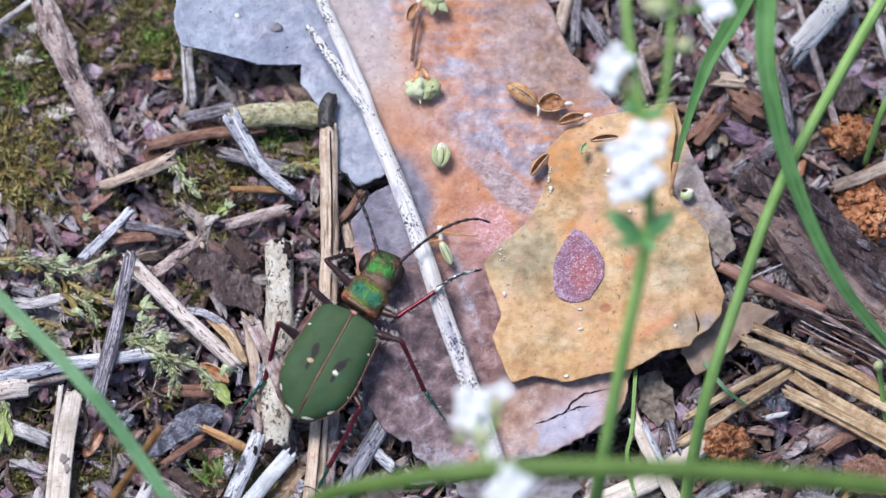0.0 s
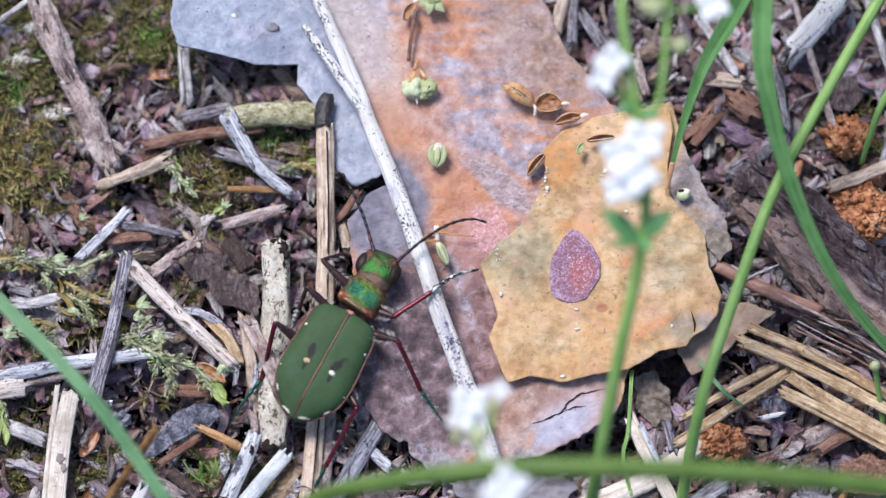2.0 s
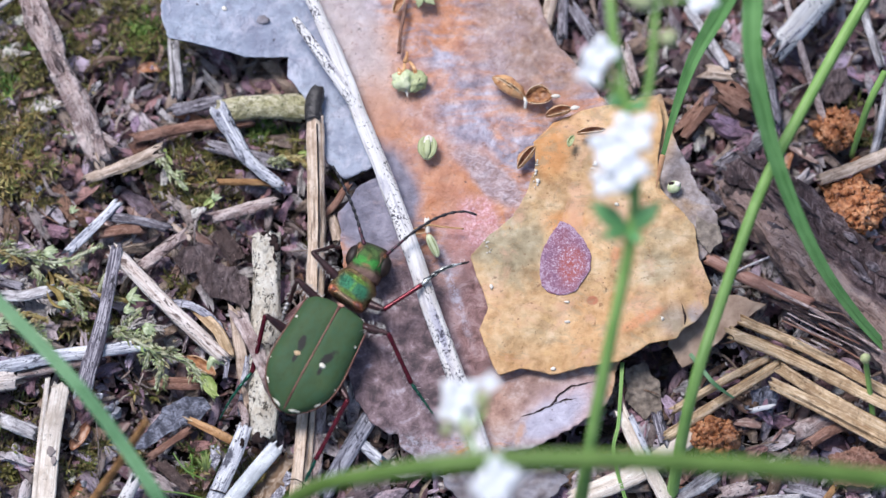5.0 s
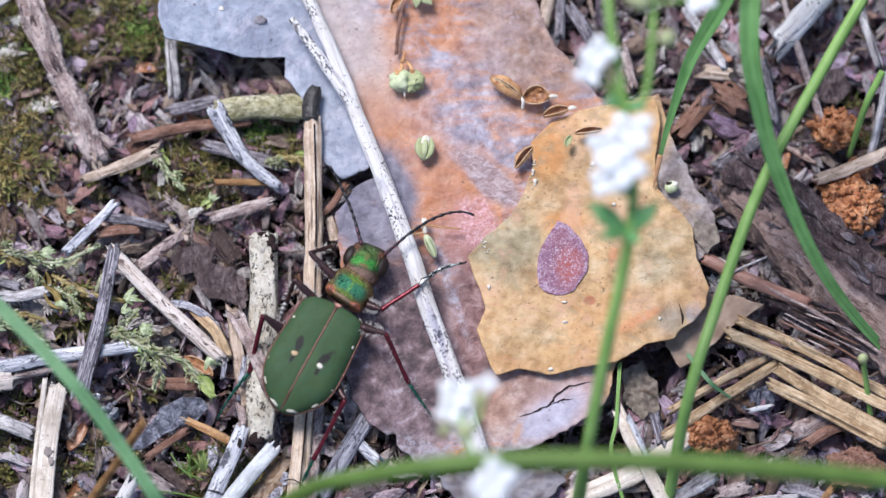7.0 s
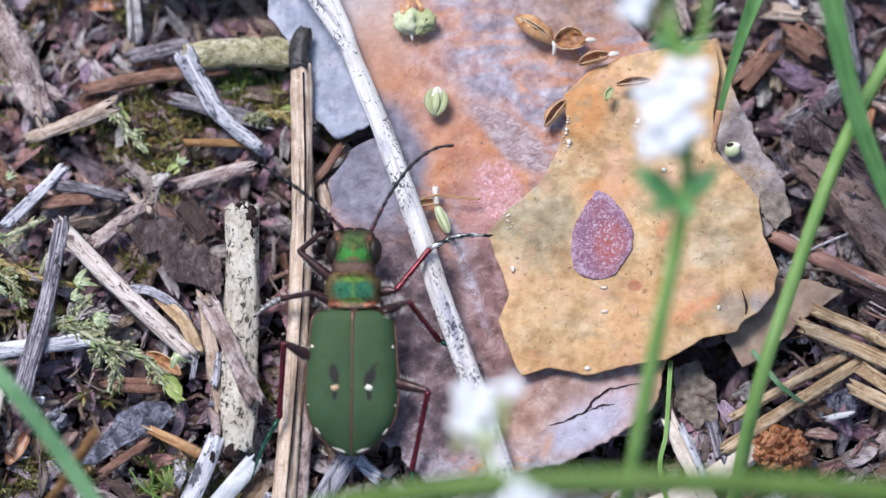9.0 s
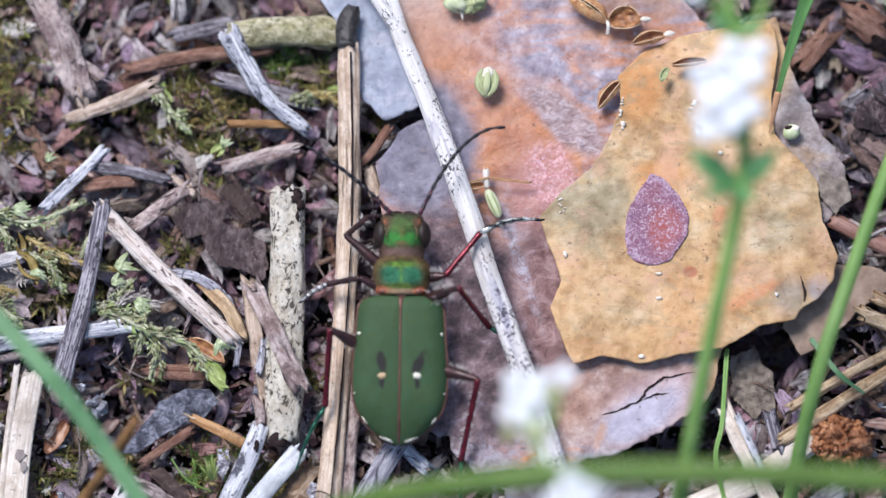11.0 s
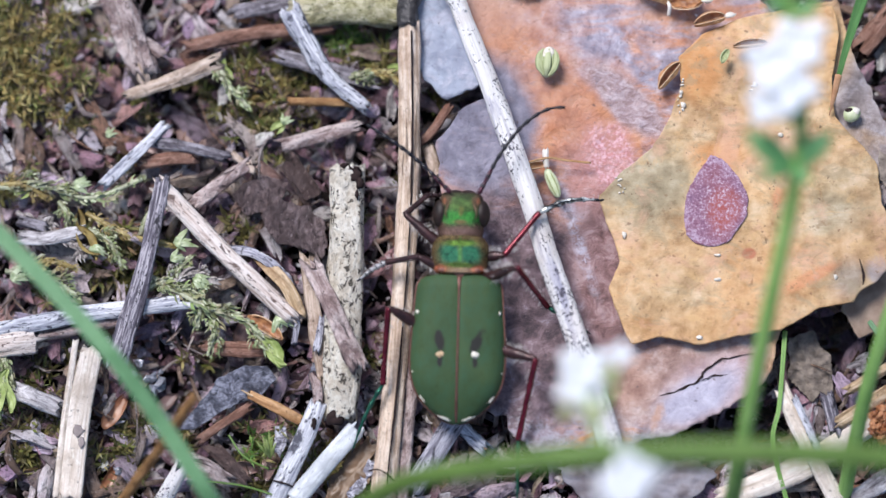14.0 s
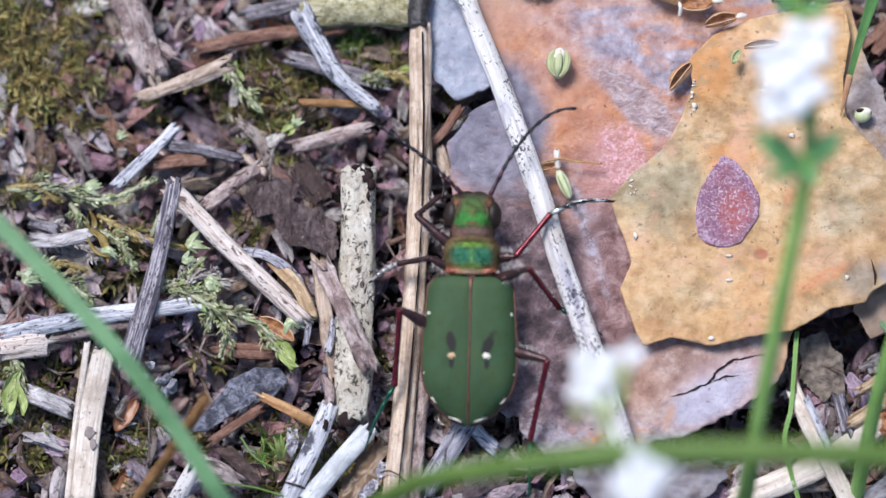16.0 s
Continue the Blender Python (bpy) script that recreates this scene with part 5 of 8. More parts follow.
    stick("straw", [(24.59, -9, 1.9), (20.4, -11.7, 2), (16.43, -14.31, 1.8)], 0.72, STRAW, "tan straw lying across another straw", "straw", 0.5)
    stick("straw", [(23.82, -8.57, 1.7), (20.42, -10.39, 1.8), (17.04, -12.38, 1.7)], 0.6, STRAW, "thin dull straw on litter", "straw")
    stick("straw", [(19.22, -13.54, 1.5), (14.44, -16.75, 1.6), (10.1, -18.53, 1.5)], 1.4, PALE_STRAW, "broad pale straw half buried in litter", "straw", 0.35)
    stick("splinter", [(13.35, -12.54, 2.2), (14.43, -14.87, 2.3), (16.58, -19, 2)], 0.95, PALE_STRAW, "pale splintered stick with a sharp end", "splinter", 0.4)
    stick("bark_chip", [(15.86, -12.56, 1.6), (16.43, -14.76, 1.6)], 0.8, DARK_SLATE, "dark grey ribbed bark chip on litter", "chip", 0.5)
    stick("twig", [(24.99, 13.98, 2.2), (26.68, 15.67, 2.5), (28.73, 18.38, 2.4)], 1.6, WHITE_WOOD, "broken bleached white stick end", rough=0.25, ragged=1.4)
    stick("twig", [(24.93, 18.43, 2.2), (26.25, 13.64, 2.4), (27.89, 8.28, 2)], 0.5, PINK_BARK, "thin grey-pink twig on litter")
    stick("twig", [(9, 18.48, 2), (8.18, 15.22, 1.8)], 0.9, TAN_WOOD, "short tan stick beside bark", rough=0.15)
    stick("twig", [(9.56, 17.72, 1.7), (9.39, 14.45, 1.6)], 0.7, GREY_WOOD, "grey stick by the bark edge")
    stick("wood_chip", [(10.09, 16.74, 1.5), (11.08, 15.27, 1.6), (11.88, 13.98, 1.5)], 0.9, GREY_WOOD, "grey wood chip beside bark", "chip", 0.5)
    stick("splinter", [(18.39, 16.54, 1.8), (19.68, 14.35, 2), (21.15, 12.26, 1.8)], 0.7, PALE_GREY, "pale grey splinter on litter", "splinter", 0.5)
    stick("twig", [(13.88, 13.85, 1.5), (14.66, 10.75, 1.6)], 0.7, PINK_BARK, "pinkish grey twig behind the flowers")
    stick("straw", [(27.53, 4, 2.2), (29.73, 4.81, 2.2), (32.56, 6.07, 2)], 0.85, TAN_WOOD, "tan wood strip beside orange crumbs", "straw", 0.4)
    stick("bark_chip", [(20.68, 10.79, 1.4), (22.45, 9.51, 1.6)], 1.8, RED_TWIG, "rusty brown bark chip on litter", "chip", 0.35, 0.3)
    stick("bark_chip", [(17.64, 7.33, 1.3), (19.46, 9.54, 1.5)], 1.3, RED_TWIG, "small brown bark chip on litter", "chip", 0.35, 0.3)
    stick("bark_chip", [(23.85, 7.53, 1.3), (20.61, 5.04, 1.5)], 1.2, GREY_WOOD, "grey-brown bark strip on litter", "chip", 0.35, 0.3)
    stick("twig", [(30.28, 18.06, 2), (31.11, 15.15, 2.1), (32.03, 12.3, 2)], 0.6, PALE_GREY, "pale grey twig on litter")
    stick("twig", [(32.6, 11.93, 1.8), (32.02, 8.63, 1.9), (31.3, 5.71, 1.8)], 0.55, PALE_GREY, "thin pale grey twig beside orange crumbs")
    stick("bark_chip", [(19.56, 12.08, 1.5), (21.56, 11.73, 1.6)], 1.1, TAN_WOOD, "tan bark chip on litter", "chip", 0.35, 0.3)
    stick("dry_curl", [(-18.16, -4.73, 2), (-16.72, -5, 2.2), (-15.49, -5.77, 2.2), (-14.68, -6.51, 2)], 0.55, SLATE_WOOD, "thin blue-grey curl of bark", "curl", 0.3)
    stick("bark_strip", [(-13.38, -5.75, 2.6), (-12.1, -8.38, 3.5), (-10.58, -11.55, 3.3)], 1.05, PINK_BARK, "pinkish brown strip of bark leaning over a stub", "strip", 0.3, 0.25)
    stick("splinter", [(-12.74, -8.56, 2), (-12.87, -9.55, 2.1), (-13.05, -10.51, 2)], 0.45, SLATE_WOOD, "short blue-grey splinter beside a stub", "splinter", 0.5)
    stick("splinter", [(-14.15, -8.56, 1.9), (-14.34, -10.13, 1.9)], 0.35, SLATE_WOOD, "small pale splinter in the litter", "splinter", 0.5)
    stick("bark_strip", [(-19.62, -15.77, 1.9), (-18.25, -14.81, 2.1), (-16.78, -13.8, 2)], 0.5, RED_TWIG, "narrow brown bark strip beside a slate chip", "strip", 0.5)
    stick("bark_chip", [(-20.04, -16.85, 1.8), (-18.93, -17.38, 2), (-17.97, -17.98, 1.8)], 0.9, PINK_BARK, "pinkish bark chip with a broken end", "chip", 0.4, 0.25)
    stick("bark_chip", [(-18.85, -16.05, 1.7), (-17.9, -17.02, 1.8), (-17.02, -18.02, 1.7)], 0.75, CHUNK_SIDE, "brown bark chip on litter", "chip", 0.4, 0.3)
    stick("twig", [(-20.53, -17.31, 2), (-21.01, -18.2, 2.1), (-21.56, -19.22, 2)], 1.0, WHITE_WOOD, "short bleached white stick end", rough=0.2)
    stick("twig", [(-23, 1.58, 1.6), (-20.61, 1.18, 1.8), (-18.45, 0.66, 1.6)], 0.65, GREY_WOOD, "dark grey twig half buried in litter", rough=0.25)
    stick("bark_strip", [(-20.22, -2.06, 1.6), (-18.71, -0.92, 1.9), (-17.2, 0.26, 1.7)], 0.85, PINK_BARK, "pale pinkish strip of bark", "strip", 0.4, 0.25)
    stick("bark_chip", [(-23.1, 0.35, 1.5), (-20.29, 0.7, 1.6)], 0.75, RED_TWIG, "rusty bark chip under a splinter", "chip", 0.4, 0.25)
    stick("wood_chip", [(-18.25, 0.9, 1.7), (-16.86, -0.15, 1.8)], 0.42, TAN_WOOD, "small tan wood chip", "chip", 0.4)
    stick("bark_chip", [(-15.01, 0.44, 1.6), (-14.27, -0.44, 1.8), (-13.41, -1.77, 1.6)], 1.3, CHUNK_SIDE, "brown bark chip beside a stub", "chip", 0.3, 0.3)
    stick("splinter", [(22.53, -12.41, 1.9), (23.95, -12.09, 1.9)], 0.36, WHITE_WOOD, "small white splinter under straw", "splinter", 0.5)
    stick("bark_chip", [(26.5, -14.77, 1.7), (27.88, -13.93, 1.9), (29.49, -13.34, 1.7)], 0.8, RED_TWIG, "orange-brown bark strip on litter", "chip", 0.4, 0.25)
    stick("bark_chip", [(25.54, -13.94, 1.5), (28.31, -12.78, 1.7)], 1.2, PINK_BARK, "pinkish grey bark chip under straw", "chip", 0.35, 0.3)
    stick("bark_chip", [(17.26, -18.61, 1.8), (18.56, -17.85, 2), (19.88, -17.02, 1.8)], 1.0, PALE_GREY, "pale grey bark chip on litter", "chip", 0.35, 0.25)
    stick("bark_chip", [(20.34, -18.28, 1.7), (22.39, -17.74, 1.8)], 0.9, PINK_BARK, "pinkish bark chip on litter", "chip", 0.4, 0.25)
    stick("splinter", [(21.18, -19.12, 2), (23.46, -18.74, 2.1), (25.91, -18.56, 2)], 0.6, PALE_GREY, "long pale splinter on litter", "splinter", 0.4)
    stick("bark_chip", [(25.08, -17.8, 1.7), (28.21, -18.61, 1.8)], 0.8, GREY_WOOD, "dull grey bark chip on litter", "chip", 0.4, 0.25)
    stick("bark_chip", [(27.33, -19.1, 1.9), (28.29, -17.77, 2)], 0.5, NEEDLE, "orange-brown bark splinter on litter", "chip", 0.5)
    stick("wood_chip", [(-31.71, -10.56, 1.8), (-30.35, -10.37, 2), (-28.96, -10.13, 1.8)], 1.3, MOTTLED, "pale mottled bark chip on litter", "chip", 0.4, 0.25)
    stick("bark_chip", [(-30.1, -12.98, 1.7), (-28.97, -13.38, 1.9), (-27.63, -13.98, 1.7)], 0.95, PALE_GREY, "pale grey bark chip beside straw", "chip", 0.35, 0.25)
    rng = random.Random(77)
    for k in range(9):
        s = k / 8
        p = [Vector(FIBRES[0]).lerp(Vector(FIBRES[1]), 0.1 + 0.35 * rng.random()), Vector(FIBRES[2]).lerp(Vector(FIBRES[3]), 0.55 + 0.4 * rng.random())]
        side = Vector((-0.5, -0.85, 0)) * (2.6 * s - 0.6)
        line = [p[0] + side, p[0].lerp(p[1], 0.5) + side + Vector((0.2 * rng.gauss(0, 1), 0.2 * rng.gauss(0, 1), 0.2)), p[1] + side]
        stick("rootlet", [tuple(q) for q in line], rng.uniform(0.09, 0.16), PINK_BARK if k % 3 else RED_TWIG, "fine rootlet over dark bark" if k % 3 else "fine brown rootlet over dark bark", "root")
    stick("twig", [(23.89, 12.78, 1.7), (24.63, 8.26, 1.7)], 0.6, GREY_WOOD, "dull grey twig on litter")
    for a, q, w in (((14.0, -12.9, 2.62), (15.4, -16.0, 2.62), 0.2),):
        stick("splinter", [a, tuple(Vector(a).lerp(Vector(q), 0.5)), q], w * 2, BLUE_WHITE, "bluish-white shaving lying on a splinter", "splinter", 0.3)
    stick("wood_chip", [(-29.9, -4.25, 1.9), (-28.4, -4.3, 2.1), (-26.7, -3.9, 1.9)], 0.75, PALE_GREY, "decayed pale grey strip of wood in moss", "chip", 0.35, 0.3)
    stick("wood_chip", [(-30.2, -3.2, 1.8), (-28.7, -3.6, 2.0)], 0.6, GREY_WOOD, "decayed grey wood chip in moss", "chip", 0.4, 0.3)
    return stalk


STALK = make_sticks()


def chip(outline, z, tilt, thick, material, label, seed, rag=0.3):
    """A thin broken flake of bark lying askew."""
    c = Vector((sum(p[0] for p in outline) / len(outline), sum(p[1] for p in outline) / len(outline)))
    height = lambda x, y: z + tilt[0] * (x - c.x) + tilt[1] * (y - c.y) + 0.15 * nz(x * 0.6, y * 0.6, seed)
    solid("bark_chip", sheet(Geo(), outline, c, height, thick, 14, 110, rag, seed, 0.22, scale=1.5), material, (c.x, c.y, z), label, "chip")


chip([(-20.94, -15.1), (-19.75, -13.69), (-18.67, -12.15), (-17.25, -11.39), (-15.8, -11.4), (-15.3, -12.1), (-16.18, -13.09), (-18.15, -13.89), (-19.88, -15.08)], 1.6, (0.05, -0.06), 0.5, SLATE, "flat slate-grey chip of bark", 41.0, 0.1)
chip([(0.62, -16.91), (3.01, -16.46), (5.88, -16.41), (8.59, -16.47), (9.65, -17.26), (8.29, -18.72), (7.19, -20.5), (3.05, -20.25), (2.08, -18.66)], 1.3, (0.02, 0.04), 0.4, DUSK_BARK, "dull blue-grey bark chip under the flower stem", 57.0)
chip([(-16.53, -2.66), (-15.35, -1.85), (-13.67, -2.25), (-12.55, -3.55), (-12.78, -5.24), (-13.97, -4.68), (-15.57, -4.15)], 1.9, (0.12, 0.05), 0.3, CURLED, "grey-brown curled bark chip on litter", 43.0, 0.25)
chip([(13.65, -9.16), (15.12, -8.76), (16.17, -10.29), (16.32, -12.22), (15.08, -12.78), (13.79, -11.57)], 0.6, (-0.1, 0.1), 0.6, PALE_BARK, "olive-brown crumbling bark chip in a hollow", 45.0, 0.25)
chip([(-18.07, -1.45), (-16.41, -0.23), (-14.89, -0.72), (-15.36, -2.26), (-17.27, -2.66)], 1.5, (-0.1, 0.1), 0.3, CURLED, "small grey-brown bark chip on litter", 47.0, 0.25)
chip([(27.89, -15.53), (30.28, -14.73), (32.23, -16.33), (30.62, -17.92), (28.26, -17.52)], 1.5, (0.1, -0.1), 0.35, RED_TWIG, "reddish brown bark chip on litter", 49.0, 0.25)
chip([(17.09, 12.85), (19.19, 14.08), (20.29, 12.43), (18.67, 10.79)], 1.3, (0.1, 0.1), 0.35, CURLED, "dull brown bark chip on litter", 51.0, 0.25)
chip([(-13.62, -11.53), (-12.44, -10.72), (-12.03, -12.33), (-13.21, -13.33)], 1.4, (0.1, 0.1), 0.3, SLATE, "dark grey bark chip beside a stub", 53.0, 0.3)
chip([(22.5, -10.91), (23.82, -10.51), (24.48, -11.43), (23.91, -12.39), (22.61, -12.23)], 1.4, (0.1, 0.05), 0.3, SLATE, "dark slate bark chip under straw", 59.0, 0.12)
chip([(27.83, 12.02), (29.51, 12.23), (30.09, 10.79), (29.07, 9.64), (27.48, 9.97), (27.17, 11)], 1.5, (0.08, 0.1), 0.4, CURLED, "dull brown curled bark chip", 63.0, 0.15)
chip([(-21.36, 6.74), (-19.37, 7.06), (-18.96, 6.12), (-20.87, 5.84)], 1.2, (0.0, 0.1), 0.3, RED_TWIG, "rusty red bark chip under a twig", 55.0, 0.25)
chip([(-10.0, -15.3), (-9.5, -15.9), (-9.95, -16.9), (-9.9, -17.9), (-10.9, -19.3), (-12.6, -19.4), (-12.2, -17.9), (-11.1, -16.4)], 1.5, (0.05, -0.02), 0.2, PAPER_BROWN, "brown papery bark scrap beside a white stick", 65.0, 0.35)
chip([(-9.95, -16.6), (-9.6, -17.3), (-10.3, -18.3), (-11.0, -19.2), (-11.2, -18.6), (-10.4, -17.5)], 1.72, (0.05, -0.02), 0.15, SLATE_WOOD, "torn blue-grey flake beside a white stick", 66.0, 0.3)
chip([(-15.3, -14.9), (-14.7, -14.8), (-14.6, -15.7), (-15.0, -16.7), (-15.4, -16.2)], 1.7, (0.1, 0.05), 0.15, SLATE_WOOD, "small blue-grey flake beside a stick", 67.0, 0.15)


def bark_curl(at, length, width, turn, tip, seed):
    """A thin papery curl of brown bark lying open in the litter."""
    rng, n, k = random.Random(seed), 12, 9
    verts, faces = [], []
    m = Euler((radians(tip[0]), radians(tip[1]), radians(turn))).to_matrix()
    bend, open_ = rng.uniform(-0.25, 0.25), rng.uniform(45, 85)
    for side in (0, 1):
        for i in range(n + 1):
            t = -1 + 2 * i / n
            w = width / 2 * max(0.12, 1 - abs(t) ** rng.choice((2.0, 2.4))) ** 0.5
            for j in range(k + 1):
                a = radians(-open_ + 2 * open_ * j / k)
                p = Vector((t * length / 2 + 0.12 * length * nz(j * 0.6, t * 2, seed), w * math.sin(a) + bend * width * t * t, w * 0.7 * (1 - math.cos(a)) + 0.12 * width * nz(t * 2.2, j * 0.5, seed + 4) + 0.07 * side))
                verts.append(m @ p + Vector(at))
    N = (n + 1) * (k + 1)
    for i in range(n):
        for j in range(k):
            a = i * (k + 1) + j
            faces += [(a, a + 1, a + k + 2, a + k + 1), (N + a, N + a + k + 1, N + a + k + 2, N + a + 1)]
        for a in (i * (k + 1), i * (k + 1) + k):
            faces.append((a, a + k + 1, N + a + k + 1, N + a))
    for a in list(range(k)) + list(range(n * (k + 1), n * (k + 1) + k)):
        faces.append((a, N + a, N + a + 1, a + 1))
    solid("bark_curl", Geo().add(verts, faces), PAPER_RUST if seed % 5 == 0 else PAPER, at, "rusty orange papery curl of bark" if seed % 5 == 0 else "thin brown papery curl of bark on litter", "bark", "papery curls in the litter")


curls = random.Random(52)
for k in range(44):
    x0, x1, y0, y1 = ((17.5, 31, 4.5, 16), (17.5, 30, -18, -12), (-31, -12, -1, 15), (-25, -13, -18, -9))[(0, 0, 1, 2, 2, 3)[k % 6]]
    x, y = curls.uniform(x0, x1), curls.uniform(y0, y1)
    bark_curl((x, y, ground_height(x, y) + curls.uniform(1.6, 2.3)), curls.uniform(1.2, 3.0), curls.uniform(0.6, 1.3), curls.uniform(0, 360), (curls.gauss(0, 18), curls.gauss(0, 14)), k)


# ---- the green tiger beetle ----
def elytra_material():
    m = Mat("green_elytra", 0.66, 0.05, 0.22)
    f, g, h = m.noise(9.0, 3.0), m.noise(0.45, 3.0), m.noise(2.2, 6.0, m.scaled(1.0, 0.6, 1.0), 0.7)
    col = m.ramp(g, [(0.3, (0.035, 0.070, 0.029)), (0.7, (0.056, 0.096, 0.038))])
    col = m.mix(m.ramp(h, [(0.42, 0.0), (0.66, 0.6)]), col, (0.040, 0.100, 0.055))
    col = m.mix(m.ramp(h, [(0.28, 0.55), (0.42, 0.0)]), col, (0.024, 0.045, 0.016))
    for x, y, rx, ry, turn in ((-1.02, -3.75, 0.26, 0.55, 6), (1.08, -3.85, 0.3, 0.65, -24), (-0.98, -4.9, 0.12, 0.3, 0), (0.98, -4.9, 0.16, 0.3, 0)):
        col = m.mix(m.math("MULTIPLY", m.blob(x, y, rx, ry, 0.7, 0.95, turn, 1.5), 0.88), col, (0.022, 0.016, 0.02))
    m.colour(col)
    return m.bump(m.math("ADD", f, h), 0.008, 0.6).m


def jewel(name, base, patches, rough=0.3):
    """Granular metallic cuticle with coloured patches."""
    m = Mat(name, rough, 0.7, 0.5)
    g, f = m.noise(6.0, 5.0, rough=0.7), m.noise(1.6, 4.0, distort=0.6)
    col = m.ramp(f, [(0.35, base), (0.65, tuple(v * 1.8 for v in base))])
    for x, y, rx, ry, c in patches:
        col = m.mix(m.blob(x, y, rx, ry, 1.0, 0.7, 0, 1.3), col, m.ramp(f, [(0.35, tuple(v * 0.7 for v in c)), (0.65, tuple(min(1, v * 1.3) for v in c))]))
    m.colour(m.mix(m.ramp(g, [(0.45, 0.0), (0.75, 0.65)]), col, (0.02, 0.02, 0.012)))
    return m.bump(g, 0.12, 0.9).m


ELYTRA = elytra_material()
HEAD = jewel("green_copper_head", (0.085, 0.045, 0.032), [(0, 1.5, 1.15, 1.0, (0.07, 0.12, 0.045)), (-0.42, 1.05, 0.6, 0.4, (0.05, 0.28, 0.05)), (0.42, 1.05, 0.6, 0.4, (0.05, 0.28, 0.05)), (0, 1.75, 0.75, 0.35, (0.10, 0.18, 0.05)), (-0.8, 1.95, 0.2, 0.3, (0.14, 0.08, 0.05)), (0.8, 1.95, 0.2, 0.3, (0.14, 0.08, 0.05)), (0, 1.35, 0.14, 0.3, (0.18, 0.17, 0.05)), (0, 0.8, 0.4, 0.14, (0.20, 0.13, 0.06)), (0, 0.1, 1.0, 0.45, (0.22, 0.135, 0.115)), (-0.95, 2.0, 0.1, 0.2, (0.34, 0.12, 0.06)), (0.95, 2.0, 0.1, 0.2, (0.34, 0.12, 0.06))], 0.26)
THORAX = jewel("green_copper_thorax", (0.13, 0.085, 0.035), [(-0.54, 1.15, 0.62, 0.64, (0.035, 0.19, 0.10)), (0.54, 1.15, 0.62, 0.64, (0.035, 0.19, 0.10)), (0, 1.2, 0.1, 0.8, (0.10, 0.25, 0.06)), (0, 1.75, 1.0, 0.16, (0.14, 0.26, 0.04)), (0, 0.52, 0.8, 0.14, (0.16, 0.26, 0.05)), (0, 0.2, 0.8, 0.16, (0.30, 0.20, 0.13)), (-1.1, 0.28, 0.38, 0.22, (0.62, 0.19, 0.10)), (1.1, 0.28, 0.38, 0.22, (0.62, 0.19, 0.10))], 0.26)
COPPER = plain("copper_margin", (0.11, 0.045, 0.035), (0.21, 0.10, 0.08), 0.42, 2.0, 0.4)
LEG_RED = plain("red_metallic_leg", (0.055, 0.007, 0.013), (0.20, 0.023, 0.038), 0.26, 2.0, 0.5)
LEG_DARK = plain("dark_bronze_leg", (0.020, 0.012, 0.013), (0.085, 0.036, 0.036), 0.34, 2.0, 0.4, spec=0.5)
# Pale grey painted in place of the bright reflection on a glossy foot.
FOOT_REFLECTION = plain("foot_painted_reflection", (0.18, 0.17, 0.17), (0.66, 0.64, 0.64), 0.25, 1.2, 0.3, spec=0.8)
def foot_sheen():
    m = Mat("black_foot_painted_sheen", 0.22, 0.3, 0.8)
    # White streaks over black paint the reflection along the top of the foot.
    m.colour(m.ramp(m.noise(1.0, 3.0, m.scaled(6.0, 6.0, 1.2)), [(0.44, (0.008, 0.009, 0.01)), (0.5, (0.10, 0.11, 0.11)), (0.56, (0.66, 0.69, 0.67))]))
    return m.m


FOOT_SHEEN = foot_sheen()
LEG_GREEN = plain("green_metallic_tarsus", (0.008, 0.05, 0.035), (0.025, 0.16, 0.10), 0.28, 2.0, 0.6)
EYE = plain("dark_eye", (0.004, 0.003, 0.003), (0.03, 0.016, 0.012), 0.5, 1.4, 0.0, 0.01, 0.3)
FEELER = plain("bluish_black_antenna", (0.004, 0.004, 0.007), (0.015, 0.014, 0.022), 0.36, 2.0, 0.1, spec=0.4)
FEELER_BASE = plain("dark_purple_antenna_base", (0.025, 0.008, 0.016), (0.11, 0.025, 0.045), 0.3, 2.0, 0.4)
CREAM = plain("cream_spot", (0.72, 0.67, 0.55), (0.82, 0.79, 0.70), 0.55, 3.0)
TAN_SPOT = plain("tan_spot", (0.50, 0.34, 0.19), (0.62, 0.46, 0.29), 0.55, 3.0)
BRISTLE = plain("pale_bristle", (0.5, 0.46, 0.44), (0.68, 0.65, 0.62), 0.5, 2.0)

# standing before and after it turns: place of the wing-case base, heading, pitch
STAND_A = pose(*[v * MM for v in (-6.21, -5.46, 5.2)], 0, 0, 0) @ pose(0, 0, 0, 0, 0, -28.0) @ pose(0, 0, 0, -5, 0, 0)
STAND_B = pose(*[v * MM for v in (-4.95, -6.64, 5.6)], 0, 0, 0) @ pose(0, 0, 0, 0, 0, -0.6) @ pose(0, 0, 0, 6, 0, 0)
TURN_START, TURN_END = 8.2, 8.45


def half_width(y):
    """Half the width of the wing cases y behind their base."""
    ys = (0.0, 0.1, 0.26, 0.6, 1.2, 2.2, 3.5, 4.6, 5.4, 6.1, 6.6, 7.05, 7.65, 8.1, 8.3, 8.4)
    ws = (1.45, 1.95, 2.22, 2.38, 2.45, 2.52, 2.62, 2.68, 2.65, 2.52, 2.33, 2.06, 1.52, 0.9, 0.5, 0.12)
    return float(np.interp(y, ys, ws))


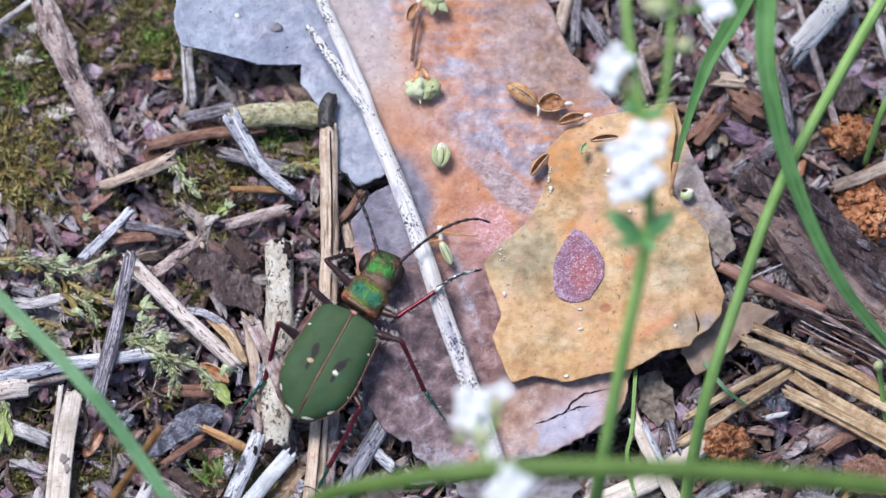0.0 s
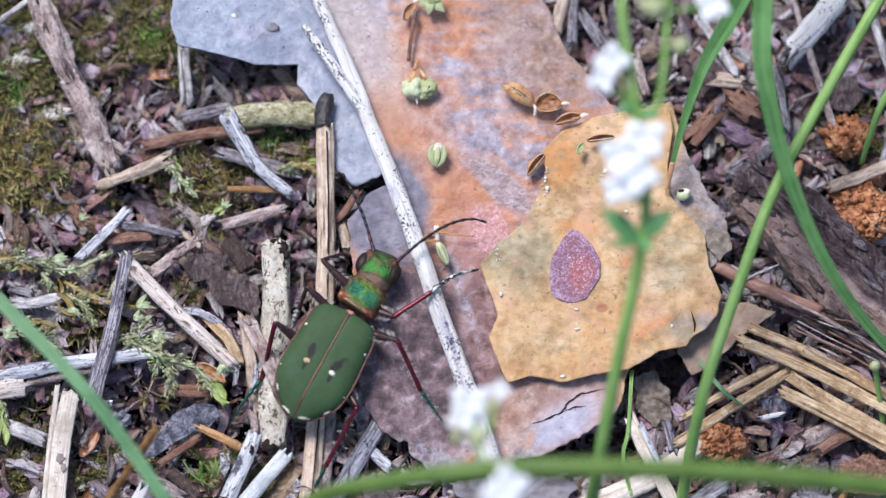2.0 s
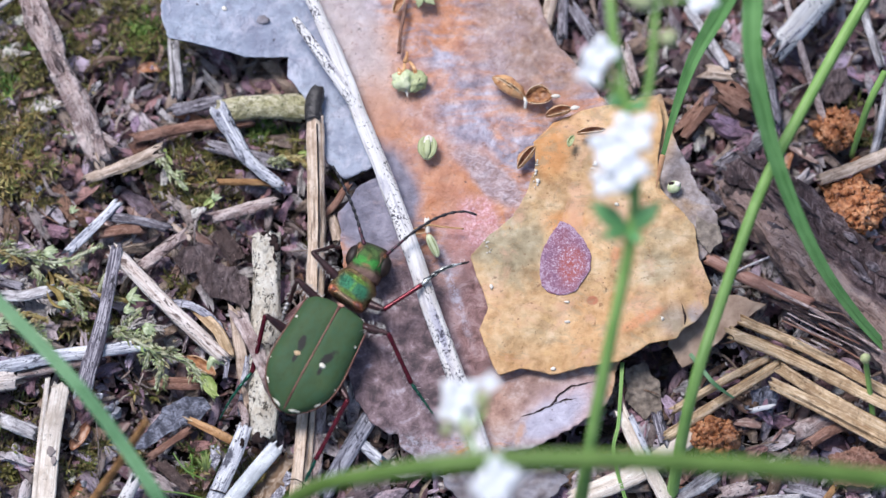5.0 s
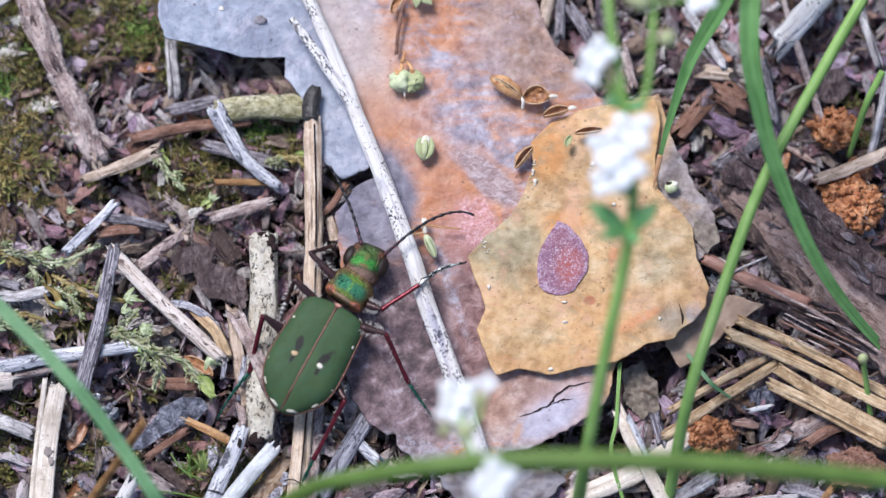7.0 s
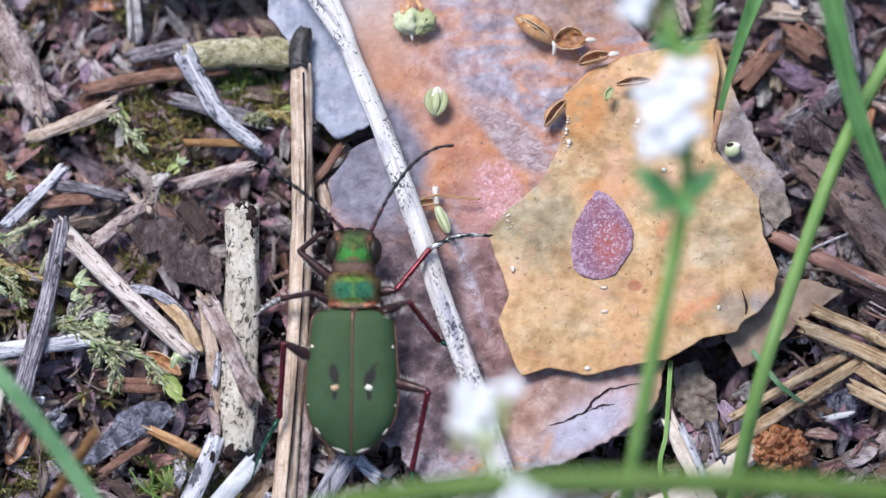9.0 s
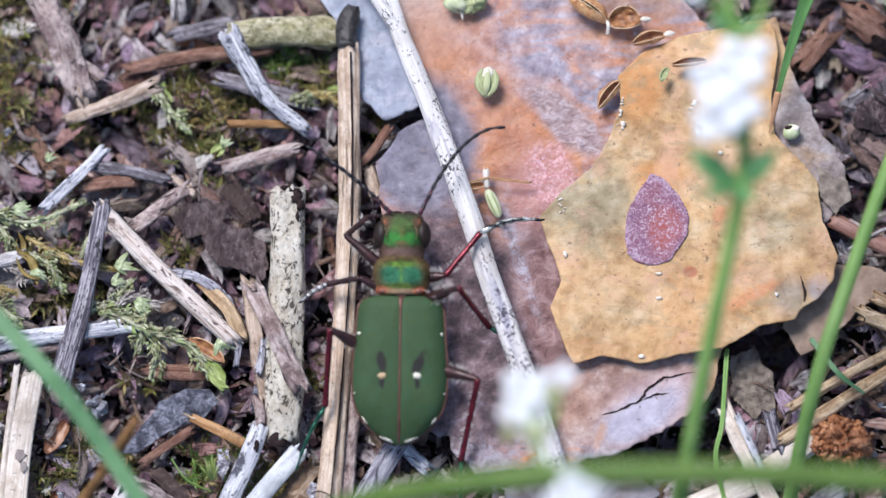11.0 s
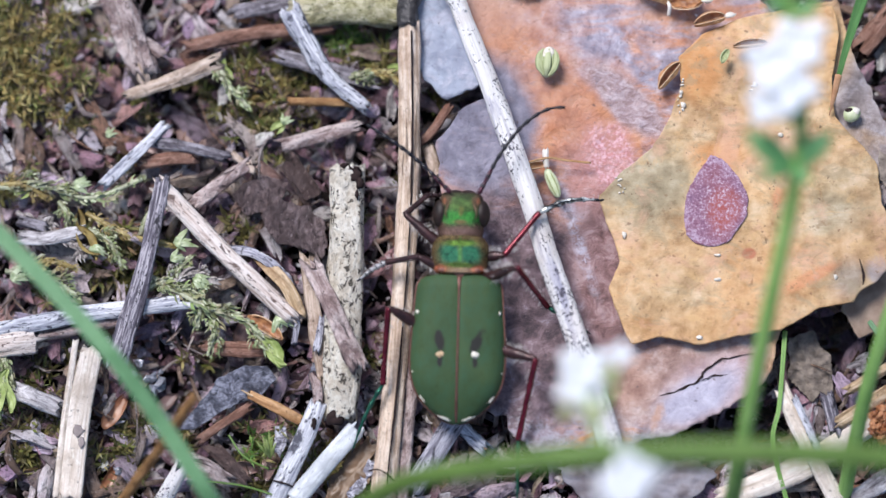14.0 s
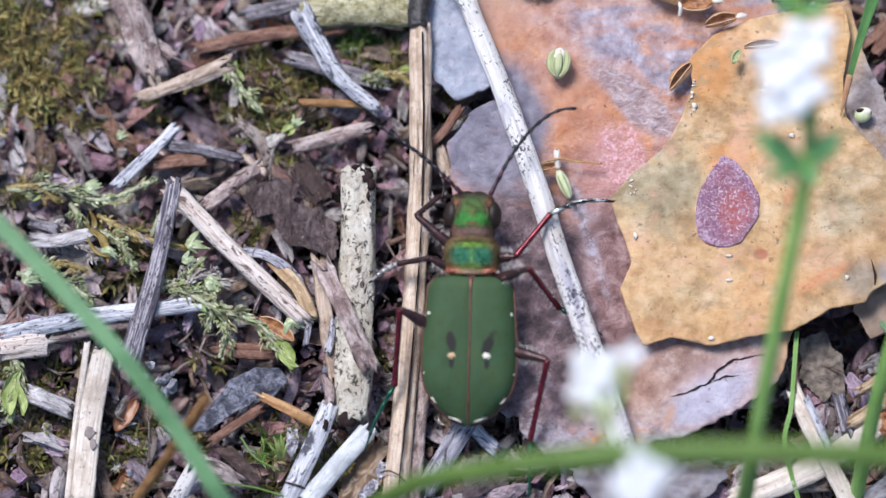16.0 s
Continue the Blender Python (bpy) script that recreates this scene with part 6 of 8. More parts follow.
def back_height(x, y):
    """The domed back: x across, y behind the base."""
    w = half_width(y) + 1e-3
    u = min(1.0, abs(x) / w)
    crown = 0.18 * math.sin(math.pi * min(1, y / 8.4)) - 0.9 * max(0.0, (y - 5.6) / 2.8) ** 2 - 0.25 * max(0.0, 1 - y / 0.7) ** 2
    return crown - (0.22 * u ** 2 + 0.6 * u ** 8) * (1 - 0.35 * max(0.0, (y - 6) / 2.4)) - 0.06 * max(0.0, 1 - abs(x) / 0.12)


def make_beetle():
    body = new("tiger_beetle")
    ORIGIN[body.name] = Vector((0, 0, 0))
    tagged(body, "green tiger beetle with cream spots standing on sticks and bark", "beetle")
    for s in (-1, 1):
        g, n, k = Geo(), 44, 18
        verts = []
        for side in (0, 1):
            for j in range(n + 1):
                y = 8.4 * (1 - math.cos(math.pi * j / n)) / 2
                for i in range(k + 1):
                    x = s * (0.015 + (half_width(y) - 0.015) * math.sin(math.pi / 2 * i / k))
                    verts.append((x, -y, back_height(x, y) - 0.1 * side))
        N = (n + 1) * (k + 1)
        faces = []
        for side in (0, 1):
            for j in range(n):
                for i in range(k):
                    a = side * N + j * (k + 1) + i
                    q = (a, a + 1, a + k + 2, a + k + 1)
                    faces.append(q if (side == 0) == (s < 0) else q[::-1])
        part("wing_case", g.add(verts, faces), ELYTRA, body)
        edge = [(s * half_width(y) * 1.005, -y, back_height(half_width(y), y) + 0.02) for y in (0.1, 0.5, 1.2, 2.5, 4, 5.2, 6.2, 7.0, 7.6, 8.05, 8.3, 8.4)]
        part("margin", tube(Geo(), edge, 0.06, 8, 1.0, 0.0, 5), COPPER, body, "thin copper-red margin")
        for x, y, r, m in ((0.98, 4.52, 0.2, CREAM if s > 0 else TAN_SPOT), (2.32, 2.15, 0.11, CREAM), (1.95, 7.0, 0.19, CREAM), (0.62, 8.1, 0.24, CREAM), (1.0, 7.98, 0.12, CREAM), (2.62, 5.5, 0.06, CREAM)):
            w = half_width(y)
            x = min(x, w - 0.12)
            hx, hy = back_height(x + 0.05, y) - back_height(x - 0.05, y), back_height(x, y - 0.05) - back_height(x, y + 0.05)
            nrm = Vector((-s * hx / 0.1, -hy / 0.1, 1)).normalized()
            turn = nrm.to_track_quat("Z", "Y").to_matrix()
            wide = (r * 1.3, r * 0.45, 0.03) if y > 6.5 else (r * 0.85, r * 1.1, 0.035)
            part("spot", ball(Geo(), Vector((s * x, -y, back_height(x, y))) + nrm * 0.012, wide, 0.7, 14, 8, turn, seed=x * s + y), m, body, "pale cream spot")
    seam = [(0, -y, back_height(0.0, y) + 0.05) for y in (0.15, 0.6, 1.2, 2.5, 4, 5.5, 7, 7.8, 8.3)]
    part("seam", tube(Geo(), seam, [0.15, 0.08, 0.06, 0.055, 0.055, 0.06, 0.07, 0.08, 0.05], 8, 0.5, 0.0, 5), COPPER, body, "copper seam between the wing cases")
    part("scutellum", sheet(Geo(), [(-0.32, 0.12), (0.32, 0.12), (0.0, -0.55)], (0, -0.08), lambda x, y: -0.17 + 0.1 * y, 0.1, 5, 30, 0.0), COPPER, body, "small copper shield")
    part("abdomen", ball(Geo(), (0, -3.9, -1.5), (2.35, 4.2, 1.15), 0.0, 24, 14), LEG_DARK, body)
    # thorax: a waisted, grooved barrel
    g, n, k = Geo(), 22, 28
    verts, faces = [], []
    for j in range(n + 1):
        y = 0.05 + 2.15 * j / n
        w = float(np.interp(y, (0.05, 0.2, 0.5, 1.2, 1.7, 2.0, 2.2), (1.3, 1.5, 1.55, 1.64, 1.6, 1.42, 1.2)))
        hgt = 0.95 - 0.12 * math.exp(-((y - 0.42) / 0.13) ** 2) - 0.12 * math.exp(-((y - 1.85) / 0.12) ** 2)
        for i in range(k):
            a = 2 * math.pi * i / k
            x, z = math.cos(a), math.sin(a)
            groove = 0.07 * math.exp(-(x / 0.07) ** 2) if z > 0 else 0
            verts.append((w * (abs(x) ** 0.85) * (1 if x > 0 else -1), y, -0.95 + (hgt - groove) * z))
    for j in range(n):
        for i in range(k):
            a, b = j * k + i, j * k + (i + 1) % k
            faces.append((a, b, b + k, a + k))
    faces += [tuple(range(k))[::-1], tuple(n * k + i for i in range(k))]
    thorax = part("thorax", g.add(verts, faces), THORAX, body)
    for s in (-1, 1):
        part("collar_mark", ball(Geo(), (s * 0.98, 0.24, -0.22), (0.26, 0.12, 0.08), 0.2, 10, 6), COPPER, thorax, "coppery red corner")
    # head, keyed about the neck
    head = new("head", mesh_of("head", head_shape(), HEAD))
    head.parent = body
    ORIGIN[head.name] = Vector((0, 0, 0))
    for s in (-1, 1):
        part("eye", ball(Geo(), (s * 1.13, 1.3, -0.34), (0.5, 0.82, 0.5), 0.0, 20, 14), EYE, head, "bulging dark eye")
        part("brow", tube(Geo(), [(s * 0.8, 0.95, 0.44), (s * 0.86, 1.35, 0.5), (s * 0.74, 1.75, 0.42)], [0.02, 0.04, 0.02], 8), COPPER, head, "coppery ridge beside the eye")
        part("jaw", tube(Geo(), [(s * 0.62, 2.0, -0.7), (s * 0.66, 2.4, -0.8), (s * 0.35, 2.6, -0.9), (s * 0.02, 2.62, -0.95)], [0.24, 0.2, 0.12, 0.03], 8), LEG_DARK, head, "curved dark jaw")
    part("lip", ball(Geo(), (0, 2.2, -0.62), (0.6, 0.22, 0.15), 0.1, 14, 8), CREAM, head, "pale upper lip")
    return body, head, thorax


def head_shape():
    g, n, k = Geo(), 20, 26
    verts, faces = [], []
    for j in range(n + 1):
        y = -0.15 + 2.65 * j / n
        w = float(np.interp(y, (-0.15, 0.0, 0.35, 0.7, 1.3, 1.9, 2.3, 2.5), (1.14, 1.24, 1.3, 1.27, 1.2, 1.24, 1.2, 0.98)))
        h = float(np.interp(y, (-0.15, 0.1, 0.5, 1.1, 1.8, 2.3, 2.5), (0.62, 0.72, 0.74, 0.84, 0.78, 0.6, 0.4)))
        for i in range(k):
            a = 2 * math.pi * i / k
            verts.append((w * math.cos(a), y, -0.35 + h * math.sin(a)))
    for j in range(n):
        for i in range(k):
            a, b = j * k + i, j * k + (i + 1) % k
            faces.append((a, b, b + k, a + k))
    faces += [tuple(range(k))[::-1], tuple(n * k + i for i in range(k))]
    return g.add(verts, faces)


BEETLE, BEETLE_HEAD, BEETLE_THORAX = make_beetle()


def limb(name, length, radii, material, bristles=0, bow=0.0, label="", seed=0, nodes=0, arch=None, shaggy=1.0, joints=False):
    """A limb piece from its joint along +y, as a part of the beetle."""
    g = Geo()
    k = 7
    pts = [(bow * length * math.sin(math.pi * i / (k - 1)), length * i / (k - 1), 0) for i in range(k)]
    rr = [float(np.interp(i / (k - 1), np.linspace(0, 1, len(radii)), radii)) for i in range(k)]
    if nodes:
        pts2, r2 = [], []
        for i in range(nodes * 3 + 1):
            f = i / (nodes * 3)
            off = bow * math.sin(math.pi * f) if arch is None else float(np.interp(f, (0, 0.14, 0.275, 0.42, 0.553, 0.65, 0.743, 0.82, 0.896, 0.95, 1.0), arch))
            pts2.append((off * length, length * f, 0))
            r2.append(float(np.interp(f, np.linspace(0, 1, len(radii)), radii)) * (1.22 if i % 3 == 2 else 0.86))
        tube(g, pts2, r2, 8, 1.0, 0.0, 3)
    else:
        tube(g, pts, rr, 10, 1.0, 0.0, 4)
    ob = new(name, mesh_of(name, g, material))
    ob.parent = BEETLE
    ORIGIN[ob.name] = Vector((0, 0, 0))
    tagged(ob, label)
    if joints:
        for i in range(1, nodes + 1):
            f = (3 * i - 1) / (nodes * 3) if i < nodes else 1.0
            r = float(np.interp(f, np.linspace(0, 1, len(radii)), radii))
            c = Vector((bow * math.sin(math.pi * f) * length, length * f, 0))
            part("joint" if i < nodes else "claw", ball(Geo(), c, (r * 1.2, 0.09 if i < nodes else 0.22, r * 1.2), 0.0, 10, 7), FEELER, ob, "black joint" if i < nodes else "dark claw")
    if bristles:
        rng, h = random.Random(seed), Geo()
        for _ in range(bristles):
            f, a = rng.uniform(0.1, 0.98), rng.choice((0.0, math.pi)) + rng.gauss(0, 0.4)
            r = float(np.interp(f, np.linspace(0, 1, len(radii)), radii))
            d = Vector((math.cos(a), 0.5, math.sin(a))).normalized()
            p = Vector((bow * length * math.sin(math.pi * f), length * f, 0)) + Vector((math.cos(a), 0, math.sin(a))) * r * 0.8
            q = p + d * rng.uniform(0.18, 0.4) * shaggy
            tube(h, [p, p.lerp(q, 0.5), q], [0.016, 0.013, 0.005], 4, 1.0, 0.0, 1, up=(0.3, 0.2, 0.9))
        part("bristles", h, BRISTLE, ob, "fine pale bristles")
    return ob


def aim(a, b):
    """A pose at a, in metres, whose +y runs towards b."""
    d = (Vector(b) - Vector(a)).normalized()
    side = d.cross(Vector((0, 0, 1)))
    side = side.normalized() if side.length > 1e-5 else Vector((1, 0, 0))
    m = Matrix((side, d, side.cross(d))).transposed().to_4x4()
    return Matrix.Translation(Vector(a)) @ m


# hip, knee, ankle and toe of each leg, before and after the turn
LEGS = [
    ("front", [(-5.68, -4.19, 4.2), (-8.17, -1.7, 4.6), (-6.82, -0.95, 3), (-5.64, -1.07, 2.4)], [(-5.76, -5.09, 4.6), (-8.08, -3.12, 4.8), (-6.86, -1.73, 3.4), (-5.53, -1.52, 2.6)], LEG_DARK, 0.0),
    ("front", [(-4.7, -5.1, 4.2), (-3.2, -5.75, 4.8), (-0.35, -3.87, 4.9), (3.56, -1.79, 4.0)], [(-3.46, -5.44, 4.6), (-2.47, -5.43, 5), (-0.69, -3.18, 5), (2.74, -2.12, 4.3)], LEG_RED, -0.09),
    ("middle", [(-7.25, -5.59, 4.2), (-9.22, -3.62, 4.8), (-9.88, -5.01, 3.2), (-10.3, -6.15, 2.4)], [(-5.42, -6.42, 4.5), (-7.27, -5.57, 5), (-8.94, -5.74, 4.2), (-10.48, -6.59, 3.6)], LEG_DARK, 0.05),
    ("middle", [(-4.9, -6.85, 4.4), (-2.89, -7.58, 5.6), (-1.29, -10.77, 3.6), (0.46, -13.21, 3.2)], [(-3.44, -6.7, 4.8), (-1.71, -6.38, 6.6), (0.0, -8.04, 3.4), (2.3, -9.4, 2.9)], LEG_RED, 0.0),
    ("hind", [(-9.41, -7.59, 4.2), (-11.43, -6.21, 5.2), (-12.4, -9.75, 2.8), (-14.86, -13.27, 1.8)], [(-6.8, -9.55, 4.2), (-8.92, -8.52, 5.2), (-9.21, -12.71, 3.4), (-10.89, -16.35, 2.6)], LEG_RED, 0.04),
    ("hind", [(-6.9, -10.0, 4), (-5.7, -12.1, 4.8), (-8.12, -16.38, 3), (-9.3, -18.6, 1.8)], [(-2.81, -10.62, 4.2), (-0.6, -11.33, 5.2), (-1.46, -15.28, 3.4), (-1.55, -18.9, 2.6)], LEG_RED, 0.0),
]
# base and tip of each antenna, before and after
FEELERS = [
    ([(-4.57, -1.23, 5.3), (-6.96, 4.83, 5)], [(-5.54, -2.03, 5.9), (-10.3, 1.74, 6.2)], 0.04),
    ([(-2.99, -2.01, 5.6), (2.92, 0.64, 5.6)], [(-3.92, -2.07, 5.9), (0.87, 2.82, 6.4)], -0.10),
]


# sideways offset of the arched antenna along its length
ANTENNA_ARCH = (0, -0.044, -0.087, -0.118, -0.138, -0.141, -0.133, -0.117, -0.088, -0.05, 0)


def local(stand, p):
    return stand.inverted() @ (Vector(p) * MM)


def beetle_limbs():
    """Builds the limbs and gives (limb, pose before, pose after) for each."""
    out = []
    for i, (which, a, b, mat, bow) in enumerate(LEGS):
        ja, jb = [local(STAND_A, p) for p in a], [local(STAND_B, p) for p in b]
        ln = [(jb[k + 1] - jb[k]).length / MM for k in range(3)]
        ln[1] = (ln[1] + (ja[2] - ja[1]).length / MM) / 2
        thick = {"front": 0.34, "middle": 0.34, "hind": 0.38}[which]
        femur = limb(which + "_femur", ln[0], (0.16, thick * 0.9, thick), LEG_DARK, 70, 0, "dark bronze thigh", i, shaggy=1.25)
        tibia = limb(which + "_tibia", ln[1], (0.18, 0.175, 0.155, 0.185), mat, 44, 0, "slender shin with pale bristles", i + 20)
        tarsus = limb(which + "_tarsus", ln[2], (0.17, 0.17, 0.14, 0.06) if i in (1, 2) else (0.13, 0.12, 0.09, 0.04), LEG_GREEN if which == "hind" or i == 3 else FOOT_REFLECTION if i == 2 else FOOT_SHEEN if i == 1 else LEG_DARK, 7, bow, "thin jointed foot", i + 40, 5, joints=True)
        rows = []
        for j in (ja, jb):
            f = aim(j[1], j[0])
            t = aim(j[1], j[2])
            end = t @ Vector((0, ln[1] * MM, 0))
            rows.append((f, t, aim(end, j[3])))
        for k, ob in enumerate((femur, tibia, tarsus)):
            out.append((ob, rows[0][k], rows[1][k]))
    for i, (a, b, bow) in enumerate(FEELERS):
        ja, jb = [local(STAND_A, p) for p in a], [local(STAND_B, p) for p in b]
        ln = (jb[1] - jb[0]).length / MM
        arch = ANTENNA_ARCH if i else None
        ob = limb("antenna", ln, (0.12, 0.105, 0.11, 0.105, 0.08), FEELER, 0, bow, "thin bluish-black jointed antenna", 60 + i, 11, arch)
        lean = (arch[2] / 0.275) if i else bow * 2.7
        base = [(lean * ln * f * (1 if i else 1 - f), ln * f, 0) for f in (0.0, 0.05, 0.10, 0.16, 0.22)]
        part("base_segment", tube(Geo(), base, [0.15, 0.13, 0.105, 0.12, 0.085], 9, 1.0, 0.0, 4), FEELER_BASE, ob, "purple-red first joints")
        out.append((ob, aim(*ja), aim(*jb)))
    return out


BEETLE_PARTS = beetle_limbs()


# ---- orange crumbs ----
def crumbly(at, size, seed, label, lumps=0.6):
    rng = random.Random(seed)
    t = thing("resin_crumb", at, label, "crumb", "orange crumbs on the litter")
    part("core", ball(Geo(), at, (size[0] * 0.88, size[1] * 0.88, size[2] * 0.85), 0.9, 30, 18, freq=1.6, seed=seed), RESIN, t)
    for _ in range(210):
        d = Vector((rng.gauss(0, 1), rng.gauss(0, 1), abs(rng.gauss(0, 0.7)))).normalized() * rng.uniform(0.8, 1.04)
        r = rng.uniform(0.045, 0.13)
        g = ball(Geo(), (at[0] + d.x * size[0], at[1] + d.y * size[1], at[2] + d.z * size[2]), (r * size[0] * rng.uniform(0.8, 1.7), r * size[0], r * size[0] * 0.8), lumps * 1.3, 8, 5, Euler((rng.random() * 3, rng.random() * 3, rng.random() * 3)).to_matrix(), seed=rng.random() * 20)
        part("granule", g, RESIN, t)


crumbly((28.91, 7.75, 1.6), (1.6, 1.4, 0.9), 1, "orange crumbly lump of rotten wood", 0.9)
crumbly((29.92, 2.13, 1.8), (2.1, 1.9, 1.0), 2, "large orange-brown crumbly lump of rotten wood")
crumbly((19.91, -14.23, 1.8), (1.6, 1.2, 0.9), 3, "glossy orange crumbly lump on the litter")


# ---- husks and green seed cases on the bark ----
def boat(geo, at, length, width, turn, curl=0.0, shut=100.0):
    """A dry open shell: a boat-shaped skin with thickness."""
    c, s = math.cos(radians(turn)), math.sin(radians(turn))
    n, k, verts, faces = 14, 10, [], []
    for side in (0, 1):
        for i in range(n + 1):
            t = -1 + 2 * i / n
            w = (width / 2 - 0.03 * side) * max(0.04, 1 - t * t) ** 0.6
            for j in range(k + 1):
                a = radians(-shut + 2 * shut * j / k)
                u, v, z = t * length / 2, w * math.sin(a) + curl * (1 - t * t), w * 0.8 * (1 - math.cos(a)) + 0.12 * t * t + 0.05 * side
                v += 0.13 * width * nz(u * 1.8 + turn, j * 0.5, 0.0)
                z += 0.16 * width * nz(u * 2.2 + turn, j * 0.7, 3.0)
                verts.append((at[0] + c * u - s * v, at[1] + s * u + c * v, at[2] + z))
    N = (n + 1) * (k + 1)
    for i in range(n):
        for j in range(k):
            a = i * (k + 1) + j
            faces += [(a, a + k + 1, a + k + 2, a + 1), (N + a + 1, N + a + k + 2, N + a + k + 1, N + a)]
        for a in (i * (k + 1), i * (k + 1) + k):
            faces.append((a, N + a, N + a + k + 1, a + k + 1))
    return geo.add(verts, faces)


def husk(at, length, width, turn, label, material=HUSK, tip=True, shut=100.0):
    t = thing("seed_husk", at, label, "husk", "husks on the bark")
    shell = part("shell", boat(Geo(), at, length, width, turn, 0.12 * width, shut), material, t)
    if shut < 110:
        part("lining", boat(Geo(), (at[0], at[1], at[2] + 0.07), length * 0.9, width * 0.86, turn, 0.1 * width, min(shut, 95.0)), HUSK_LINING if material is HUSK else material, shell, "darker inside of the shell")
    c, s = math.cos(radians(turn)), math.sin(radians(turn))
    for side in (-1, 1):
        line = []
        for k in range(9):
            q = -0.98 + 1.96 * k / 8
            w = width / 2 * max(0.04, 1 - q * q) ** 0.6
            u, v = q * length / 2, side * w * math.sin(radians(shut)) + 0.12 * width * (1 - q * q)
            line.append((at[0] + c * u - s * v, at[1] + s * u + c * v, at[2] + w * 0.8 * (1 - math.cos(radians(shut))) + 0.12 * q * q + 0.03))
        part("rim", tube(Geo(), line, [0.015] + [0.032] * 7 + [0.015], 7, 0.8, 0.6, 4, seed=turn + side), HUSK_RIM if material is HUSK else material, shell)
    if tip:
        e = [Vector((at[0] + c * u * length, at[1] + s * u * length, at[2] + z)) for u, z in ((0.44, 0.2), (0.55, 0.3), (0.68, 0.2), (0.8, 0.1))]
        part("tip", tube(Geo(), e, [0.06, 0.15, 0.17, 0.04], 8, 0.5, 0.5, 4, seed=turn), PALE_TIP, t, "pale dry tip")


def calyx(at, size, turn, lobes, label, spread=150):
    t = thing("seed_case", at, label, "seed", "seed cases on the bark")
    part("capsule", ball(Geo(), (at[0], at[1], at[2] + size * 0.35), (size * 0.42, size * 0.5, size * 0.35), 0.15, 14, 9, seed=turn), CALYX, t)
    for i in range(lobes):
        a = radians(turn - spread / 2 + i * spread / max(1, lobes - 1))
        d = Vector((math.cos(a), math.sin(a), 0))
        c = Vector(at) + Vector((0, 0, size * (0.3 + 0.15 * (i % 2))))
        ln = 0.85 + 0.3 * ((i * 7) % 3) / 2
        part("lobe", tube(Geo(), [c, c + d * size * 0.5 * ln + Vector((0, 0, 0.15)), c + d * size * ln], [size * 0.2, size * 0.33, 0.04], 10, 0.4, 0.2, 5, fold=0.35, seed=i), CALYX, t)
    d = Vector((math.cos(radians(turn + 180)), math.sin(radians(turn + 180)), 0))
    c = Vector(at) + Vector((0, 0, size * 0.3))
    part("stalk", tube(Geo(), [c, c + d * size * 0.6 + Vector((0.15, 0, 0.1)), c + d * size * 1.1], [0.14, 0.1, 0.06], 8, 0.8, 0.2, 5), HUSK, t, "brown dry stalk")


husk((5.56, 10.38, 3.1), 2.8, 1.15, -34, "curled orange-brown seed husk on bark", tip=False, shut=172)
husk((7.67, 9.72, 3.1), 1.95, 1.4, 4, "open orange-brown seed husk with a pale tip", shut=72)
husk((9.08, 8.63, 3.2), 1.9, 0.8, 15, "dark brown dry seed husk with a white tip", shut=140)
husk((6.78, 5.38, 3.2), 2.0, 0.8, 52, "brown dry seed husk split along its edge", tip=False, shut=150)
husk((11.35, 7.08, 4), 2.0, 0.62, 7, "small reddish husk on the ochre flake", tip=False, shut=145)
stick("dry_stalk", [(6.6, 9.75, 3.4), (6.75, 9.4, 3.5), (6.72, 8.95, 3.2)], 0.2, PALE_TIP, "short white stalk of a husk", "stalk")
husk((9.92, 6.38, 4), 0.9, 0.4, 65, "yellow-green scrap of a husk", CALYX, False)


def twin_capsule(at, r, label):
    """Two plump lobed green capsules side by side on dry brown stalks."""
    t = thing("seed_case", at, label, "seed", "seed cases on the bark")
    for k, (dx, dy, s, turn) in enumerate(((-0.7, 0.0, 1.15, 10), (0.65, 0.1, 1.0, -35), (-1.5, -0.2, 0.5, 60), (0.1, -0.55, 0.6, 0))):
        m = Matrix.Rotation(radians(turn), 3, "Z")
        c = Vector((at[0] + dx * r, at[1] + dy * r, at[2] + r * 0.55))
        pod = part("capsule", ball(Geo(), c, (r * s * 0.92, r * s * 0.88, r * s * 0.6), 0.5, 20, 12, m, 0.9, k * 2.1 + 0.6), CALYX if k % 2 else PALE_BUD, t)
        if k == 1:
            slit = [c + m @ Vector((0.1 * r, v * r, r * s * math.sqrt(1 - v * v) * 0.62)) for v in (-0.3, -0.1, 0.1, 0.3)]
            part("slit", tube(Geo(), slit, [0.01, 0.03, 0.035, 0.01], 6, 0.6), CRACK, pod, "dark slit")
    beak = [Vector((at[0] + x * r, at[1] + y * r, at[2] + 0.25)) for x, y in ((-0.5, -0.8), (-0.45, -1.2), (-0.4, -1.5))]
    part("beak", tube(Geo(), beak, [0.13, 0.08, 0.03], 7), PALE_TIP, t, "pale pointed end")
    for a, q in (((-0.9, 0.6), (-0.75, 2.0)), ((-1.2, 0.3), (-1.35, 1.4)), ((0.5, 0.6), (-0.3, 2.1)), ((-0.7, 1.9), (-0.45, 3.0))):
        line = [Vector((at[0] + x * r, at[1] + y * r, at[2] + z)) for x, y, z in ((*a, 0.5), ((a[0] + q[0]) / 2 + 0.1, (a[1] + q[1]) / 2, 0.65), (*q, 0.35))]
        part("stalk", tube(Geo(), line, [0.2, 0.16, 0.08], 8, 0.5, 0.3, 5, seed=q[0]), HUSK, t, "brown dry stalk")


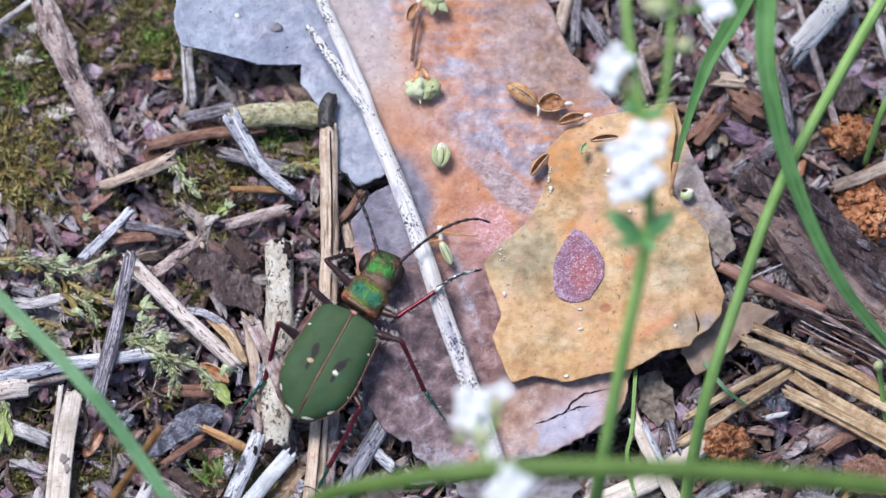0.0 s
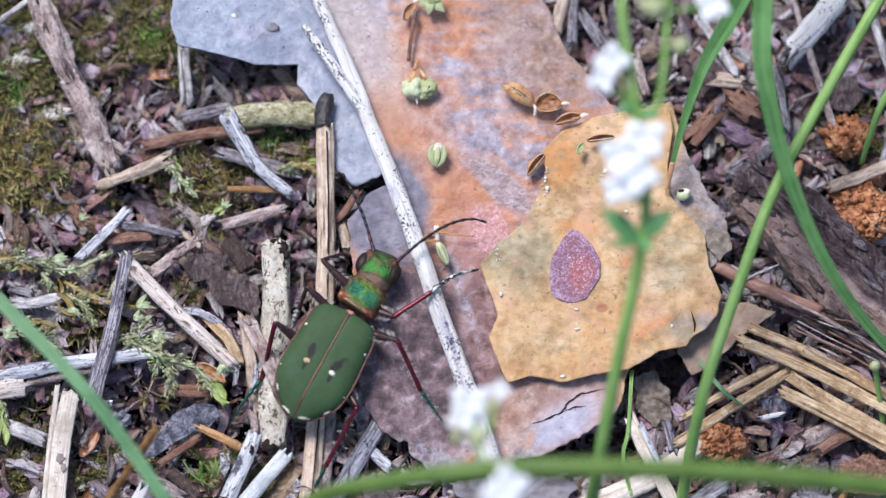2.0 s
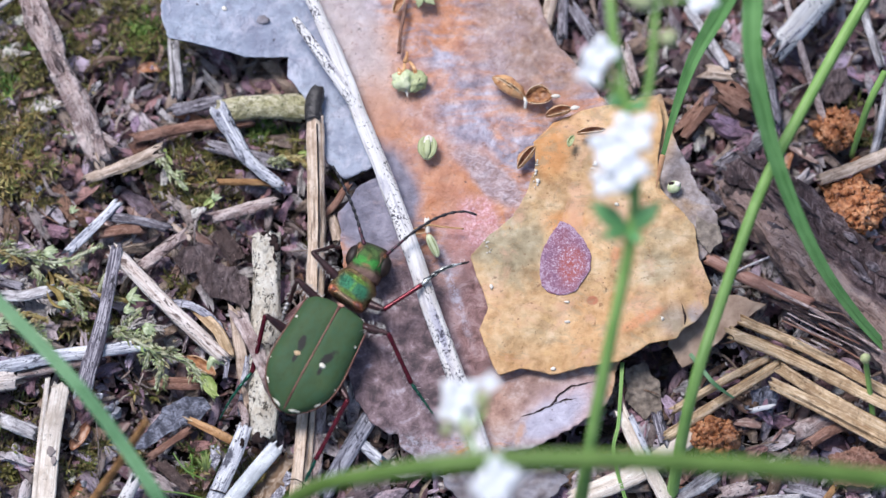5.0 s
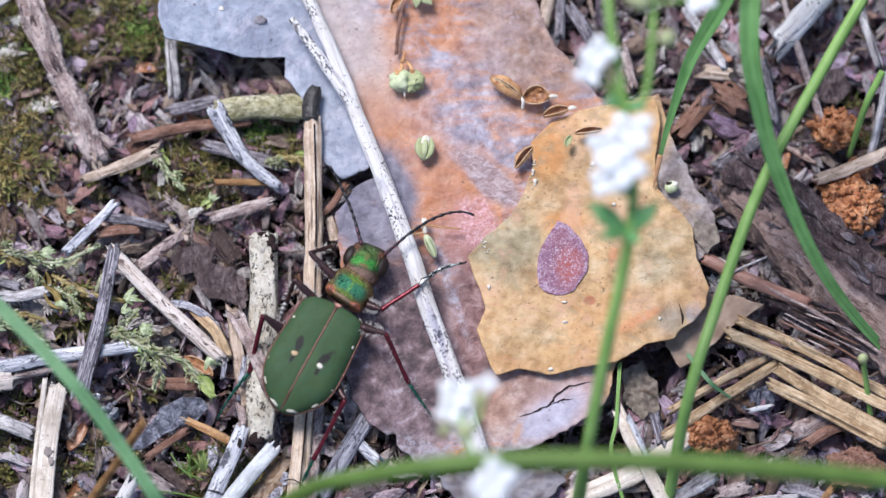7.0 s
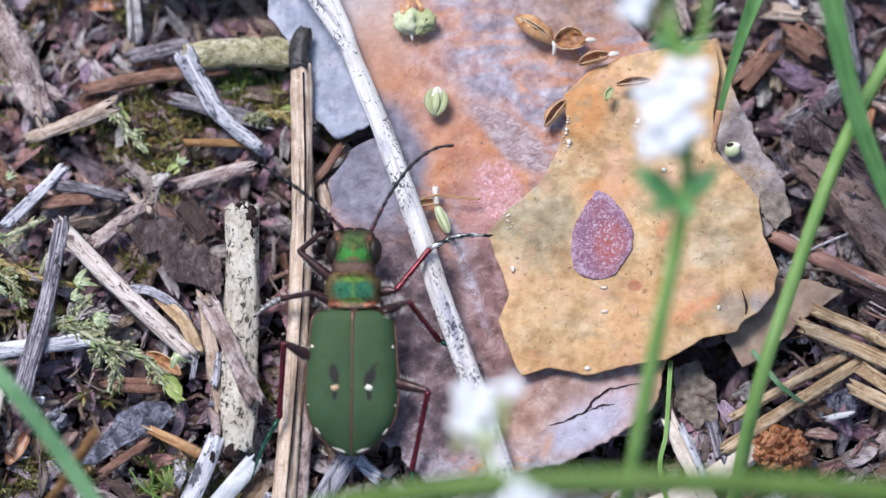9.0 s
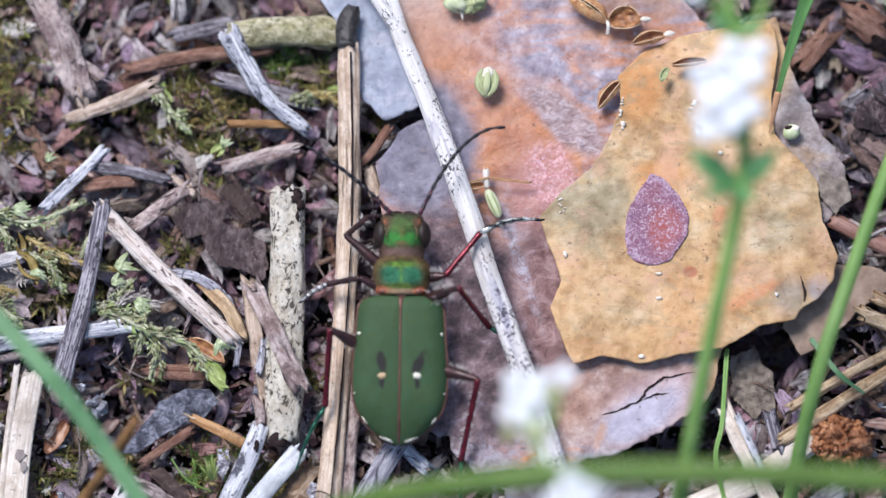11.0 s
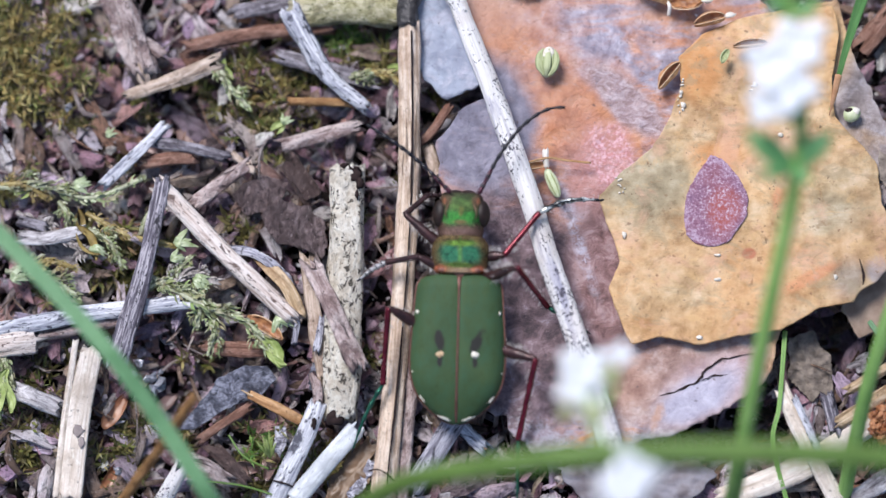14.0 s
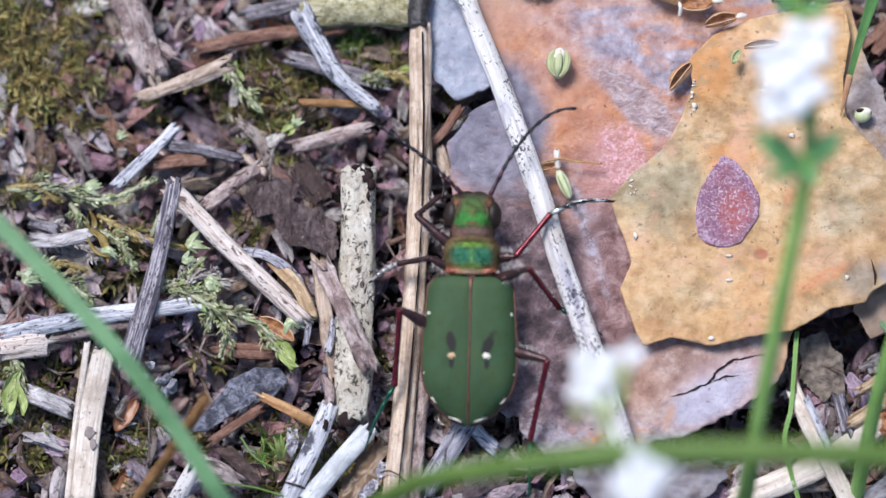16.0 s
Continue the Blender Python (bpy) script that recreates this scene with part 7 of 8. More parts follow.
twin_capsule((-1.28, 10.84, 3), 0.72, "pale green twin seed capsule with brown stalks on bark")
calyx((-0.64, 17.32, 3), 1.15, 290, 4, "green and brown seed case on the bark", 170)
stick("dry_stalk", [(-0.15, 0.0, 3.5), (-0.2, 0.5, 3.6), (-0.21, 0.95, 3.4)], 0.34, PALE_TIP, "short white stalk of a seed case", "stalk")
husk((-0.75, 0.0, 3.3), 1.2, 0.45, 10, "small yellow-brown bract beside a seed case", tip=False, shut=120)
husk((-2.16, 16.47, 3.1), 1.5, 0.6, 60, "yellowish bract of a seed case")
stick("dry_stalk", [(-1.68, 16.48, 3.4), (-2, 14.86, 3.3), (-2.2, 12.94, 3.1)], 0.26, RED_TWIG, "thin brown scrap of stalk", "stalk")
stick("dry_thread", [(-1.3, 0.1, 4.0), (-0.1, 0.45, 3.7), (0.85, 0.4, 3.4), (2.33, 0.3, 3.2)], 0.13, ORANGE_STRAW, "thin curved orange-brown dry thread", "stalk")


def ribbed_bud(at, length, width, turn, label, mouth=False, cap=False):
    """A plump pale bud with a few green ribs."""
    t = thing("green_bud", at, label, "bud", "seed cases on the bark")
    m = Matrix.Rotation(radians(turn), 3, "Z")
    c = Vector(at) + Vector((0, 0, width * 0.3))
    part("skin", ball(Geo(), c, (length / 2, width / 2, width * 0.38), 0.08, 18, 12, m, seed=turn), PALE_BUD, t)
    for k in ((-0.5, 0.4) if length > 1.05 else ()):
        line = [c + m @ Vector((u * length / 2, k * width / 2 * math.sqrt(1 - u * u), math.sqrt(max(0.02, 1 - u * u - 0.6 * k * k)) * width * 0.37)) for u in (-0.85, -0.4, 0.1, 0.6, 0.9)]
        part("rib", tube(Geo(), line, [0.02, 0.045, 0.05, 0.035, 0.015], 6, 0.6), CALYX, t)
    if cap:
        part("cap", ball(Geo(), c + m @ Vector((length * 0.2, 0, width * 0.2)), (length * 0.28, width * 0.3, width * 0.2), 0.35, 16, 8, m, seed=turn), PALE_TIP, t, "whitish flattened top")
        for k in (-1, 0, 1):
            line = [c + m @ Vector((u * length, k * width * v, width * w)) for u, v, w in ((-0.46, 0.1, 0.22), (-0.2, 0.36, 0.42 - 0.12 * abs(k)), (0.15, 0.42, 0.4 - 0.12 * abs(k)), (0.4, 0.28, 0.3))]
            part("bract", tube(Geo(), line, [0.06, 0.2, 0.18, 0.04], 10, 0.4, 0.2, 6, seed=k + 2.0), CALYX, t, "green bract")
    if mouth:
        # A near-black lump paints the shade of the opening.
        part("mouth", ball(Geo(), c + Vector((-0.16, 0.2, width * 0.3)), (0.24, 0.13, 0.07), 0.5, 12, 6), CRACK, t, "dark lump painted as the open mouth's shade")
        part("lip", ball(Geo(), c + Vector((0.2, 0.16, width * 0.27)), (0.26, 0.2, 0.09), 0.4, 12, 7), PALE_TIP, t, "whitish lip")


ribbed_bud((0.22, -0.95, 3.2), 1.85, 0.66, -66, "slim yellow-green seed case beside a stick")
ribbed_bud((-0.16, 6.07, 3), 1.8, 1.15, 85, "pale green oval bud with a whitish top on bark", cap=True)
ribbed_bud((17.16, 3.26, 3.1), 1.04, 0.86, 30, "pale green pea-like seed on bark", True)


def leaf_scrap(at, length, turn):
    """A curled scrap of green leaf caught in the litter."""
    t = thing("leaf_scrap", at, "curled yellow-green scrap of leaf among litter", "leaf", "leaf scraps in the litter")
    part("blade", boat(Geo(), at, length, length * 0.42, turn, 0.1 * length, 62), LIME, t)
    part("fold", boat(Geo(), (at[0] + 0.12 * length, at[1] - 0.16 * length, at[2] + 0.1), length * 0.7, length * 0.26, turn + 24, -0.06 * length, 50), LIME, t)


for at, ln, turn in (((-15.51, 2.49, 1.6), 1.1, 30), ((-22.73, 1.88, 1.4), 0.8, 70), ((-18.61, 5.75, 1.6), 1.3, 100), ((-8.95, 6.04, 1.6), 0.8, 10), ((-27.21, -1.18, 1.7), 1.3, 170), ((-30, -1.49, 1.6), 1.2, 20)):
    leaf_scrap(at, ln, turn)


def amber_curl(at, length, turn):
    """A folded amber-coloured dry leaf with a split edge."""
    t = thing("dry_leaf", at, "folded golden-brown dry leaf among moss", "leaf")
    part("blade", boat(Geo(), at, length, length * 0.24, turn, 0.16 * length, 60), AMBER, t)
    part("fold", boat(Geo(), (at[0] + 0.15, at[1] - 0.1, at[2] + 0.25), length * 0.8, length * 0.13, turn + 20, -0.16 * length, 50), AMBER, t)


def grass_tuft(at, tips):
    """A few thin blades rising from one point."""
    t = thing("grass_tuft", at, "small tuft of thin yellow-green blades in the litter", "grass")
    c = Vector(at)
    for k, (x, y) in enumerate(tips):
        q = Vector((x, y, at[2] + 1.1))
        part("blade", tube(Geo(), [c, c.lerp(q, 0.55) + Vector((0, 0, 0.15)), q], [0.05, 0.085, 0.015], 7, 0.4, 0.1, 6, seed=k), LIME, t)


grass_tuft((-15.54, -16.7, 1.7), ((-16.3, -15.9), (-16.0, -15.5), (-15.75, -15.7), (-15.6, -15.25), (-15.4, -15.6), (-15.2, -15.9), (-15.9, -16.0)))
amber_curl((-26.3, -4.5, 1.9), 2.4, -60)
amber_curl((-26.8, -3.2, 1.7), 1.5, -85)
leaf_scrap((-15.57, -10.68, 2), 2.1, -58)
leaf_scrap((-30.77, -13.1, 2), 2.6, 80)
husk((-16, -9.24, 1.9), 2.4, 0.75, -33, "glossy brown bud scale among litter", tip=False, shut=70)
stick("grass_thread", [(-17.91, -15.46, 2.2), (-17.01, -16.7, 2.4), (-15.6, -17.36, 2.2)], 0.12, DARK_STEM, "thin curved green grass thread", "grass")
stick("grass_thread", [(-18.96, -18.13, 2.3), (-17.03, -18.37, 2.4), (-15.12, -18.89, 2.2)], 0.12, DARK_STEM, "thin pale green grass thread", "grass")


def grain(at, r, seed):
    solid("quartz_grain", ball(Geo(), at, (r, r * 0.75, r * 0.7), 1.0, 6, 4, Euler((seed, seed * 1.7, seed * 2.3)).to_matrix(), 1.6, seed), QUARTZ, at, "glassy pale grain of quartz sand", "grain", "sand grains in the litter", smooth=False)


for i, (at, r) in enumerate((((-22.47, -12.28, 1.6), 0.36), ((-21.93, -11.78, 1.5), 0.2), ((-23.2, -11.3, 1.5), 0.22), ((-27.62, 3.51, 1.4), 0.28), ((22.2, -12.14, 1.5), 0.24), ((-22.5, -12.25, 1.9), 0.42), ((-21.94, -12.57, 1.9), 0.46), ((-22.2, -12.88, 1.8), 0.3), ((-23.08, -11.34, 1.8), 0.34), ((-23.32, -11.98, 1.7), 0.25), ((-24.13, -17.55, 1.7), 0.3))):
    grain(at, r, i * 1.9)


# ---- moss ----
def moss_patch(geo, at, spread, count, rng, tall):
    for _ in range(int(count * 1.35)):
        x, y = rng.gauss(at[0], spread[0] / 2), rng.gauss(at[1], spread[1] / 2)
        z = ground_height(x, y) + 1.2
        lean = Vector((rng.gauss(0, 0.8), rng.gauss(0, 0.8), 1)).normalized()
        h = tall * rng.uniform(0.5, 1.5)
        for k in range(20):
            f = k / 19
            c = Vector((x, y, z)) + lean * h * f
            a = k * 2.4 + rng.uniform(-0.6, 0.6)
            out = (Vector((math.cos(a), math.sin(a), rng.uniform(0.1, 0.9))) + lean * 0.5).normalized()
            side = out.cross(Vector((0, 0, 1))).normalized()
            ln, w = rng.uniform(0.4, 1.2), rng.uniform(0.045, 0.10)
            m = c + out * ln * 0.4
            tip = c + out * ln + lean * 0.15 * rng.uniform(-1, 1)
            geo.add([c, m + side * w, tip, m - side * w, m + Vector((0, 0, 0.04))], [(0, 1, 4), (1, 2, 4), (2, 3, 4), (3, 0, 4)])


def make_moss():
    rng, g = random.Random(12), Geo()
    for at, spread, count, tall in (((-29.97, 13.58), (4.5, 6), 150, 1.6), ((-30.67, 6.99), (3.5, 4), 80, 1.6), ((-21.54, 15.65), (5, 3.4), 90, 1.3), ((-17.41, 5.35), (3.5, 2.4), 40, 1.0),
                                    ((-11.4, 6.17), (3.4, 1.2), 40, 0.9), ((-16.18, 2.49), (2, 1.5), 16, 0.9), ((-29.53, -14.51), (3.5, 3.5), 36, 1.0), ((-24.6, -16.6), (2.0, 1.6), 14, 1.0),
                                    ((-15.63, -15.72), (1.4, 1.6), 14, 1.6), ((-24.09, -4.84), (2.4, 2.4), 40, 1.2), ((-12.05, -16.92), (2.0, 1.4), 24, 1.0), ((30.56, 7.4), (1.5, 1.6), 12, 1.2)):
        moss_patch(g, at, spread, count, rng, tall)
    gold, lush = Geo(), Geo()
    moss_patch(gold, (-30.6, 7.0), (2.8, 3.4), 105, rng, 1.7)
    moss_patch(gold, (-16.8, 4.94), (1.0, 1.4), 14, rng, 1.0)
    moss_patch(lush, (-31.07, 12.01), (1.5, 2.0), 34, rng, 1.7)
    moss_patch(lush, (-20.52, 15.24), (2.4, 1.4), 30, rng, 1.2)
    moss_patch(lush, (-11.61, 7.81), (2.2, 0.9), 20, rng, 1.0)
    moss_patch(lush, (-15.55, -15.8), (0.9, 1.2), 10, rng, 1.6)
    for _ in range(36):
        moss_patch(g, (rng.uniform(-36, -6), rng.uniform(-20, 22)), (0.5, 0.5), 3, rng, 0.8)
    solid("moss", g, MOSS, (0, 0, 0), "olive and yellow-green cushion moss among the litter", "moss", kind="stuff")
    solid("moss", gold, GOLD_MOSS, (0, 0, 0), "golden yellow tufts of moss beside a twig", "moss", kind="stuff")
    solid("moss", lush, LUSH_MOSS, (0, 0, 0), "fresh green starry tufts of moss", "moss", kind="stuff")


def feather(points, label, seed, width=1.0, material=None):
    """A creeping shoot of feather moss: overlapping pointed leaves that hug the stem."""
    material, width = material or FEATHER, width * 0.82
    rng = random.Random(seed)
    path = [Vector(p) for p in spline(points, 9)]
    t = thing("moss_shoot", points[0], label, "moss", "creeping moss shoots")
    part("stem", tube(Geo(), points, 0.16, 7, 1.0, 0.1, 8), material, t)
    g = Geo()

    def leaves(line, size):
        for i in range(1, len(line)):
            d = (line[i] - line[i - 1]).normalized()
            across = d.cross(Vector((0, 0, 1)))
            f = 1 - 0.35 * (i / len(line)) ** 3
            for k in range(6):
                if rng.random() < 0.2:
                    continue
                s = -1 + 2 * (k + rng.random()) / 6
                wild = rng.gauss(0, 0.2) + (rng.gauss(0, 0.6) if rng.random() < 0.15 else 0)
                c = line[i] + (across * s * 0.34 + Vector((0, 0, 0.3 * math.sqrt(max(0.0, 1 - s * s)) - 0.1))) * size * f
                out = (d + across * (s * 0.26 + wild) + Vector((0, 0, rng.uniform(-0.3, 0.5)))).normalized()
                side = out.cross(Vector((s * 0.7 * across.x, s * 0.7 * across.y, 1))).normalized()
                nrm = side.cross(out)
                ln, w = rng.choice((0.5, 0.7, 0.95, 1.3)) * rng.uniform(0.8, 1.15) * size * f, rng.uniform(0.10, 0.24) * size * f
                bend = across * s * rng.uniform(0.0, 0.2) * ln
                a, m, tip = c + out * ln * 0.3, c + out * ln * 0.65 + bend * 0.4 + nrm * 0.05, c + out * ln + bend - nrm * 0.06
                g.add([c, a + side * w, m + side * w * 0.7, tip, m - side * w * 0.7, a - side * w, a - nrm * w * 0.45, m - nrm * w * 0.3],
                      [(0, 1, 6), (1, 2, 7, 6), (2, 3, 7), (3, 4, 7), (4, 5, 6, 7), (5, 0, 6)])

    leaves(path, width)
    for i in range(4, len(path) - 1, 8):
        d = (path[i + 1] - path[i - 1]).normalized()
        away = d.cross(Vector((0, 0, 1))) * rng.choice((-1, 1))
        ln = rng.uniform(1.0, 2.4) * width
        q = (d * rng.uniform(0.6, 1.2) + away * rng.uniform(0.3, 0.7)).normalized()
        leaves([path[i] + q * ln * k / 5 + away * 0.25 * math.sin(k * 0.7) + Vector((0, 0, 0.15 * math.sin(k * 0.6))) for k in range(6)], width * 0.7)
    part("leaves", g, material, t)


make_moss()
feather([(-22.57, -6.37, 1.8), (-19.56, -8.03, 2.1), (-16.97, -9.05, 2.2), (-15.27, -11.27, 1.8)], "pale green creeping feather moss shoot", 1, 0.85)
feather([(-22.17, -7.54, 1.6), (-20.58, -6.19, 1.9), (-18.8, -6.67, 1.7)], "whitish dead feather moss shoot", 2, 0.7, DEAD_MOSS)
feather([(-31.6, -1.28, 1.6), (-28.79, -1.22, 1.9), (-26.21, -1.83, 1.7), (-23.24, -0.7, 1.7)], "pale creeping moss shoot over litter", 3, 0.75)
feather([(-30.39, -2.68, 1.5), (-27.56, -4.35, 1.8), (-25.57, -5.12, 1.6)], "dead grey creeping moss shoot", 4, 0.75, DEAD_MOSS)
feather([(-26.41, -2.68, 1.5), (-23.98, -3.97, 1.9), (-21.4, -4.54, 1.7)], "golden dried creeping moss shoot", 5, 0.6, GOLD_MOSS)
feather([(-30.93, -6.12, 1.5), (-28.72, -6.35, 1.7), (-26.74, -7.53, 1.5)], "dull green creeping moss shoot", 6, 0.8)
feather([(-19.35, 6.67, 1.5), (-18.52, 4.98, 1.8), (-17.31, 3.59, 1.6)], "yellow-green moss shoot among bark", 7, 0.7)
feather([(-31.04, -10.76, 1.6), (-30.59, -12.41, 1.9), (-31.06, -14.36, 1.6)], "bright green upright moss shoot", 8, 0.8)


def moss_star(at, size, turn, seed):
    """The open tip of a moss shoot: a rosette of pale pointed leaves."""
    rng = random.Random(seed)
    t = thing("moss_tip", at, "pale green starry tip of a moss shoot", "moss", "moss tips in the litter")
    for k in range(6):
        a = turn + (k - 2.5) * 0.3 + rng.gauss(0, 0.14)
        d = Vector((math.cos(a), math.sin(a), 0))
        c = Vector(at) - d * size * 0.1
        ln = size * rng.uniform(0.75, 1.2)
        part("leaf", tube(Geo(), [c, c + d * ln * 0.4 + Vector((0, 0, 0.26)), c + d * ln + Vector((0, 0, 0.02))], [size * 0.08, size * 0.17, 0.02], 8, 0.3, 0.25, 5, fold=0.4, seed=seed + k), STAR_MOSS, t)


for k, (x, y, size, turn) in enumerate(((-27.1, -1.95, 1.5, 0.2), (-21.2, -5.1, 1.7, 0.1), (-20.1, -7.1, 1.6, -0.5), (-15.2, 1.85, 1.0, 1.2), (-25.3, 1.0, 0.9, 0.6), (-30.5, -7.3, 1.4, 0.3), (-25.9, -5.4, 1.2, -0.9), (-22.6, -3.8, 1.1, 0.8), (-15.3, -9.3, 1.6, -1.1), (-21.4, -6.1, 1.3, 0.4))):
    moss_star((x, y + 0.7, 1.95), size * 0.72, turn, 70 + k)
tangle = random.Random(31)
for k in range(11):
    x, y = tangle.choice(((-29.5, -1.4), (-26, -2.2), (-23.6, -4.6), (-20.4, -6.6), (-18.6, -8.2), (-29, -6.2), (-24.5, -6.8), (-17.4, 3.6), (-11.5, 6.2)))
    x, y, a, ln = x + tangle.gauss(0, 1.3), y + tangle.gauss(0, 0.7), tangle.gauss(-0.4, 1.0), tangle.uniform(1.4, 3.2)
    d = Vector((math.cos(a), math.sin(a), 0)) * ln
    feather([(x, y, 1.5), (x + d.x * 0.5 - d.y * 0.12, y + d.y * 0.5 + d.x * 0.12, 1.9), (x + d.x, y + d.y, 1.5)],
            "small tangled shoot of feather moss", 40 + k, tangle.uniform(0.4, 0.7), GOLD_MOSS if k % 5 == 0 else None)


# ---- grass and flowering bedstraw ----
def blade(name, points, widths, material, label, flat=0.12, fold=0.3, up=(0, 0, 1)):
    t = thing("wild_grass", points[-1], label, "grass", "grass stems")
    part(name, tube(Geo(), points, [w / 2 for w in widths], 14, flat, 0.0, 14, up, fold=fold), material, t)
    if fold:
        part("midrib", tube(Geo(), [(x, y, z + w * (0.5 * flat - 0.5 * fold) + 0.01) for (x, y, z), w in zip(points, widths)], [w * 0.045 for w in widths], 6, 0.6, 0.0, 14, up), GRASS_RIB, t, "midrib darkened as the fold's shade")
    return t


DRY_TIP = plain("orange_dry_tip", (0.42, 0.20, 0.09), (0.66, 0.40, 0.24), 0.5, 1.4)


def grasses():
    blade("blade", [(27.5, 27.5, 14), (23.4, 20.5, 17), (22.24, 16.34, 17), (21.99, 12.62, 16), (22.13, 9.3, 15), (23.68, 3.63, 12), (26.38, -2.01, 8.5), (29.34, -5.74, 5), (33.18, -9.05, 1)], [0.3, 1.2, 1.38, 1.38, 1.28, 1.08, 0.92, 0.8, 0.6], GRASS, "broad arching green grass blade", fold=0.55)
    t = blade("blade", [(26.5, 29.0, 0.2), (24.0, 22.5, 11), (21.85, 17.35, 13), (20.17, 14.23, 11), (18.31, 11.2, 8.5), (16.9, 7.32, 6), (15.91, 3.46, 3.6)], [1.3, 1.5, 1.5, 1.25, 0.88, 0.48, 0.13], GRASS, "tapering green grass blade with an orange tip", fold=0.6)
    part("dry_tip", tube(Geo(), [(16.31, 5.24, 4.8), (16.09, 4.15, 4.2), (15.87, 3.16, 3.5)], [0.2, 0.15, 0.03], 8, 0.4, 0.1, 6), DRY_TIP, t, "dry orange tip")
    blade("stem", [(38.5, 29.5, 10.5), (31.66, 17.7, 10), (26.86, 9.36, 9.5), (23.08, 2.27, 9), (20.09, -5.78, 8.5), (17.91, -12.6, 8), (16.66, -19.71, 0)], [0.5, 0.8, 0.8, 0.8, 0.8, 0.82, 0.82], STEM, "straight light green grass stem", 0.9, 0.0)
    blade("blade", [(-44.0, 6.0, 12), (-37.5, 0.8, 14.5), (-32.3, -4.05, 15), (-27.63, -8.63, 15), (-23.76, -12.77, 15), (-20.73, -16.66, 14), (-17.35, -21.57, 12), (-14.36, -25.68, 0)], [0.2, 0.8, 0.92, 0.92, 0.92, 0.9, 0.9, 0.85], GRASS_COOL, "narrow bluish-green grass blade")
    blade("stem", [(31.89, 10.97, 6), (30.76, 8.76, 5), (29.85, 5.96, 1)], [0.5, 0.5, 0.4], STEM, "short thin yellow-green stem", 0.9, 0.0)
    blade("blade", [(13.48, -9.09, 2.4), (13.17, -13.32, 2.6), (12.84, -15.68, 2.4), (14.05, -19.85, 1)], [0.28, 0.26, 0.26, 0.26], STEM, "thin yellowish green grass blade", 0.3)
    blade("blade", [(18.23, -8.48, 2.4), (19.76, -10.59, 3), (21.25, -11.58, 2.2)], [0.3, 0.3, 0.14], GRASS_COOL, "short thin green grass tip", 0.3)


grasses()


def petals(parent, at, size, facing, seed):
    """A four-petalled white flower."""
    rng = random.Random(seed)
    m = Vector(facing).to_track_quat("Z", "Y").to_matrix()
    f = part("flower", ball(Geo(), at, (size * 0.12,) * 3, 0.1, 8, 6), PETAL, parent, "small white four-petalled flower")
    for i in range(4):
        a = math.pi / 2 * i + rng.uniform(-0.15, 0.15) + seed
        d, side = m @ Vector((math.cos(a), math.sin(a), 0.12)), m @ Vector((-math.sin(a), math.cos(a), 0))
        nrm = m @ Vector((0, 0, 1))
        c = Vector(at)
        tube_pts = [c + d * size * k + nrm * size * h for k, h in ((0.0, 0.0), (0.2, 0.06), (0.42, 0.08), (0.62, 0.02))]
        part("petal", tube(Geo(), tube_pts, [size * 0.17, size * 0.24, size * 0.2, 0.03], 10, 0.18, 0.0, 5, tuple(nrm)), PETAL, f)


def bud(parent, at, r):
    part("bud", ball(Geo(), at, (r, r, r * 1.1), 0.1, 12, 8), CALYX, parent, "pale green round bud")


def leaf(parent, a, b, w):
    mid = Vector(a).lerp(Vector(b), 0.55) + Vector((0, 0, 0.3))
    part("leaf", tube(Geo(), [a, tuple(mid), b], [w * 0.25, w / 2, 0.05], 10, 0.15, 0.0, 6, fold=0.2), WHORL, parent)


def twiglet(parent, pts, r, material=STEM):
    part("stem", tube(Geo(), pts, r, 8, 1.0, 0.0, 8, up=(0.2, 0.1, 1)), material, parent)


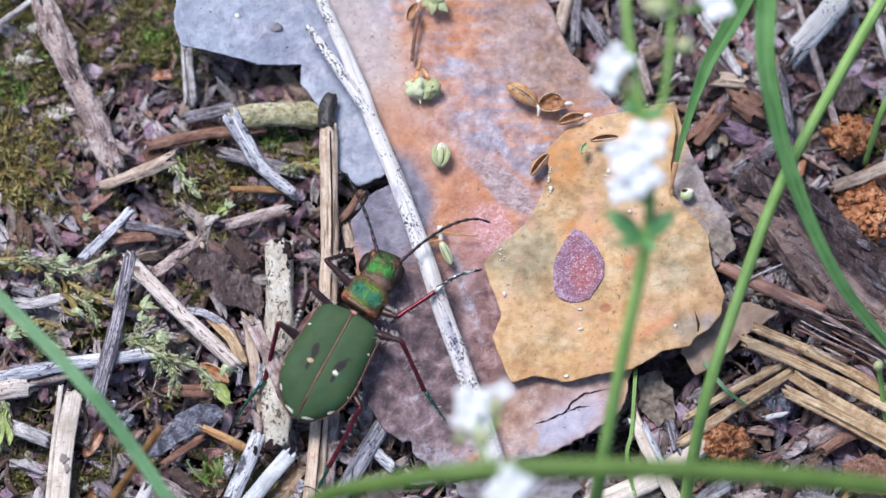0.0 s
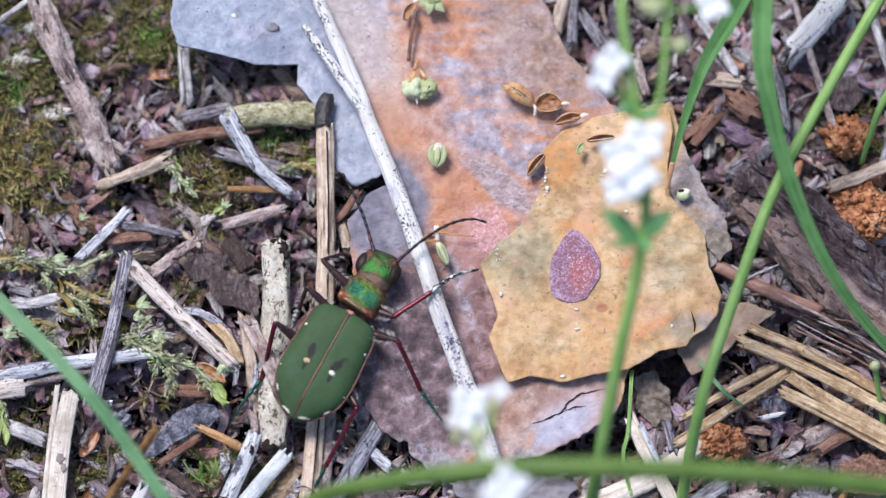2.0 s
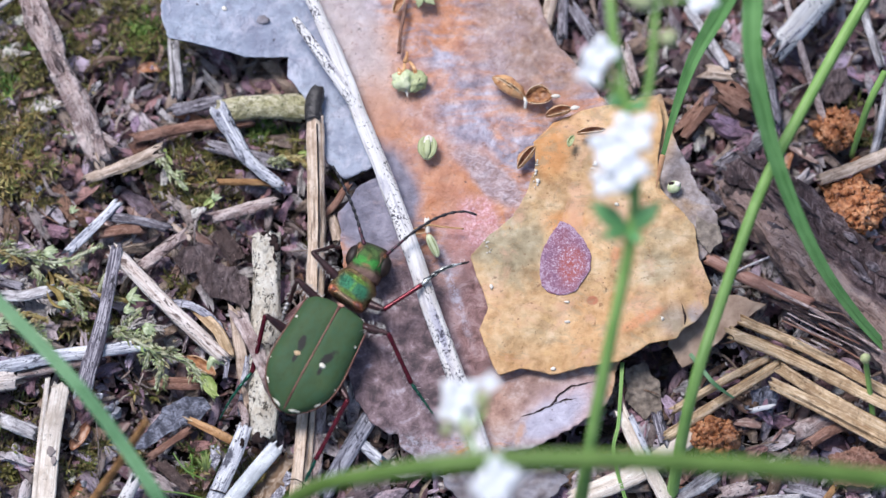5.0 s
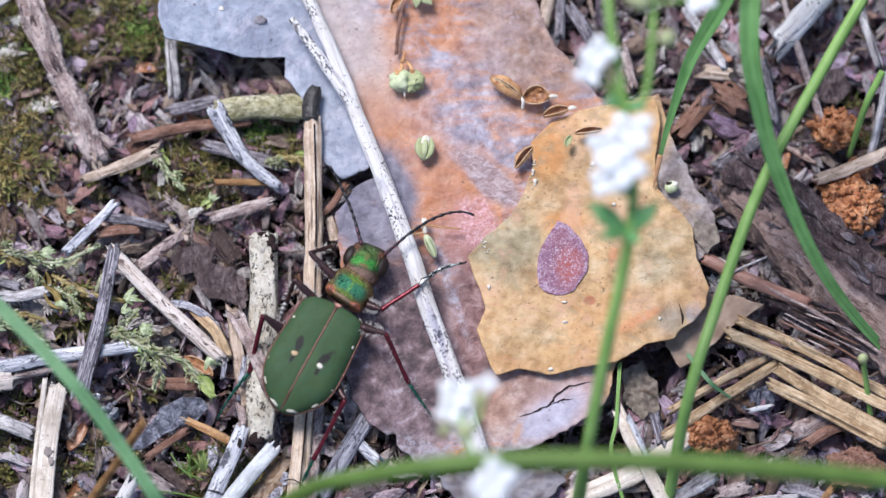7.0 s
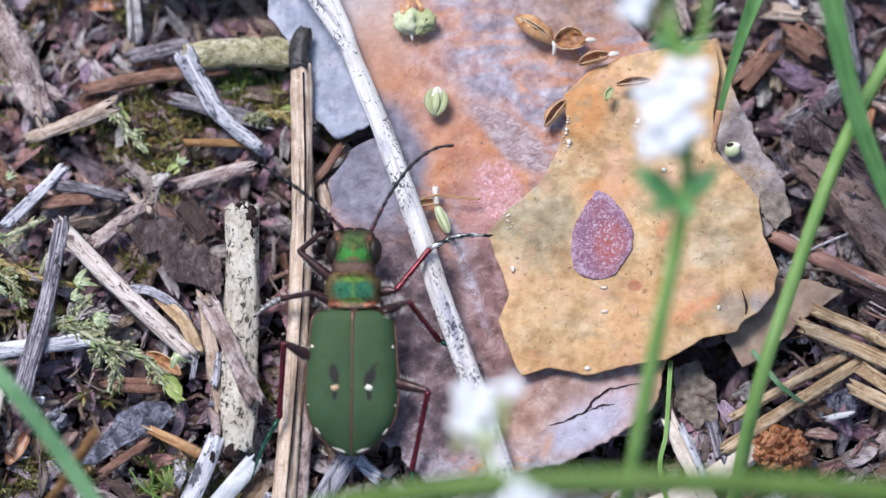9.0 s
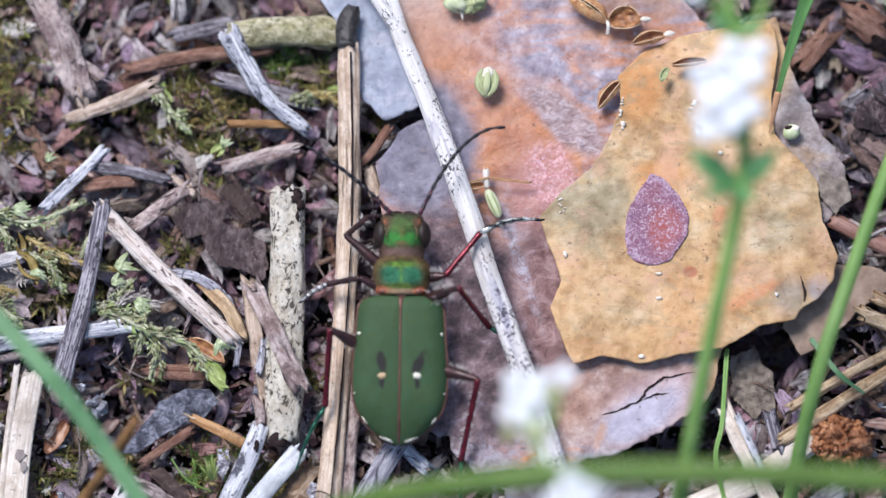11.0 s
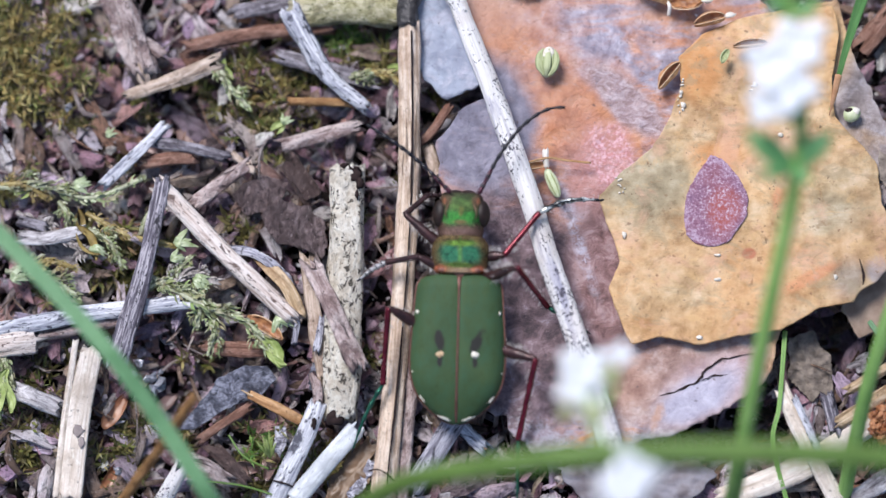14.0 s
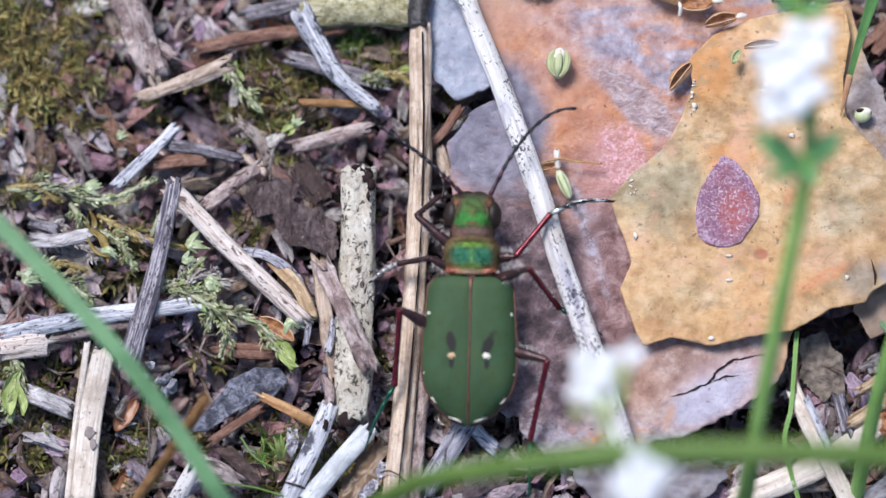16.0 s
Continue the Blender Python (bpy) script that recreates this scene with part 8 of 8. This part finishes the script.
def bedstraw_upright():
    base = (10.2, -20.91, 0)
    t = thing("bedstraw", base, "slender bedstraw stem with small white flowers and whorled leaves", "flower", "bedstraw plants")
    twiglet(t, [base, (10.56, -18.32, 12.2), (11.83, -11.7, 18.9), (13.38, -4.43, 23), (13.66, -0.5, 24.3), (13.08, 4.15, 25.7), (12.21, 9.2, 27), (11.98, 13.8, 27)], [0.46, 0.46, 0.43, 0.4, 0.36, 0.34, 0.33, 0.33])
    for u, w in (((10.74, -2.1, 24.3), 1.3), ((15.36, -2.1, 24.3), 1.2), ((11.37, -4.52, 25), 0.8), ((14.07, -4.88, 24.3), 0.8)):
        leaf(t, (13.22, -3.96, 23.5), u, w)
    for i, (at, s) in enumerate((((13.6, 2.31, 26.3), 3.0), ((11.9, 1.02, 27), 2.8), ((13, -0.31, 27), 3.0), ((11.65, -1.11, 26.3), 2.0), ((11.4, 7.2, 27.7), 2.4), ((10.7, 6.0, 27.7), 2.1))):
        petals(t, at, s * 0.9, (0.1 * (i % 3 - 1), -0.35, 1), i * 1.7 + 1)
        twiglet(t, [(13.51, -1.58, 24) if i < 4 else (12.71, 4.54, 25.7), tuple(Vector(at) - Vector((0, 0, 0.5)))], 0.16)
    twiglet(t, [(13.12, 4.15, 25.7), (14.39, 4.54, 25.7), (14.95, 8.22, 26.3), (15.15, 13.04, 27)], 0.26)
    leaf(t, (13.12, 4.15, 25.7), (11.76, 4.4, 26.3), 0.9)
    leaf(t, (13.12, 4.15, 25.7), (14.54, 3.83, 26.3), 0.9)
    for at, r in (((14.31, 10.96, 27), 0.75), ((15.96, 8.53, 26.3), 0.6), ((13.64, 11.12, 27), 0.5)):
        bud(t, at, r)
    petals(t, (18.11, 11.51, 25.7), 2.2, (0, -0.3, 1), 4.4)
    twiglet(t, [(15.14, 10.81, 26.7), (17.9, 11.36, 25.4)], 0.15)
    return t


def bedstraw_leaning():
    base = (-13.99, -22.9, 0)
    t = thing("bedstraw", base, "bent dark green bedstraw stem with small white flowers", "flower", "bedstraw plants")
    twiglet(t, [base, (-8.58, -20.82, 18.9), (-3.09, -20.38, 25.7), (4.23, -19.97, 28.4), (13.34, -19.97, 28.4), (22.55, -20.31, 27), (31.58, -20.85, 24.3)], [0.5, 0.55, 0.62, 0.68, 0.7, 0.7, 0.7], DARK_STEM)
    for i, (at, s) in enumerate((((2, -15.05, 24.3), 2.9), ((1.55, -15.96, 24.6), 2.2), ((4.39, -21.34, 29.7), 2.9), ((3.66, -22, 29.7), 2.2))):
        petals(t, at, s * 0.9, (0.1, -0.3, 1), i * 1.3 + 2)
    twiglet(t, [(3.14, -20, 28.1), (2.5, -18.08, 25.7), (2, -15.46, 23.8)], 0.2)
    twiglet(t, [(2.5, -18.08, 25.7), (3.55, -15.99, 24.3), (3.93, -14.41, 23.8)], 0.16)
    petals(t, (3.96, -14.19, 24.3), 1.3, (0, -0.3, 1), 3.0)
    for at, r in (((2.5, -17.63, 25.7), 0.6), ((1.14, -17.41, 25), 0.45), ((3.48, -15.32, 24.3), 0.5)):
        bud(t, at, r)
    return t


def bedstraw_side():
    base = (-34.5, -22.0, 0)
    t = thing("bedstraw", base, "bedstraw sprig with two small white flowers", "flower", "bedstraw plants")
    twiglet(t, [base, (-33.4, -20.0, 12), (-32.6, -17.5, 20), (-32.2, -14.5, 24), (-32.0, -11.0, 25.5)], [0.4, 0.38, 0.34, 0.3, 0.24])
    for i, at in enumerate(((-30.7, -16.0, 25.0), (-30.6, -13.4, 25.5))):
        petals(t, at, 2.6, (0.1, -0.3, 1), i * 1.4 + 0.6)
        twiglet(t, [(-32.4, -16.5 + i * 2.4, 22.0 + i), tuple(Vector(at) - Vector((0, 0, 0.5)))], 0.16)
    return t


bedstraw_side()
UPRIGHT, LEANING = bedstraw_upright(), bedstraw_leaning()
t = thing("bud_stem", (31.14, -12.91, 0), "green stem with a pale bud beside straw", "flower")
twiglet(t, [(31.24, -13.79, 0.5), (30.68, -10.99, 3), (30.26, -9.33, 5)], 0.2)
bud(t, (30.24, -9.28, 5.2), 0.38)

# the lens is focused on the stalk under the beetle
cam.data.dof.use_dof = True
cam.data.dof.focus_object = STALK
cam.data.dof.aperture_fstop = 16.0


# ---- what moves ----
def motions():
    walk(BEETLE, [(0.0, STAND_A), (TURN_START, STAND_A), (TURN_END, STAND_B), (16.0, STAND_B)])
    neck = pose(0, 2.15 * MM, -0.55 * MM)
    chest_a, chest_b = pose(0, 0.45 * MM, 0, 0, 0, -8), pose(0, 0, 0)
    head_a = chest_a @ pose(0.02 * MM, 2.16 * MM, -0.55 * MM) @ pose(0, 0, 0, 0, 0, 15)
    walk(BEETLE_THORAX, [(0.0, chest_a), (TURN_START, chest_a), (TURN_END, chest_b), (16.0, chest_b)])
    walk(BEETLE_HEAD, [(0.0, head_a), (TURN_START, head_a), (TURN_END, neck), (16.0, neck)])
    for ob, before, after in BEETLE_PARTS:
        walk(ob, [(0.0, before), (TURN_START, before), (TURN_END, after), (16.0, after)])
    # the flowers sway a little
    for ob, k in ((UPRIGHT, 1.0), (LEANING, 0.4)):
        place = Matrix.Translation(ob.location)
        walk(ob, [(s, place @ pose(0, 0, 0, 0, 0, a * k)) for s, a in ((0.0, 0.0), (2.0, 0.1), (4.0, 0.35), (6.5, 0.3), (8.0, 0.1), (9.0, 0.6), (11.5, 0.7), (12.5, 1.1), (14.5, 1.3), (16.0, 1.6))])


motions()
